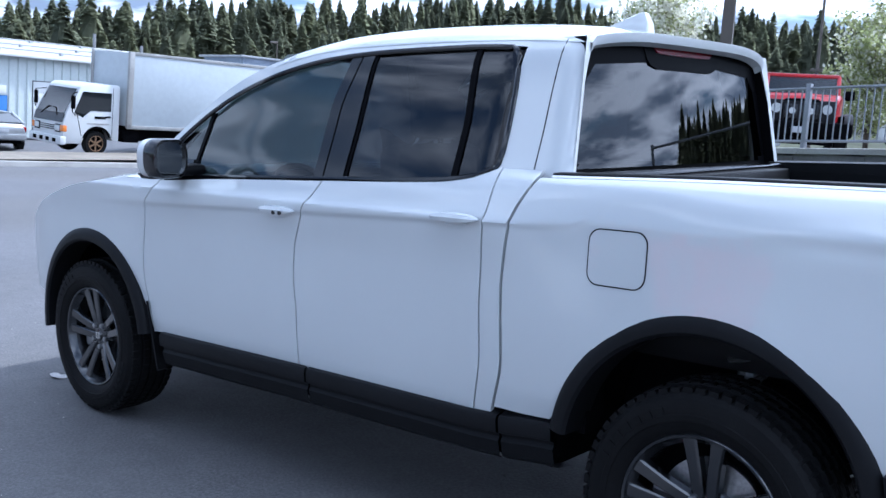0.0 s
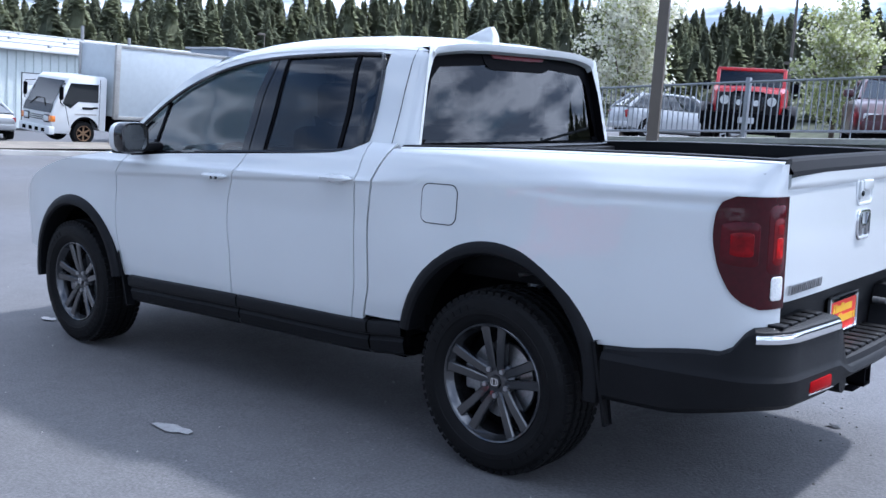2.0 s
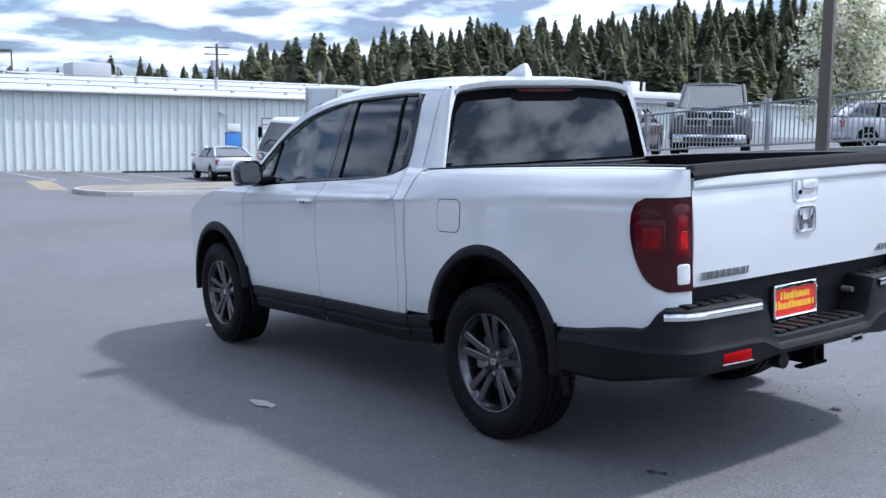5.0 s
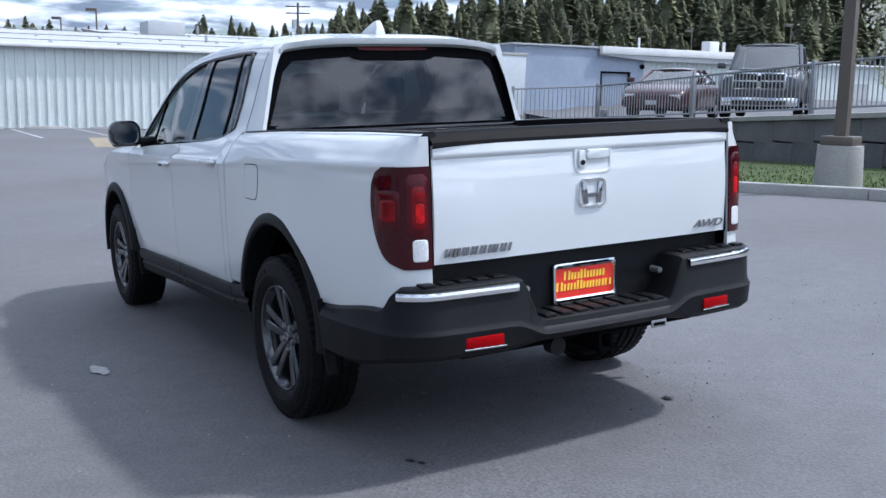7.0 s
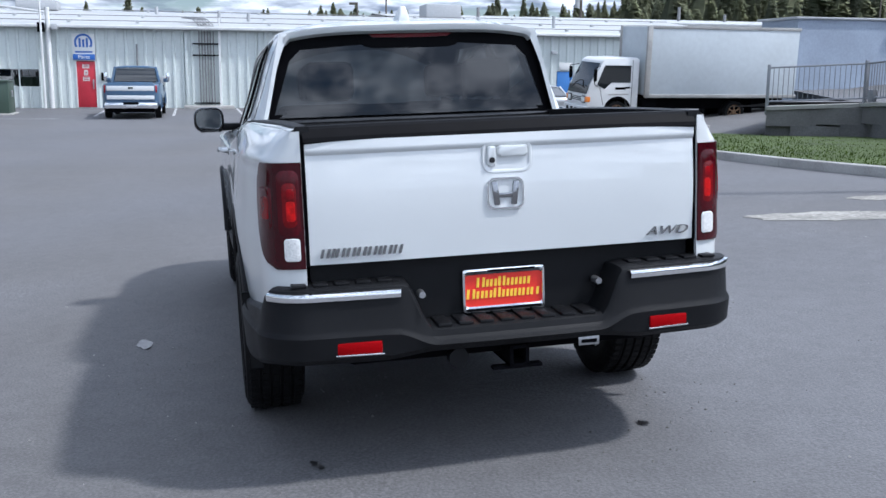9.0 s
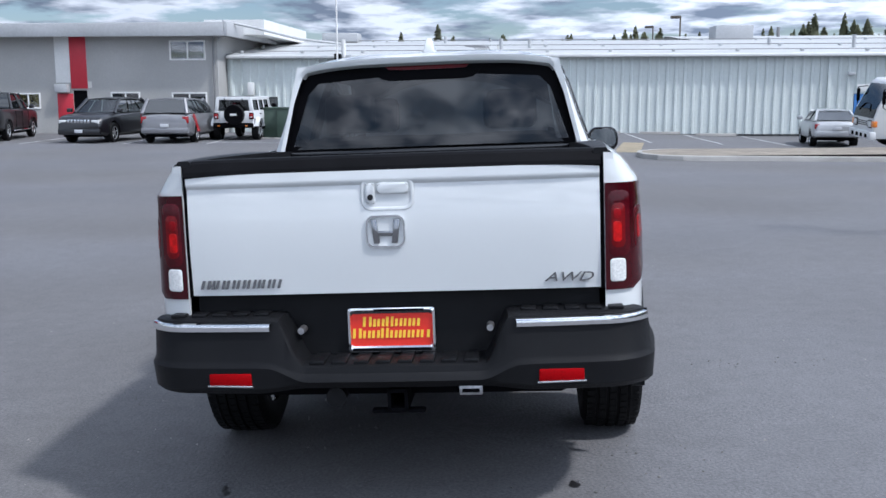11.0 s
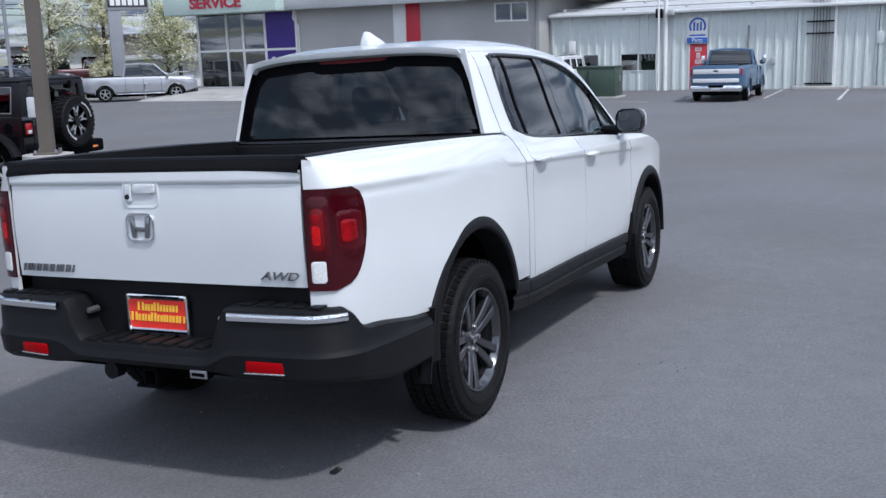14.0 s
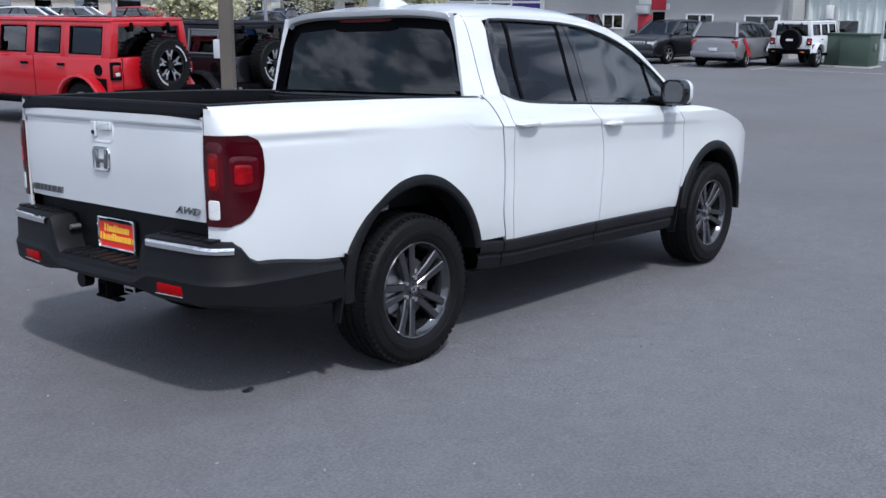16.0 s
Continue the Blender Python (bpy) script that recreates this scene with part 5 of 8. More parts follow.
# middle island
island = [(23.4, -14.0), (23.4, -5.2), (23.9, -4.3), (24.8, -3.9), (26.2, -4.1), (27.0, -5.0), (27.3, -14.0)]
kerb("kerb_island", island[::-1], "pale concrete kerb round the island", 0.14, step=0.75)
cen = Vector((25.3, -9.0))
bm = bmesh.new()
bm.faces.new([bm.verts.new((cen.x + (x - cen.x) * 0.93, cen.y + (y - cen.y) * 0.98, ground_z(x, y) + 0.135)) for x, y in island])
bmesh.ops.triangulate(bm, faces=bm.faces)
tagged(part("island_soil", bm, SOIL), "bare gravelly soil in the island", "island", kind="structure")

# light poles on round concrete bases
def light_pole(x, y, z, h, label, tilt=0.0, bare=False):
    p = thing("light_pole", pose(x, y, z, 0, 0, tilt), label, "light pole", "car park light poles")
    part("base", cyl(0.345, 0.305, -0.2, 0.74, 32), CONCRETE, p, "round cast concrete base")
    if bare:
        part("base_plate", box(-0.15, 0.15, -0.15, 0.15, 0.74, 0.765, 0.005), BRONZE, p)
        for sx, sy in ((1, 1), (1, -1), (-1, 1), (-1, -1)):
            part("anchor_nut", cyl(0.022, 0.022, 0.76, 0.80, 6, m=pose(sx * 0.12, sy * 0.12, 0)), STEEL, p)
        part("service_box", box(-0.075, 0.030, 0.055, 0.175, 1.20, 1.45, 0.015), material("white_box_paint", (0.46, 0.47, 0.48), 0.5, grain=(20, 0.05)), p, "small white painted box strapped to the pole")
    else:
        part("base_cover", box(-0.22, 0.22, -0.22, 0.22, 0.74, 0.87, 0.02), BRONZE, p)
    rows = [[(sx * w, sy * w, z_) for sx, sy in ((1, 1), (-1, 1), (-1, -1), (1, -1))] for z_, w in ((0.70, 0.082), (h, 0.060))]
    bm = grid(rows, None, True)
    part("shaft", bm, BRONZE, p)
    part("arm", box(0.05, 0.5, -0.03, 0.03, h - 0.13, h - 0.08, 0.01), BRONZE, p)
    part("lamp_head", box(0.4, 0.85, -0.14, 0.14, h - 0.18, h - 0.08, 0.03), BRONZE, p)
    return p


light_pole(5.05, -9.25, 0.07, 8.0, "brown square steel light pole on a round concrete base", 20)
light_pole(5.05, 7.1, -0.16, 8.0, "brown square steel light pole beside the parked off-roaders", 35, True)

# paint on the lot
def stripe(x0, y0, x1, y1, w, mat, name="parking_line", lab="worn white painted parking line"):
    d = Vector((x1 - x0, y1 - y0)).normalized()
    n = Vector((-d.y, d.x)) * w / 2
    rows = []
    for k in range(9):
        x, y = x0 + (x1 - x0) * k / 8, y0 + (y1 - y0) * k / 8
        rows.append([(x + n.x * s, y + n.y * s, ground_z(x + n.x * s, y + n.y * s) + 0.006) for s in (-1, 0, 1)])
    tagged(part(name, grid(rows), mat, angle=180), lab, "line", kind="structure")


for y in (5.3, 2.45, -0.2, -2.75, -5.35, -8.0, -10.6):
    stripe(33.2 if y < 2 else 34.6, y - 0.1, 41.3, y, 0.11, LINE)
for y in (14.9, 11.7, 18.9, 22.6, 24.6):
    stripe(31.5, y - 0.6, 38.8, y, 0.11, LINE)
stripe(32.6, 6.2, 32.6, 12.2, 0.11, LINE)
stripe(27.2, -3.9, 33.2, -4.8, 0.8, YELLOW, "yellow_hatching", "worn yellow painted hatching by the island")
PALEPATCH = material("pale_ground_patch", (0.29, 0.277, 0.250), 0.95, grain=(20, 0.35), blotch=(2, 0.35))
for nm, xc, yc, rx_, ry_, turn in (("dust_patch", 4.40, -5.20, 0.36, 0.85, -20), ("dust_patch", 5.5, -6.6, 0.22, 0.5, -20)):
    bm = bmesh.new()
    ring = []
    for k in range(90):
        a = 2 * math.pi * k / 90
        q = 1 + 0.22 * noise.noise(Vector((2 * math.cos(a), 2 * math.sin(a), xc))) + 0.22 * noise.noise(Vector((9 * math.cos(a), 9 * math.sin(a), xc)))
        u, v = rx_ * q * math.cos(a), ry_ * q * math.sin(a)
        x = xc + u * math.cos(radians(turn)) - v * math.sin(radians(turn))
        y = yc + u * math.sin(radians(turn)) + v * math.cos(radians(turn))
        ring.append(bm.verts.new((x, y, ground_z(x, y) + 0.005)))
    bm.faces.new(ring)
    bmesh.ops.triangulate(bm, faces=bm.faces)
    tagged(part(nm, bm, PALEPATCH), "pale patch with a ragged edge on the asphalt", "stain", kind="structure")
FADED = material("faded_line_paint", (0.27, 0.27, 0.27), 0.85, grain=(25, 0.4), blotch=(3, 0.4))
stripe(3.4, 6.9, 5.06, 6.63, 0.07, FADED)
stripe(5.06, 6.63, 6.6, 6.4, 0.07, FADED)
stripe(26.5, 22.0, 29.5, 19.5, 0.12, YELLOW, "yellow_line", "worn yellow line by the road")
stripe(22.0, 24.4, 28.0, 30.0, 0.12, YELLOW, "yellow_line", "worn yellow line by the road")
for y in (-1.6, -4.2, -6.9, -9.4, 1.1):
    st = thing("wheel_stop", pose(41.15, y, ground_z(41.15, y)), "low precast concrete wheel stop by the wall", "wheel stop", "wheel stops by the wall")
    part("stop", prism([(-0.09, 0), (0.09, 0), (0.06, 0.12), (-0.06, 0.12)], "y", -0.9, 0.9, 0.01), CONCRETE, st)

# litter and stains by the pickup: a painted sun spot, a paper scrap, pebbles, oil spots
OIL = material("oil_stain", (0.02, 0.02, 0.022), 0.35)
SUNSPOT = material("painted_sun_spot", (0.34, 0.335, 0.33), 0.9, grain=(30, 0.2))
PAPER = material("dirty_white_paper", (0.62, 0.60, 0.57), 0.85, grain=(30, 0.15))


def gz(x, y, up=0.004):
    return -0.035 * x - 0.0367 * y + up


GRAVEL = material("loose_grey_gravel", (0.26, 0.255, 0.245), 0.9, vary=0.5, grain=(60, 0.3))
q_ = random.Random(5)
vs, fs = [], []
while len(vs) < 6 * 2600:
    x, y = q_.uniform(-5.2, 1.2), q_.uniform(-3.6, 3.4)
    if noise.noise(Vector((x * 0.9, y * 0.9, 4.0))) + 0.35 * noise.noise(Vector((x * 3, y * 3, 1.0))) < q_.uniform(-0.05, 0.45):
        continue
    r = 0.0022 + 0.0055 * q_.random() ** 3
    i, a = len(vs), q_.uniform(0, 6.28)
    z = ground_z(x, y) + 0.3 * r
    vs.append((x, y, z + r * q_.uniform(0.6, 1.0)))
    for k in range(4):
        e = r * q_.uniform(0.7, 1.3)
        vs.append((x + e * math.cos(a + 1.57 * k), y + e * math.sin(a + 1.57 * k), z + r * q_.uniform(-0.2, 0.3)))
    vs.append((x, y, z - r))
    for k in range(4):
        p, n_ = i + 1 + k, i + 1 + (k + 1) % 4
        fs += [(i, p, n_), (i + 5, n_, p)]
me = bpy.data.meshes.new("gravel")
me.from_pydata(vs, [], fs)
me.materials.append(GRAVEL)
tagged(new("gravel", me), "loose grey gravel grains on the asphalt", "gravel", kind="stuff")
rnd = random.Random(11)
# the first entry is a spot of sunlight, put in as a pale patch
for nm, x, y, r, mt, lab, cat in (("paper_scrap", 1.37, 1.48, 0.07, SUNSPOT, "flat grey patch painted as a spot of sunlight on asphalt", "paper"), ("paper_scrap", 3.92, 0.74, 0.045, PAPER, "small crumpled white paper scrap on asphalt", "paper"),
                                  ("oil_spot", -0.82, 0.73, 0.022, OIL, "small dark oil spot on asphalt", "stain"), ("oil_spot", -0.87, 0.71, 0.018, OIL, "small dark oil spot on asphalt", "stain"),
                                  ("dead_leaf", -0.80, -0.63, 0.03, OIL, "curled dark dead leaf on asphalt", "leaf")):
    bm = bmesh.new()
    n = 14
    c = bm.verts.new((x, y, gz(x, y, 0.012 if nm != "oil_spot" else 0.005)))
    ring = []
    for k in range(n):
        a = 2 * math.pi * k / n
        q = r * rnd.uniform(0.7, 1.15)
        px_, py_ = x + q * 1.7 * math.cos(a) if "scrap" in nm else x + q * 1.3 * math.cos(a), y + q * 0.75 * math.sin(a)
        ring.append(bm.verts.new((px_, py_, gz(px_, py_, rnd.uniform(0.003, 0.012) if nm != "oil_spot" else 0.004))))
    for k in range(n):
        bm.faces.new((c, ring[k], ring[(k + 1) % n]))
    tagged(part(nm, bm, mt), lab, cat)
vs, fs = [], []
for k in range(420):
    x, y = rnd.uniform(-4.5, 5.5), rnd.uniform(-5, 5)
    if -1.1 < x < 4.0 and abs(y) < 0.95:
        continue
    z, r = gz(x, y, 0.001), rnd.uniform(0.003, 0.008)
    i = len(vs)
    for dx, dy, dz in ((1, 0, 0), (-0.6, 0.8, 0), (-0.5, -0.9, 0), (0, 0, 0.9)):
        vs.append((x + r * dx * rnd.uniform(.6, 1.3), y + r * dy * rnd.uniform(.6, 1.3), z + r * dz))
    fs += [(i, i + 1, i + 3), (i + 1, i + 2, i + 3), (i + 2, i, i + 3)]
me = bpy.data.meshes.new("pebbles")
me.from_pydata(vs, [], fs)
me.materials.append(CONCRETE)
tagged(new("pebbles", me), "loose pale grit scattered on the asphalt", "gravel", kind="stuff")

# ---- buildings ----
SIDING = material("white_ribbed_steel_siding", (0.59, 0.635, 0.615), 0.5, grain=(8, 0.04), blotch=(0.35, 0.07))
ROOFING = material("white_steel_roofing", (0.44, 0.45, 0.45), 0.5, grain=(4, 0.05), blotch=(0.3, 0.08))
STUCCO = material("grey_painted_stucco", (0.40, 0.395, 0.38), 0.9, grain=(25, 0.06), blotch=(0.4, 0.08), bump=(60, 0.004))
WHITETRIM = material("white_painted_trim", (0.74, 0.74, 0.72), 0.55, grain=(15, 0.05), blotch=(1, 0.06))
FASCIA = material("grey_fascia_metal", (0.42, 0.43, 0.44), 0.6, grain=(10, 0.06), blotch=(0.5, 0.08))
REDPAINT = material("red_door_paint", (0.50, 0.026, 0.045), 0.45, grain=(20, 0.06), blotch=(1.2, 0.08))
BLUEDOOR = material("blue_door_paint", (0.05, 0.19, 0.50), 0.5, grain=(20, 0.06))
PURPLE = material("violet_panel", (0.045, 0.022, 0.20), 0.4, grain=(20, 0.08), blotch=(1, 0.1))
SIGNBLUE = material("sign_blue", (0.03, 0.12, 0.42), 0.5, grain=(20, 0.05))
SIGNRED = material("sign_letter_red", (0.36, 0.02, 0.045), 0.5, grain=(20, 0.05))
MINT = material("pale_green_sign_panel", (0.52, 0.63, 0.57), 0.6, grain=(8, 0.05), blotch=(0.6, 0.06))
PANEGLASS = glass("building_window_glass", (0.35, 0.38, 0.39), 0.0, 3.2)
ROOMDARK = material("dim_room", (0.13, 0.13, 0.13), 0.9, blotch=(0.5, 0.5))
UTILITY = material("green_utility_cabinet", (0.045, 0.075, 0.055), 0.5, grain=(15, 0.08), blotch=(1, 0.1))
PIPE = material("grey_conduit", (0.22, 0.22, 0.22), 0.6, grain=(10, 0.1))


def rib_wall(x, y0, y1, z0, z1, holes, pitch=0.406, s=-1):
    """Ribbed siding in the plane x, outside towards s, with openings (y0, y1, z0, z1)."""
    edges = set([y0, y1])
    y = y0
    while y < y1:
        for d in (0, 0.03, 0.11, 0.14):
            if y0 < y + d < y1:
                edges.add(round(y + d, 3))
        y += pitch
    for h in holes:
        edges |= {h[0], h[1]}
    edges = sorted(edges)

    def depth(y):
        t = (y - y0) % pitch
        return s * 0.06 * (1 if 0.03 <= t <= 0.11 else (t / 0.03 if t < 0.03 else max(0, (0.14 - t) / 0.03)))
    bm = bmesh.new()
    for a, b in zip(edges, edges[1:]):
        cuts = [(z0, z1)]
        for h in holes:
            if h[0] <= a + 1e-4 and b <= h[1] + 1e-4:
                cuts = [q for lo, hi in cuts for q in ((lo, min(hi, h[2])), (max(lo, h[3]), hi)) if q[1] - q[0] > 0.01]
        for lo, hi in cuts:
            bm.faces.new([bm.verts.new(p) for p in ((x + depth(a), a, lo), (x + depth(b), b, lo), (x + depth(b), b, hi), (x + depth(a), a, hi))])
    return bm


def window_unit(parent, x, y0, y1, z0, z1, mat=None, split=True, t=0.05):
    """A sliding window in the plane x, looking to -x."""
    mat = mat or WHITETRIM
    b = box(x - 0.04, x + 0.06, y0, y1, z0, z0 + t, 0.004)
    box(x - 0.04, x + 0.06, y0, y1, z1 - t, z1, 0.004, b)
    for a, c in ((y0, y0 + t), (y1 - t, y1)):
        box(x - 0.039, x + 0.06, a, c, z0 + t, z1 - t, 0.004, b)
    if split:
        m_ = (y0 + y1) / 2
        box(x - 0.02, x + 0.05, m_ - t / 2, m_ + t / 2, z0 + t, z1 - t, 0.004, b)
    w = part("window", b, mat, parent)
    cuts = (y0 + t, (y0 + y1) / 2, y1 - t) if split else (y0 + t, y1 - t)
    for a, c in zip(cuts, cuts[1:]):
        part("pane", box(x + 0.01, x + 0.016, a, c, z0 + t, z1 - t), PANEGLASS, w)
    return w


Z0 = -0.45
shop = thing("parts_building", Matrix.Identity(4), "long low white ribbed-steel workshop building", "building")
holes = [(8.14, 9.85, 0.50, 1.30), (10.86, 12.65, 0.55, 1.30), (5.80, 6.66, -0.38, 1.65), (-16.50, -15.66, -0.45, 1.38), (-20.8, -17.6, -0.45, 2.10)]
part("wall", rib_wall(42.0, -26.0, 13.30, Z0, 3.06, holes), SIDING, shop)
part("wall", box(42.0, 60, -26.1, -26.0, Z0, 3.1), SIDING, shop)
part("wall", box(59.9, 60, -26, 13.3, Z0, 3.1), SIDING, shop)
part("room_lining", box(44.0, 44.1, -25.9, 13.2, Z0, 3.0), ROOMDARK, shop)
part("room_floor", box(42.05, 44.0, -25.9, 13.2, Z0 - 0.1, Z0 + 0.03), ROOMDARK, shop)
rows = [[(x, y, z) for y in (-26.3, -16, -6, 4, 13.25)] for x, z in ((41.72, 3.03), (41.70, 3.20), (41.76, 3.24), (44.5, 3.52), (48.0, 3.90), (52.0, 4.30), (60.3, 3.4))]
part("roof", grid(rows), ROOFING, shop)
part("gutter", box(41.58, 41.74, -26.3, 13.25, 3.06, 3.20, 0.03), WHITETRIM, shop)
for x, z in ((42.5, 3.42), (46.5, 3.83), (51.5, 4.33)):
    part("snow_rail", tube([(x, -26, z), (x, 13.2, z)], 0.022, 6), PIPE, shop)
    for k in range(14):
        part("rail_bracket", box(x - 0.10, x + 0.10, -25 + 2.9 * k - 0.07, -25 + 2.9 * k + 0.07, z - 0.11, z + 0.03, 0.01), FASCIA, shop)
# red door with notices
rd = part("door", box(41.98, 42.03, 5.84, 6.62, -0.36, 1.62, 0.004), REDPAINT, shop, "red steel door with paper notices")
part("door_frame", box(41.95, 42.05, 5.79, 5.84, -0.38, 1.66), WHITETRIM, rd)
part("door_frame", box(41.95, 42.05, 6.62, 6.67, -0.38, 1.66), WHITETRIM, rd)
part("door_handle", box(41.93, 41.98, 5.92, 5.97, 0.42, 0.86, 0.01), STEEL, rd)
for y0, y1, z0, z1 in ((6.10, 6.38, 1.33, 1.50), (6.16, 6.32, 1.02, 1.26), (6.10, 6.38, 0.78, 0.96)):
    n_ = part("notice", box(41.972, 41.979, y0, y1, z0, z1), PAPER, rd)
    for j in range(2):
        part("printed_bar", box(41.969, 41.972, y0 + 0.04, y1 - 0.04, z0 + 0.05 + 0.07 * j, z0 + 0.08 + 0.07 * j), SIGNRED, n_)
part("mail_box", box(41.86, 41.97, 5.45, 5.60, 0.80, 1.15, 0.01), DARK, shop)
window_unit(shop, 42.0, 8.14, 9.85, 0.48, 1.32, SIDING)
window_unit(shop, 42.0, 10.86, 12.65, 0.53, 1.32, SIDING)
part("side_door", box(41.98, 42.03, -16.48, -15.68, -0.43, 1.36, 0.004), BLUEDOOR, shop, "blue steel door")
part("door_sign", box(41.93, 41.96, -16.42, -15.76, 1.45, 1.80, 0.005), WHITETRIM, shop)
for k in range(5):
    part("garage_panel", box(41.98, 42.04, -20.75, -17.65, -0.43 + 0.5 * k, 0.06 + 0.5 * k, 0.01), WHITETRIM, shop)
part("wall_lamp", box(41.75, 41.97, -15.6, -15.3, 2.2, 2.35, 0.03), FASCIA, shop)
# posts, downpipes, conduits, cabinet on the wall
part("post", cyl(0.10, 0.10, Z0, 3.9, 16, m=pose(41.62, 7.66, 0)), WHITETRIM, shop, "white steel post with a floodlight")
part("floodlight", box(41.3, 41.6, 7.78, 8.05, 2.85, 3.25, 0.02), DARK, shop)
part("floodlight", box(41.3, 41.6, 7.25, 7.5, 2.95, 3.2, 0.02), FASCIA, shop)
for y in (1.94, -1.3, -14.5, 13.1):
    part("downpipe", box(41.88, 41.965, y - 0.06, y + 0.06, Z0, 3.05, 0.01), SIDING, shop)
for k in range(6):
    y = 1.36 - 0.125 * k
    part("conduit", tube([(41.88, y, Z0 + 0.02), (41.88, y, 2.9), (41.70, y, 3.28), (42.3, y + 0.25, 3.55), (43.6, y + 0.75, 3.66)], 0.026, 6), PIPE, shop)
for z in (-0.18, 1.95, 2.45):
    part("conduit_strut", box(41.83, 41.87, 0.45, 1.65, z - 0.03, z + 0.03), DARK, shop)
part("conduit_post", box(41.80, 41.94, 0.42, 0.52, Z0, 3.6), WHITETRIM, shop)
part("equipment_pad", box(41.2, 41.95, -0.1, 2.1, Z0, -0.28, 0.02), CONCRETE, shop)
part("meter_box", box(41.85, 41.96, -1.45, -1.15, 1.45, 1.95, 0.01), SIDING, shop)
part("meter_box", box(41.85, 41.96, 2.9, 3.1, 0.7, 1.0, 0.01), FASCIA, shop)
part("wall_unit", box(41.75, 41.96, 12.0, 12.3, 1.35, 1.95, 0.02), WHITETRIM, shop)
part("antenna", tube([(41.9, 4.05, 1.2), (41.9, 4.05, 2.4)], 0.04, 6), PIPE, shop)
for x, y, z, h in ((45, -16.5, 3.5, 0.9), (45.5, -1.0, 3.5, 0.7), (44.8, 0.4, 3.5, 0.75), (50, 3.5, 4.1, 0.5), (47, -13.0, 3.7, 0.6)):
    part("vent_pipe", cyl(0.09, 0.09, z, z + 0.75 * h, 12, m=pose(x, y, 0)), FASCIA, shop)
part("roof_unit", box(53, 55, -13.6, -11.5, 4.05, 5.15, 0.05), FASCIA, shop)
part("roof_unit", box(51, 52.5, 8.5, 10.5, 4.25, 4.75, 0.05), FASCIA, shop)
part("flag_pole", cyl(0.05, 0.04, -0.4, 6.8, 10, m=pose(41.3, 7.9, 0)), WHITETRIM, shop)

# sign over the red door: white board, blue ring and band
sg = thing("parts_sign", pose(41.93, 6.28, 2.27), "white sign board with a blue ring over the red door", "sign")
part("board", box(-0.03, 0.03, -0.47, 0.47, -0.60, 0.55, 0.01), WHITETRIM, sg)
for a0, a1, r0, r1 in ((-35, 215, 0.29, 0.38),):
    n = 26
    out = [(r1 * math.cos(radians(a0 + (a1 - a0) * k / n)), 0.17 + r1 * math.sin(radians(a0 + (a1 - a0) * k / n))) for k in range(n + 1)]
    inn = [(r0 * math.cos(radians(a0 + (a1 - a0) * k / n)), 0.17 + r0 * math.sin(radians(a0 + (a1 - a0) * k / n))) for k in range(n, -1, -1)]
    bm = bmesh.new()
    o = [bm.verts.new((-0.036, y, z)) for y, z in out]
    i = [bm.verts.new((-0.036, y, z)) for y, z in inn[::-1]]
    for k in range(n):
        bm.faces.new((o[k], o[k + 1], i[k + 1], i[k]))
    part("blue_ring", thicken(bm, (0.01, 0, 0)), SIGNBLUE, sg)
for y in (-0.15, 0.0, 0.15):
    part("blue_bar", box(-0.038, -0.028, y - 0.045, y + 0.045, -0.03, 0.36 if y else 0.30), SIGNBLUE, sg)
part("word_bar", box(-0.038, -0.028, -0.36, 0.36, -0.27, -0.20), SIGNBLUE, sg)
part("blue_band", box(-0.040, -0.026, -0.46, 0.46, -0.58, -0.33, 0.005), SIGNBLUE, sg)
b = text_mesh("Parts", 0.24, 0.006)
b.transform(pose(0, 0, 0, 0, 0, -90))
part("lettering", b, WHITETRIM, sg, m=pose(-0.046, 0, -0.455))

# taller pale building behind, and another past the box truck
for nm, x0, x1, y0, y1, z1, z2, lab in (("rear_workshop", 62, 84, -62, -12, 4.7, 5.6, "pale steel workshop with a shallow roof behind"), ("far_workshop", 58, 80, -92, -66, 4.6, 5.4, "pale grey steel workshop beyond the upper lot")):
    t = thing(nm, Matrix.Identity(4), lab, "building")
    part("wall", box(x0, x1, y0, y1, -1, z1), SIDING, t)
    rows = [[(x, y, z) for y in (y0 - 0.4, (y0 + y1) / 2, y1 + 0.4)] for x, z in ((x0 - 0.4, z1 - 0.05), (x0 - 0.4, z1 + 0.08), ((x0 + x1) / 2, z2), (x1 + 0.4, z1))]
    part("roof", grid(rows), ROOFING, t)
    for u, up_ in ((0.12, 0.7), (0.45, 0.3), (0.53, 0.8), (0.86, 0.4)):
        part("vent_pipe", cyl(0.12, 0.12, z1, z2 + up_, 10, m=pose((x0 + x1) / 2 - 4, y0 + (y1 - y0) * u, 0)), PIPE, t)
    part("side_door", box(x0 - 0.05, x0 + 0.05, (y0 + y1) / 2 - 2, (y0 + y1) / 2 + 2, -1, 3.0), FASCIA, t)

# service building
svc = thing("service_building", Matrix.Identity(4), "grey stucco service building with white windows", "building")
X = 40.5


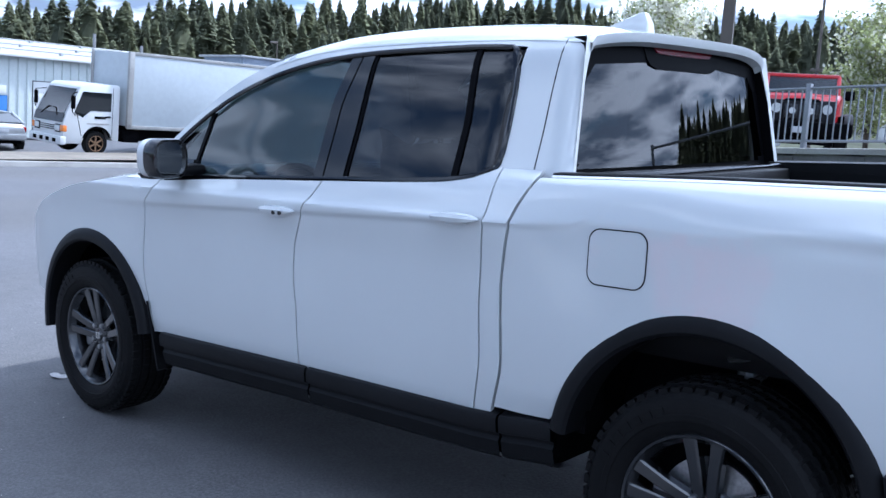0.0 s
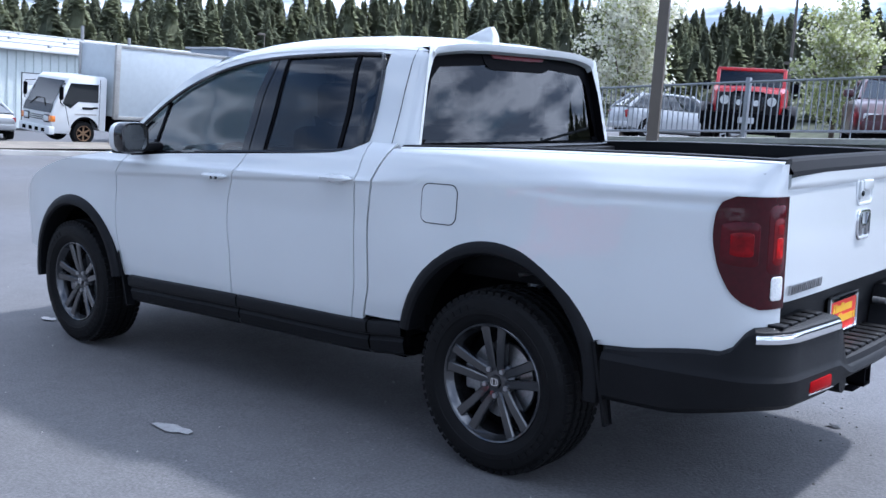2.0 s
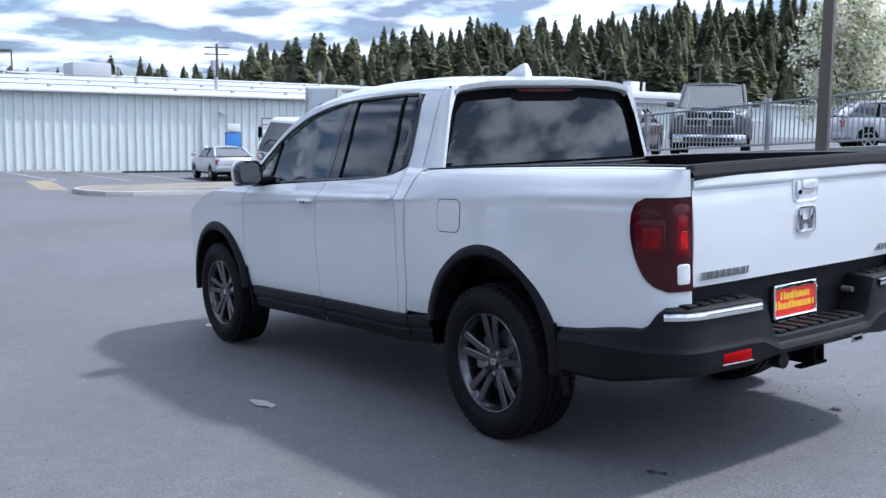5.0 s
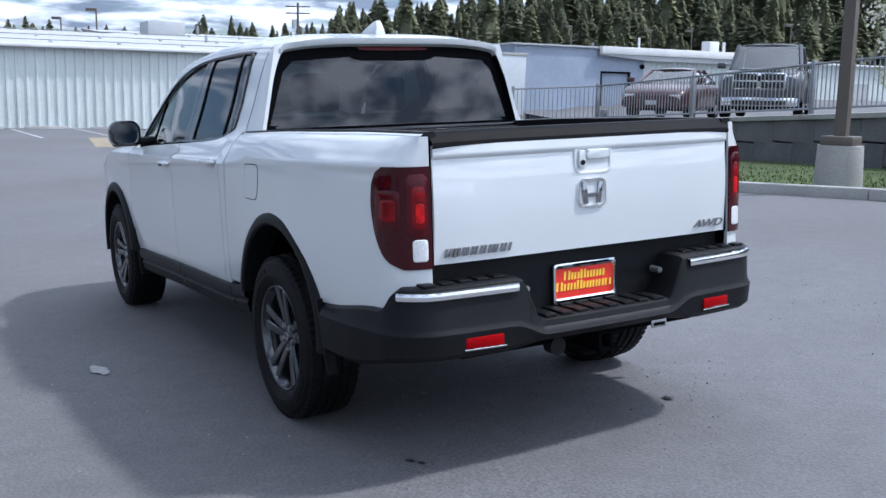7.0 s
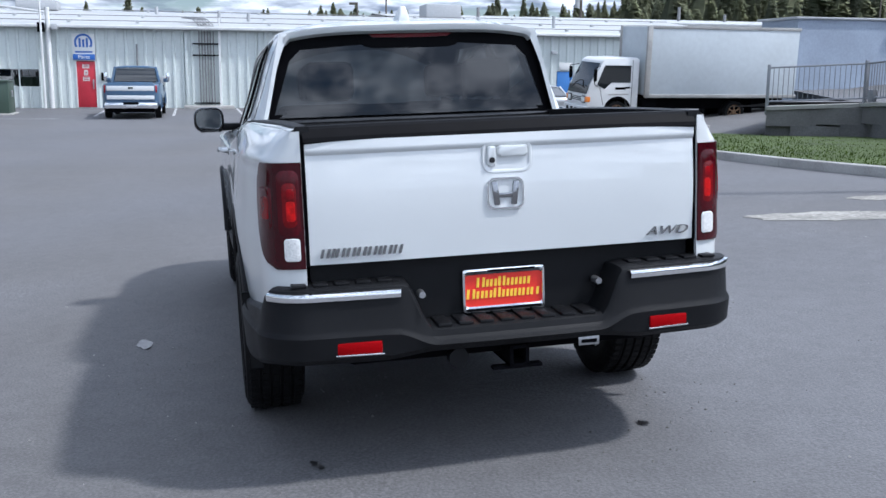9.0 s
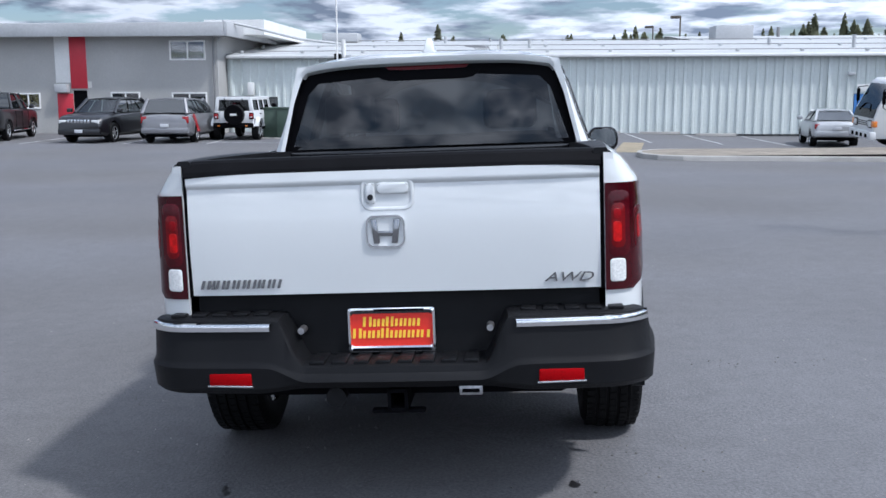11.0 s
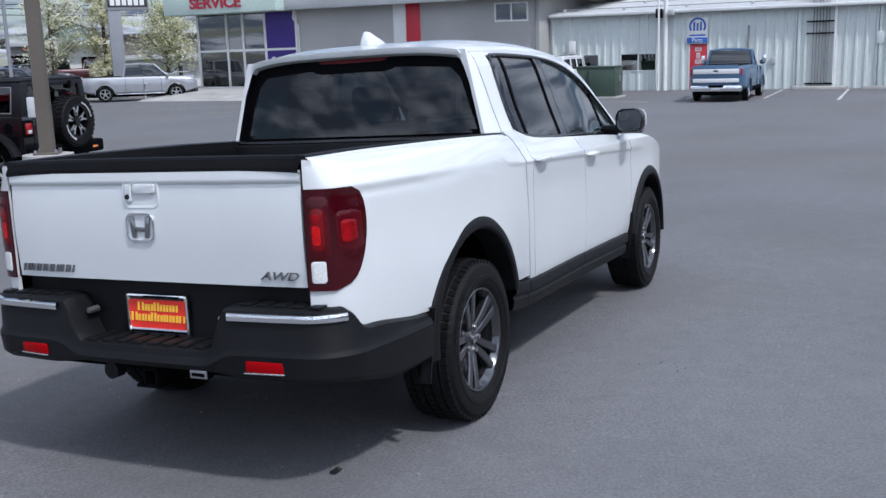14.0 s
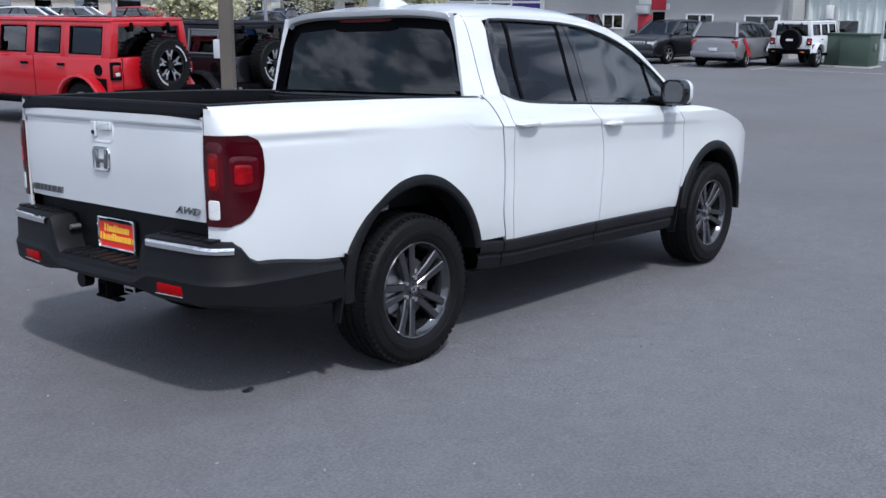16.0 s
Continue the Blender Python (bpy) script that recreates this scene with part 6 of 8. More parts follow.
def flat_wall(x, y0, y1, z0, z1, holes, t=0.2):
    ys = sorted({y0, y1, *[h[0] for h in holes], *[h[1] for h in holes]})
    bm = None
    for a, b in zip(ys, ys[1:]):
        cuts = [(z0, z1)]
        for h in holes:
            if h[0] <= a + 1e-4 and b <= h[1] + 1e-4:
                cuts = [q for lo, hi in cuts for q in ((lo, min(hi, h[2])), (max(lo, h[3]), hi)) if q[1] - q[0] > 0.01]
        for lo, hi in cuts:
            bm = box(x, x + t, a, b, lo, hi, 0, bm)
    return bm


wins = [(13.85, 15.52, 0.77, 1.50), (13.85, 15.55, 2.95, 3.85), (17.02, 18.42, 0.95, 1.52), (21.80, 23.0, 0.75, 1.48)]
doorh = (19.54, 20.22, -0.32, 1.60)
part("wall", flat_wall(X, 13.30, 26.75, -0.45, 4.1, wins + [doorh]), STUCCO, svc)
part("wall", box(X + 0.2, 60, 13.32, 13.5, -0.45, 4.1), STUCCO, svc)
part("wall", box(X + 0.2, 60, 33.3, 33.45, -0.45, 4.1), STUCCO, svc)
part("room_lining", box(X + 2.6, X + 2.7, 13.4, 33.3, -0.45, 4.0), ROOMDARK, svc)
part("room_floor", box(X + 0.1, X + 2.7, 13.4, 33.3, -0.5, 0.05), ROOMDARK, svc)
for w in wins:
    window_unit(svc, X, *w, t=0.07)
part("door", box(X + 0.03, X + 0.08, 19.56, 20.20, -0.30, 1.58), DARK, svc, "dark glazed door")
part("wall_panel", box(X - 0.03, X, 20.22, 20.98, -0.40, 1.45, 0.005), REDPAINT, svc)
part("wall_panel", box(X - 0.03, X, 19.50, 20.28, 1.68, 4.05, 0.005), REDPAINT, svc)
part("wall_panel", box(X - 0.025, X, 20.30, 21.0, 1.95, 4.05, 0.005), WHITETRIM, svc)
part("air_conditioner", box(X - 0.35, X, 20.35, 20.95, 1.50, 1.88, 0.02), FASCIA, svc)
part("notice", box(X - 0.02, X, 19.30, 19.48, 1.7, 2.0), PAPER, svc)
part("roof", box(39.9, 60, 12.9, 34.0, 4.12, 4.25), FASCIA, svc)
part("fascia", box(39.75, 39.9, 12.75, 27.1, 4.0, 4.62, 0.02), FASCIA, svc)
part("fascia", box(39.75, 60, 12.6, 12.75, 4.0, 4.62, 0.02), FASCIA, svc)
part("downpipe", tube([(40.3, 26.75, 4.0), (40.4, 26.9, 3.6), (40.42, 26.6, 3.2), (40.42, 26.6, -0.3)], 0.05, 8), WHITETRIM, svc)
part("downpipe", tube([(40.4, 13.45, 4.0), (40.4, 13.45, -0.4)], 0.05, 8), PIPE, svc)
part("roof_conduit", tube([(40.4, 13.2, 3.8), (40.6, 13.0, 4.7), (41.5, 12.0, 4.5), (43, 10, 4.0), (44, 8, 3.8)], 0.06, 8), FASCIA, svc)
part("roof_bulkhead", box(42.5, 52, 11.6, 14.5, 4.2, 4.9), WHITETRIM, svc)
# glazed entrance
for y in (28.76, 30.2, 31.27, 33.22):
    part("mullion", box(X - 0.05, X + 0.08, y - 0.06, y + 0.06, 0.05, 3.98, 0.008), WHITETRIM, svc)
part("mullion", box(X - 0.05, X + 0.08, 26.72, 26.85, 0.05, 3.98, 0.008), WHITETRIM, svc)
part("mullion", box(X + 0.2, X + 3.0, 33.24, 33.30, 3.8, 3.98), WHITETRIM, svc)
part("transom", box(X - 0.045, X + 0.08, 26.85, 33.2, 1.98, 2.10, 0.006), WHITETRIM, svc)
part("transom", box(X - 0.045, X + 0.08, 26.85, 33.2, 0.02, 0.12, 0.006), WHITETRIM, svc)
for a, c in ((28.82, 30.14), (30.26, 31.21), (31.33, 33.16)):
    for z0, z1 in ((0.12, 1.98), (2.10, 3.95)):
        part("pane", box(X + 0.01, X + 0.02, a, c, z0, z1), PANEGLASS, svc)
part("violet_panel", box(X, X + 0.04, 26.85, 28.70, 0.12, 1.98), PURPLE, svc)
part("violet_panel", box(X, X + 0.04, 26.85, 28.70, 2.10, 3.95), PURPLE, svc)
part("panel_notice", box(X - 0.01, X, 28.2, 28.4, 1.3, 1.65), PAPER, svc)
part("sign_fascia", box(38.95, 40.4, 26.95, 34.2, 3.98, 5.35, 0.02), MINT, svc, "pale green sign panel with red lettering")
b = text_mesh("SERVICE", 0.92, 0.05, 0.0, 0.022)
b.transform(pose(0, 0, 0, 0, 0, -90) @ Matrix.Diagonal((1.0, 1, 0.84, 1)))
part("sign_lettering", b, SIGNRED, svc, "thick red letters", m=pose(38.91, 30.72, 4.50))
part("ramp", prism([(35.6, -0.40), (40.45, -0.45), (40.45, 0.05), (38.6, 0.05)], "y", 26.9, 33.6), CONCRETE, svc, "pale concrete entrance ramp")
b = tube([(36.2, 33.5, -0.3), (36.2, 33.5, 0.45), (38.6, 33.5, 1.0), (40.3, 33.5, 1.0), (40.3, 33.5, 0.0)], 0.03, 8)
tube([(38.6, 33.5, 0.0), (38.6, 33.5, 1.0)], 0.03, 8, b)
tube([(36.2, 33.5, 0.1), (38.6, 33.5, 0.6), (40.3, 33.5, 0.6)], 0.025, 8, b)
part("handrail", b, FASCIA, svc)

# green utility cabinets on a pad
for x, y, w, lab in ((36.6, 9.70, 0.42, "smaller green metal utility cabinet on a pad"), (36.3, 8.90, 0.55, "green metal utility cabinet with a side latch")):
    u = thing("utility_cabinet", pose(x, y, -0.40), lab, "cabinet", "utility cabinets")
    part("body", box(-0.6, 0.6, -w, w, 0.05, 1.22, 0.02), UTILITY, u)
    part("lid", box(-0.64, 0.64, -w - 0.03, w + 0.03, 1.22, 1.28, 0.015), UTILITY, u)
    part("latch", box(-0.10, 0.10, -w - 0.05, -w, 0.65, 0.9, 0.01), STEEL, u)
    part("pad", box(-0.75, 0.75, -w - 0.1, w + 0.1, -0.1, 0.05, 0.01), CONCRETE, u)

# ---- parked vehicles ----
CARGLASS = material("dark_car_glass", (0.015, 0.018, 0.02), 0.04, coat=0.5, spec=0.6)
SKYGLASS = glass("windscreen_glass", (0.30, 0.39, 0.38), 0.0, 2.3)
CARTAIL = material("red_tail_lens", (0.28, 0.006, 0.008), 0.25, coat=0.3, grain=(90, 0.2))
HEADLENS = material("headlamp_lens", (0.62, 0.63, 0.62), 0.1, coat=0.8, grain=(40, 0.2))
AMBER = material("amber_lens", (0.75, 0.22, 0.03), 0.2, coat=0.5)
ALLOY = material("bright_alloy", (0.50, 0.51, 0.52), 0.3, 0.8, grain=(60, 0.1))
PLATEWHITE = material("blank_plate", (0.55, 0.56, 0.58), 0.5)


def paint(name, c, metal=0.0):
    return material(name, c, 0.32, metal, 0.45, grain=(200, 0.03), blotch=(1.5, 0.05))


P_RED, P_BLACK, P_WHITE = paint("red_car_paint", (0.47, 0.007, 0.014)), paint("black_car_paint", (0.005, 0.005, 0.007)), paint("white_car_paint", (0.70, 0.71, 0.71))
P_ALUMINIUM = paint("aluminium_grey_car_paint", (0.33, 0.34, 0.36), 0.4)
P_SILVER, P_GREY = paint("silver_car_paint", (0.46, 0.47, 0.48), 0.3), paint("grey_car_paint", (0.055, 0.057, 0.062), 0.3)
P_PEWTER = paint("pewter_car_paint", (0.21, 0.21, 0.22), 0.4)
P_BLUE, P_MAROON, P_NAVY = paint("blue_car_paint", (0.055, 0.115, 0.20), 0.1), paint("maroon_car_paint", (0.055, 0.009, 0.014), 0.2), paint("navy_car_paint", (0.012, 0.022, 0.06), 0.2)


def car_wheel_meshes(r, w, rimmat):
    rr = r * 0.66
    t = finish(lathe([(rr, -w / 2), (r * 0.93, -w / 2), (r, -w * 0.38), (r, w * 0.38), (r * 0.93, w / 2), (rr, w / 2), (rr, -w / 2)], 28), RUBBER)
    b = lathe([(rr, 0.44 * w), (rr * 0.9, 0.44 * w), (rr * 0.86, 0.1 * w), (0.3 * rr, 0.05 * w), (0.001, 0.05 * w)], 28)
    rim = finish(b, DARK)
    sp = finish(box(-0.10 * rr, 0.10 * rr, 0.28 * w, 0.40 * w, 0, rr * 0.94, 0.008, seg=1), rimmat)
    hub = finish(cyl(rr * 0.28, rr * 0.22, 0.2 * w, 0.44 * w, 14, m=pose(0, 0, 0, -90)), rimmat)
    lip = finish(lathe([(rr, 0.38 * w), (rr * 1.0, 0.46 * w), (rr * 0.9, 0.46 * w), (rr * 0.88, 0.38 * w)], 28), rimmat)
    return t, rim, sp, hub, lip


def add_wheel(car, meshes, x, y, r, side, n=5):
    t, rim, sp, hub, lip = meshes
    wh = part("wheel", t, RUBBER, car, m=pose(x, y, r, 0, 0, 0 if side > 0 else 180))
    part("rim_well", rim, DARK, wh)
    part("rim_lip", lip, ALLOY, wh)
    part("hub", hub, ALLOY, wh)
    for k in range(n):
        part("spoke", sp, ALLOY, wh, m=pose(0, 0, 0, 0, 360 * k / n, 0))
    return wh


def car(name, m, label, category, body, L, W, H, wb, rx, r, top, roof, gw, style="car", rimmat=None, clad=None, grille=True, group=""):
    """A parked car. local x ahead, middle of the wheelbase at 0. rx: rear end's x; top: (x, z) of the painted top line, nose to tail;
    roof: (x, z) of windscreen foot, roof front, roof rear, rear glass foot; gw: half width of the roof."""
    rimmat = rimmat or ALLOY
    c = thing(name, m, label, category, group)
    nose = rx + L
    hw = W / 2
    tops = curve([p[0] for p in top[::-1]], [p[1] for p in top[::-1]])
    xs = sorted({rx + (nose - rx) * (0.5 - 0.5 * math.cos(math.pi * k / 22)) for k in range(23)} | {wb / 2 - r * 1.25, wb / 2 + r * 1.25, -wb / 2 - r * 1.25, -wb / 2 + r * 1.25})
    rows = []
    for x in xs:
        e = min(x - rx, nose - x)
        k = 1 - 0.16 * max(0, 1 - e / 0.5) ** 2
        zt = tops(x)
        z0 = (0.40 if style == "truck" else 0.27) + 0.16 * max(0, 1 - e / 0.5)
        w = hw * k
        for cx in (wb / 2, -wb / 2):
            if abs(x - cx) < r * 1.2:
                z0 = max(z0, r + math.sqrt(max(0, (r * 1.2) ** 2 - (x - cx) ** 2)))
        za = max(zt - 0.10, z0 + 0.03)
        zm = z0 + (za - z0) * 0.55
        half = [(0.0, z0), (w * 0.86, z0), (w * 0.975, z0 + (za - z0) * 0.12), (w, zm), (w * 0.985, za - 0.02), (w * 0.93, zt - 0.03), (w * 0.80, zt), (0.0, zt + 0.02)]
        rows.append([(x, y, z) for y, z in half] + [(x, -y, z) for y, z in half[::-1][1:-1]])
    b = grid(rows, None, True)
    for end in (rows[0], rows[-1]):
        b.faces.new([b.verts.new(p) for p in end])
    part("body", b, body, c, angle=40)
    part("underbody", box(rx + 0.25, nose - 0.25, -hw * 0.78, hw * 0.78, 0.24, 0.62), DARK, c)
    (x0, z0), (x1, z1), (x2, z2), (x3, z3) = roof
    bw = hw * 0.90
    gwall = [(x0, bw * 0.93, z0), (x1, gw, z1 - 0.05), (x2, gw, z2 - 0.05), (x3, bw * 0.95, z3)]
    # glass house
    def quad(a, b_, cc, d, nm, mt):
        bm = bmesh.new()
        bm.faces.new([bm.verts.new(p) for p in (a, b_, cc, d)])
        part(nm, thicken(bm, (0, 0, -0.004)), mt, c)
    quad((x0, bw * 0.88, z0 + 0.01), (x0, -bw * 0.88, z0 + 0.01), (x1, -gw * 0.94, z1 - 0.05), (x1, gw * 0.94, z1 - 0.05), "windscreen", SKYGLASS)
    quad((x3, bw * 0.86, z3 + 0.02), (x3, -bw * 0.86, z3 + 0.02), (x2, -gw * 0.93, z2 - 0.05), (x2, gw * 0.93, z2 - 0.05), "rear_window", CARGLASS)
    n = 3 if style == "van" else 2
    for s in (1, -1):
        lo = lambda x: tops(x) + 0.005
        for k in range(n):
            ua, ub = k / n + 0.02, (k + 1) / n - 0.02
            za, zb = z1 - 0.09, z2 - 0.09
            xa, xb = x0 + (x3 - x0) * ua, x0 + (x3 - x0) * ub
            ta, tb = x1 + (x2 - x1) * ua, x1 + (x2 - x1) * ub
            quad((xa, s * bw * 0.985, lo(xa)), (xb, s * bw * 0.985, lo(xb)), (tb, s * (gw + 0.012), zb), (ta, s * (gw + 0.012), za), "side_window", CARGLASS)
        # pillars as painted bars
        for (xa, ya, za_), (xb, yb, zb_) in ((gwall[0], gwall[1]), (gwall[3], gwall[2])):
            part("pillar", tube([(xa, s * ya, za_ - 0.02), (xb, s * yb, zb_ + 0.02)], 0.05 if style != "van" else 0.07, 6), body, c)
        part("pillar", tube([((x0 + x3) / 2, s * bw * 0.965, lo((x0 + x3) / 2)), ((x1 + x2) / 2, s * gw * 0.99, (z1 + z2) / 2 - 0.05)], 0.035, 6), GLOSSBLACK, c)
        part("wing_mirror", box(x0 - 0.12, x0 + 0.02, *sorted((s * hw * 0.97, s * (hw + 0.17))), z0 + 0.02, z0 + 0.17, 0.03), body, c)
    rows = []
    for k in range(9):
        t = k / 8
        x, z = x1 + (x2 - x1) * t, z1 + (z2 - z1) * t + 0.045 * math.sin(math.pi * t)
        rows.append([(x, gw * v, z - 0.055 * abs(v) ** 3) for v in (-1, -0.8, -0.4, 0, 0.4, 0.8, 1)])
    part("roof", thicken(grid(rows), (0, 0, -0.04)), body, c)
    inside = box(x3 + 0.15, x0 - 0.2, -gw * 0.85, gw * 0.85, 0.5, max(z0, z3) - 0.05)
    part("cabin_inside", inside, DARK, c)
    meshes = car_wheel_meshes(r, 0.23, rimmat)
    for x in (wb / 2, -wb / 2):
        for s in (1, -1):
            add_wheel(c, meshes, x, s * (hw - 0.135), r, s)
    zn, zr = tops(nose - 0.12), tops(rx + 0.1)
    bm_ = clad or body
    part("front_bumper", box(nose - 0.16, nose + 0.02, -hw * 0.88, hw * 0.88, 0.32, 0.55, 0.05), bm_, c)
    part("rear_bumper", box(rx - 0.03, rx + 0.16, -hw * 0.90, hw * 0.90, 0.38, 0.60, 0.05), bm_, c)
    for s in (1, -1):
        part("headlamp", box(nose - 0.14, nose - 0.015, *sorted((s * hw * 0.52, s * hw * 0.84)), zn - 0.22, zn - 0.06, 0.03), HEADLENS, c)
        part("tail_lamp", box(rx + 0.015, rx + 0.16, *sorted((s * hw * 0.66, s * hw * 0.90)), max(zr - 0.34, 0.66), zr - 0.08, 0.03), CARTAIL, c)
    if grille:
        part("grille", box(nose - 0.12, nose - 0.02, -hw * 0.48, hw * 0.48, zn - 0.24, zn - 0.07, 0.02), GLOSSBLACK, c)
    part("number_plate", box(rx - 0.045, rx - 0.028, -0.16, 0.16, 0.62 if style != "truck" else 0.44, 0.74 if style != "truck" else 0.56, 0.003), PLATEWHITE, c)
    part("number_plate", box(nose + 0.018, nose + 0.03, -0.16, 0.16, 0.40, 0.52, 0.003), PLATEWHITE, c)
    return c


def at(x, y, turn, up=0.0, z=None):
    return pose(x, y, (ground_z(x, y) if z is None else z) + up, 0, 0, turn)


def pickup_car(name, m, label, body, L=5.8, W=2.02, H=1.92, wb=3.57, r=0.40, bump=None, single=False):
    """A pickup: nose, cab and open bed with a tailgate."""
    rx = -wb / 2 - 1.18
    nose = rx + L
    cab_back = -0.80 if not single else 0.05
    c = car(name, m, label, "pickup truck", body, L, W, H, wb, rx, r, [(nose, 1.0), (nose - 0.08, 1.12), (nose - 1.25, 1.22), (0.6, 1.26), (cab_back, 1.27), (rx + 0.02, 1.27), (rx, 1.25)],
            [(nose - 1.45, 1.23), (nose - 2.15, H - 0.03), (cab_back + 0.12, H - 0.03), (cab_back - 0.02, 1.28)], W / 2 - 0.26, "truck", clad=bump or CHROME)
    # bed: dark well set in the top, rails, tailgate seam
    part("bed_well", box(rx + 0.10, cab_back - 0.10, -W / 2 + 0.26, W / 2 - 0.26, 1.10, 1.296), DARK, c)
    part("bed_rim", box(rx + 0.02, rx + 0.10, -W / 2 + 0.24, W / 2 - 0.24, 1.24, 1.31, 0.01), body, c)
    part("tailgate", box(rx - 0.02, rx + 0.05, -W / 2 + 0.20, W / 2 - 0.20, 0.66, 1.25, 0.015), body, c)
    part("tailgate_handle", box(rx - 0.035, rx - 0.015, -0.10, 0.10, 1.06, 1.14, 0.01), DARK, c)
    part("bonnet_bulge", box(nose - 1.30, nose - 0.10, -0.48, 0.48, 1.10, 1.225, 0.05), body, c)
    part("lower_intake", box(nose - 0.02, nose + 0.035, -0.62, 0.62, 0.36, 0.47, 0.02), GLOSSBLACK, c)
    part("step_pad", box(rx - 0.05, rx - 0.02, -0.26, 0.26, 0.52, 0.61, 0.01), DARK, c)
    for s in (1, -1):
        for x in (wb / 2, -wb / 2):
            rows = [[(x + q * math.cos(radians(15 * k)), s * (W / 2 + y_), r + q * math.sin(radians(15 * k))) for q, y_ in ((r * 1.30, -0.02), (r * 1.31, 0.015), (r * 1.2, 0.02), (r * 1.18, -0.03))] for k in range(0, 13)]
            part("arch_lip", grid(rows), body, c)
        for x in ((0.95, cab_back + 0.1) if single else (1.05, 0.15, cab_back + 0.05)):
            part("door_seam", box(x - 0.008, x + 0.008, *sorted((s * (W / 2 - 0.02), s * (W / 2 + 0.002))), 0.50, 1.16), DARK, c)
        part("running_board", box(-wb / 2 + r * 1.4, wb / 2 - r * 1.4, *sorted((s * (W / 2 - 0.12), s * (W / 2 + 0.03))), 0.36, 0.42, 0.02), CHROME if not single else DARK, c)
    return c


# two off-roaders on the left, seen from behind
JGLASS = glass("offroader_window_glass", (0.42, 0.46, 0.46), 0.0, 2.1)
JTOP = material("black_hardtop", (0.010, 0.010, 0.013), 0.50, grain=(60, 0.1), spec=0.3)


def offroader(name, m, label, body, top, flare, spare="tyre", group="", face=None):
    """A boxy four-door off-roader; local x ahead, wheelbase middle at 0."""
    c = thing(name, m, label, "off-road car", group)
    hw, r, wb, rx, nose = 0.80, 0.40, 3.0, -2.05, 2.15
    lower = box(rx, 1.05, -hw, hw, 0.52, 1.16, 0.04)
    part("tub", lower, body, c)
    rows = []
    for x, w, z in ((0.95, 0.80, 1.31), (1.5, 0.74, 1.28), (1.95, 0.68, 1.21), (2.02, 0.64, 1.13)):
        rows.append([(x, -w, 0.62), (x, -w, z - 0.06), (x, -w * 0.9, z), (x, 0, z + 0.02), (x, w * 0.9, z), (x, w, z - 0.06), (x, w, 0.62)])
    b = grid(rows)
    b.faces.new([b.verts.new(p) for p in rows[-1]])
    part("bonnet", b, body, c)
    g_ = part("grille", box(2.0, 2.06, -0.64, 0.64, 0.68, 1.14, 0.02), face or body, c)
    for k in range(7):
        part("slot", box(2.055, 2.066, -0.30 + 0.1 * k - 0.03, -0.30 + 0.1 * k + 0.03, 0.74, 1.06, 0.008), GLOSSBLACK, g_)
    for s in (1, -1):
        part("headlamp", cyl(0.095, 0.095, 0, 0.05, 20, m=pose(2.04, s * 0.47, 0.97, 0, 90, 0)), HEADLENS, c)
        for x in (wb / 2, -wb / 2):
            rows = []
            for k in range(9):
                a = radians(15 + 150 * k / 8)
                rows.append([(x + q * math.cos(a), s * y, r + 0.04 + (q - 0.02) * math.sin(a)) for q, y in ((0.46, 0.74), (0.50, 0.80), (0.51, 0.97), (0.47, 0.985), (0.45, 0.95))])
            part("fender_flare", grid(rows), flare, c)
            # shade inside the arch, put in as a near-black box over the tub
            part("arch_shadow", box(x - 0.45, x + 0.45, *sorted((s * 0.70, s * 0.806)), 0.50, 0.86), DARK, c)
        part("rock_rail", box(-1.0, 1.0, *sorted((s * 0.74, s * 0.84)), 0.42, 0.52, 0.03), DARK, c)
        part("tail_lamp", box(rx - 0.05, rx + 0.02, *sorted((s * 0.64, s * 0.79)), 0.88, 1.06, 0.02), CARTAIL, c)
        part("brake_glow", box(rx - 0.056, rx - 0.045, *sorted((s * 0.675, s * 0.755)), 0.90, 0.95, 0.004), PLATEWHITE, c)
        part("tail_lamp_housing", box(rx - 0.035, rx + 0.02, *sorted((s * 0.62, s * 0.81)), 0.84, 1.10, 0.02), DARK, c)
        part("door_handle", box(-0.20, -0.04, *sorted((s * 0.80, s * 0.83)), 1.02, 1.06, 0.01), DARK, c)
        part("door_handle", box(-1.05, -0.90, *sorted((s * 0.80, s * 0.83)), 1.02, 1.06, 0.01), DARK, c)
        part("door_seam", box(-0.335, -0.325, *sorted((s * 0.795, s * 0.802)), 0.55, 1.16), DARK, c)
        part("wing_mirror", box(0.72, 0.84, *sorted((s * 0.84, s * 1.02)), 1.22, 1.42, 0.03), DARK, c)
    # hardtop leaning inwards: posts, sills and headers round each window, roof
    zt, zb = 1.67, 1.15

    def lean(x0, x1, z0, z1, s, proud=0.0, deep=0.06, bevel=0.010):
        b = box(x0, x1, 0, deep, z0, z1, bevel)
        for v in b.verts:
            v.co.y = s * (0.785 + proud - 0.085 * (v.co.z - zb) / (zt - zb) - deep + v.co.y)
        if s < 0:
            bmesh.ops.reverse_faces(b, faces=b.faces)
        return b

    b = box(rx + 0.03, 0.64, -0.715, 0.715, zt - 0.01, zt + 0.055, 0.025)
    for v in b.verts:
        if v.co.z > zt + 0.02:
            v.co.z += 0.020 * (1 - (v.co.y / 0.72) ** 2)
            v.co.y *= 0.97
    part("roof", b, top, c)
    for x in (-0.35, -1.25):
        part("roof_seam", box(x - 0.006, x + 0.006, -0.66, 0.66, zt + 0.05, zt + 0.066), DARK, c)
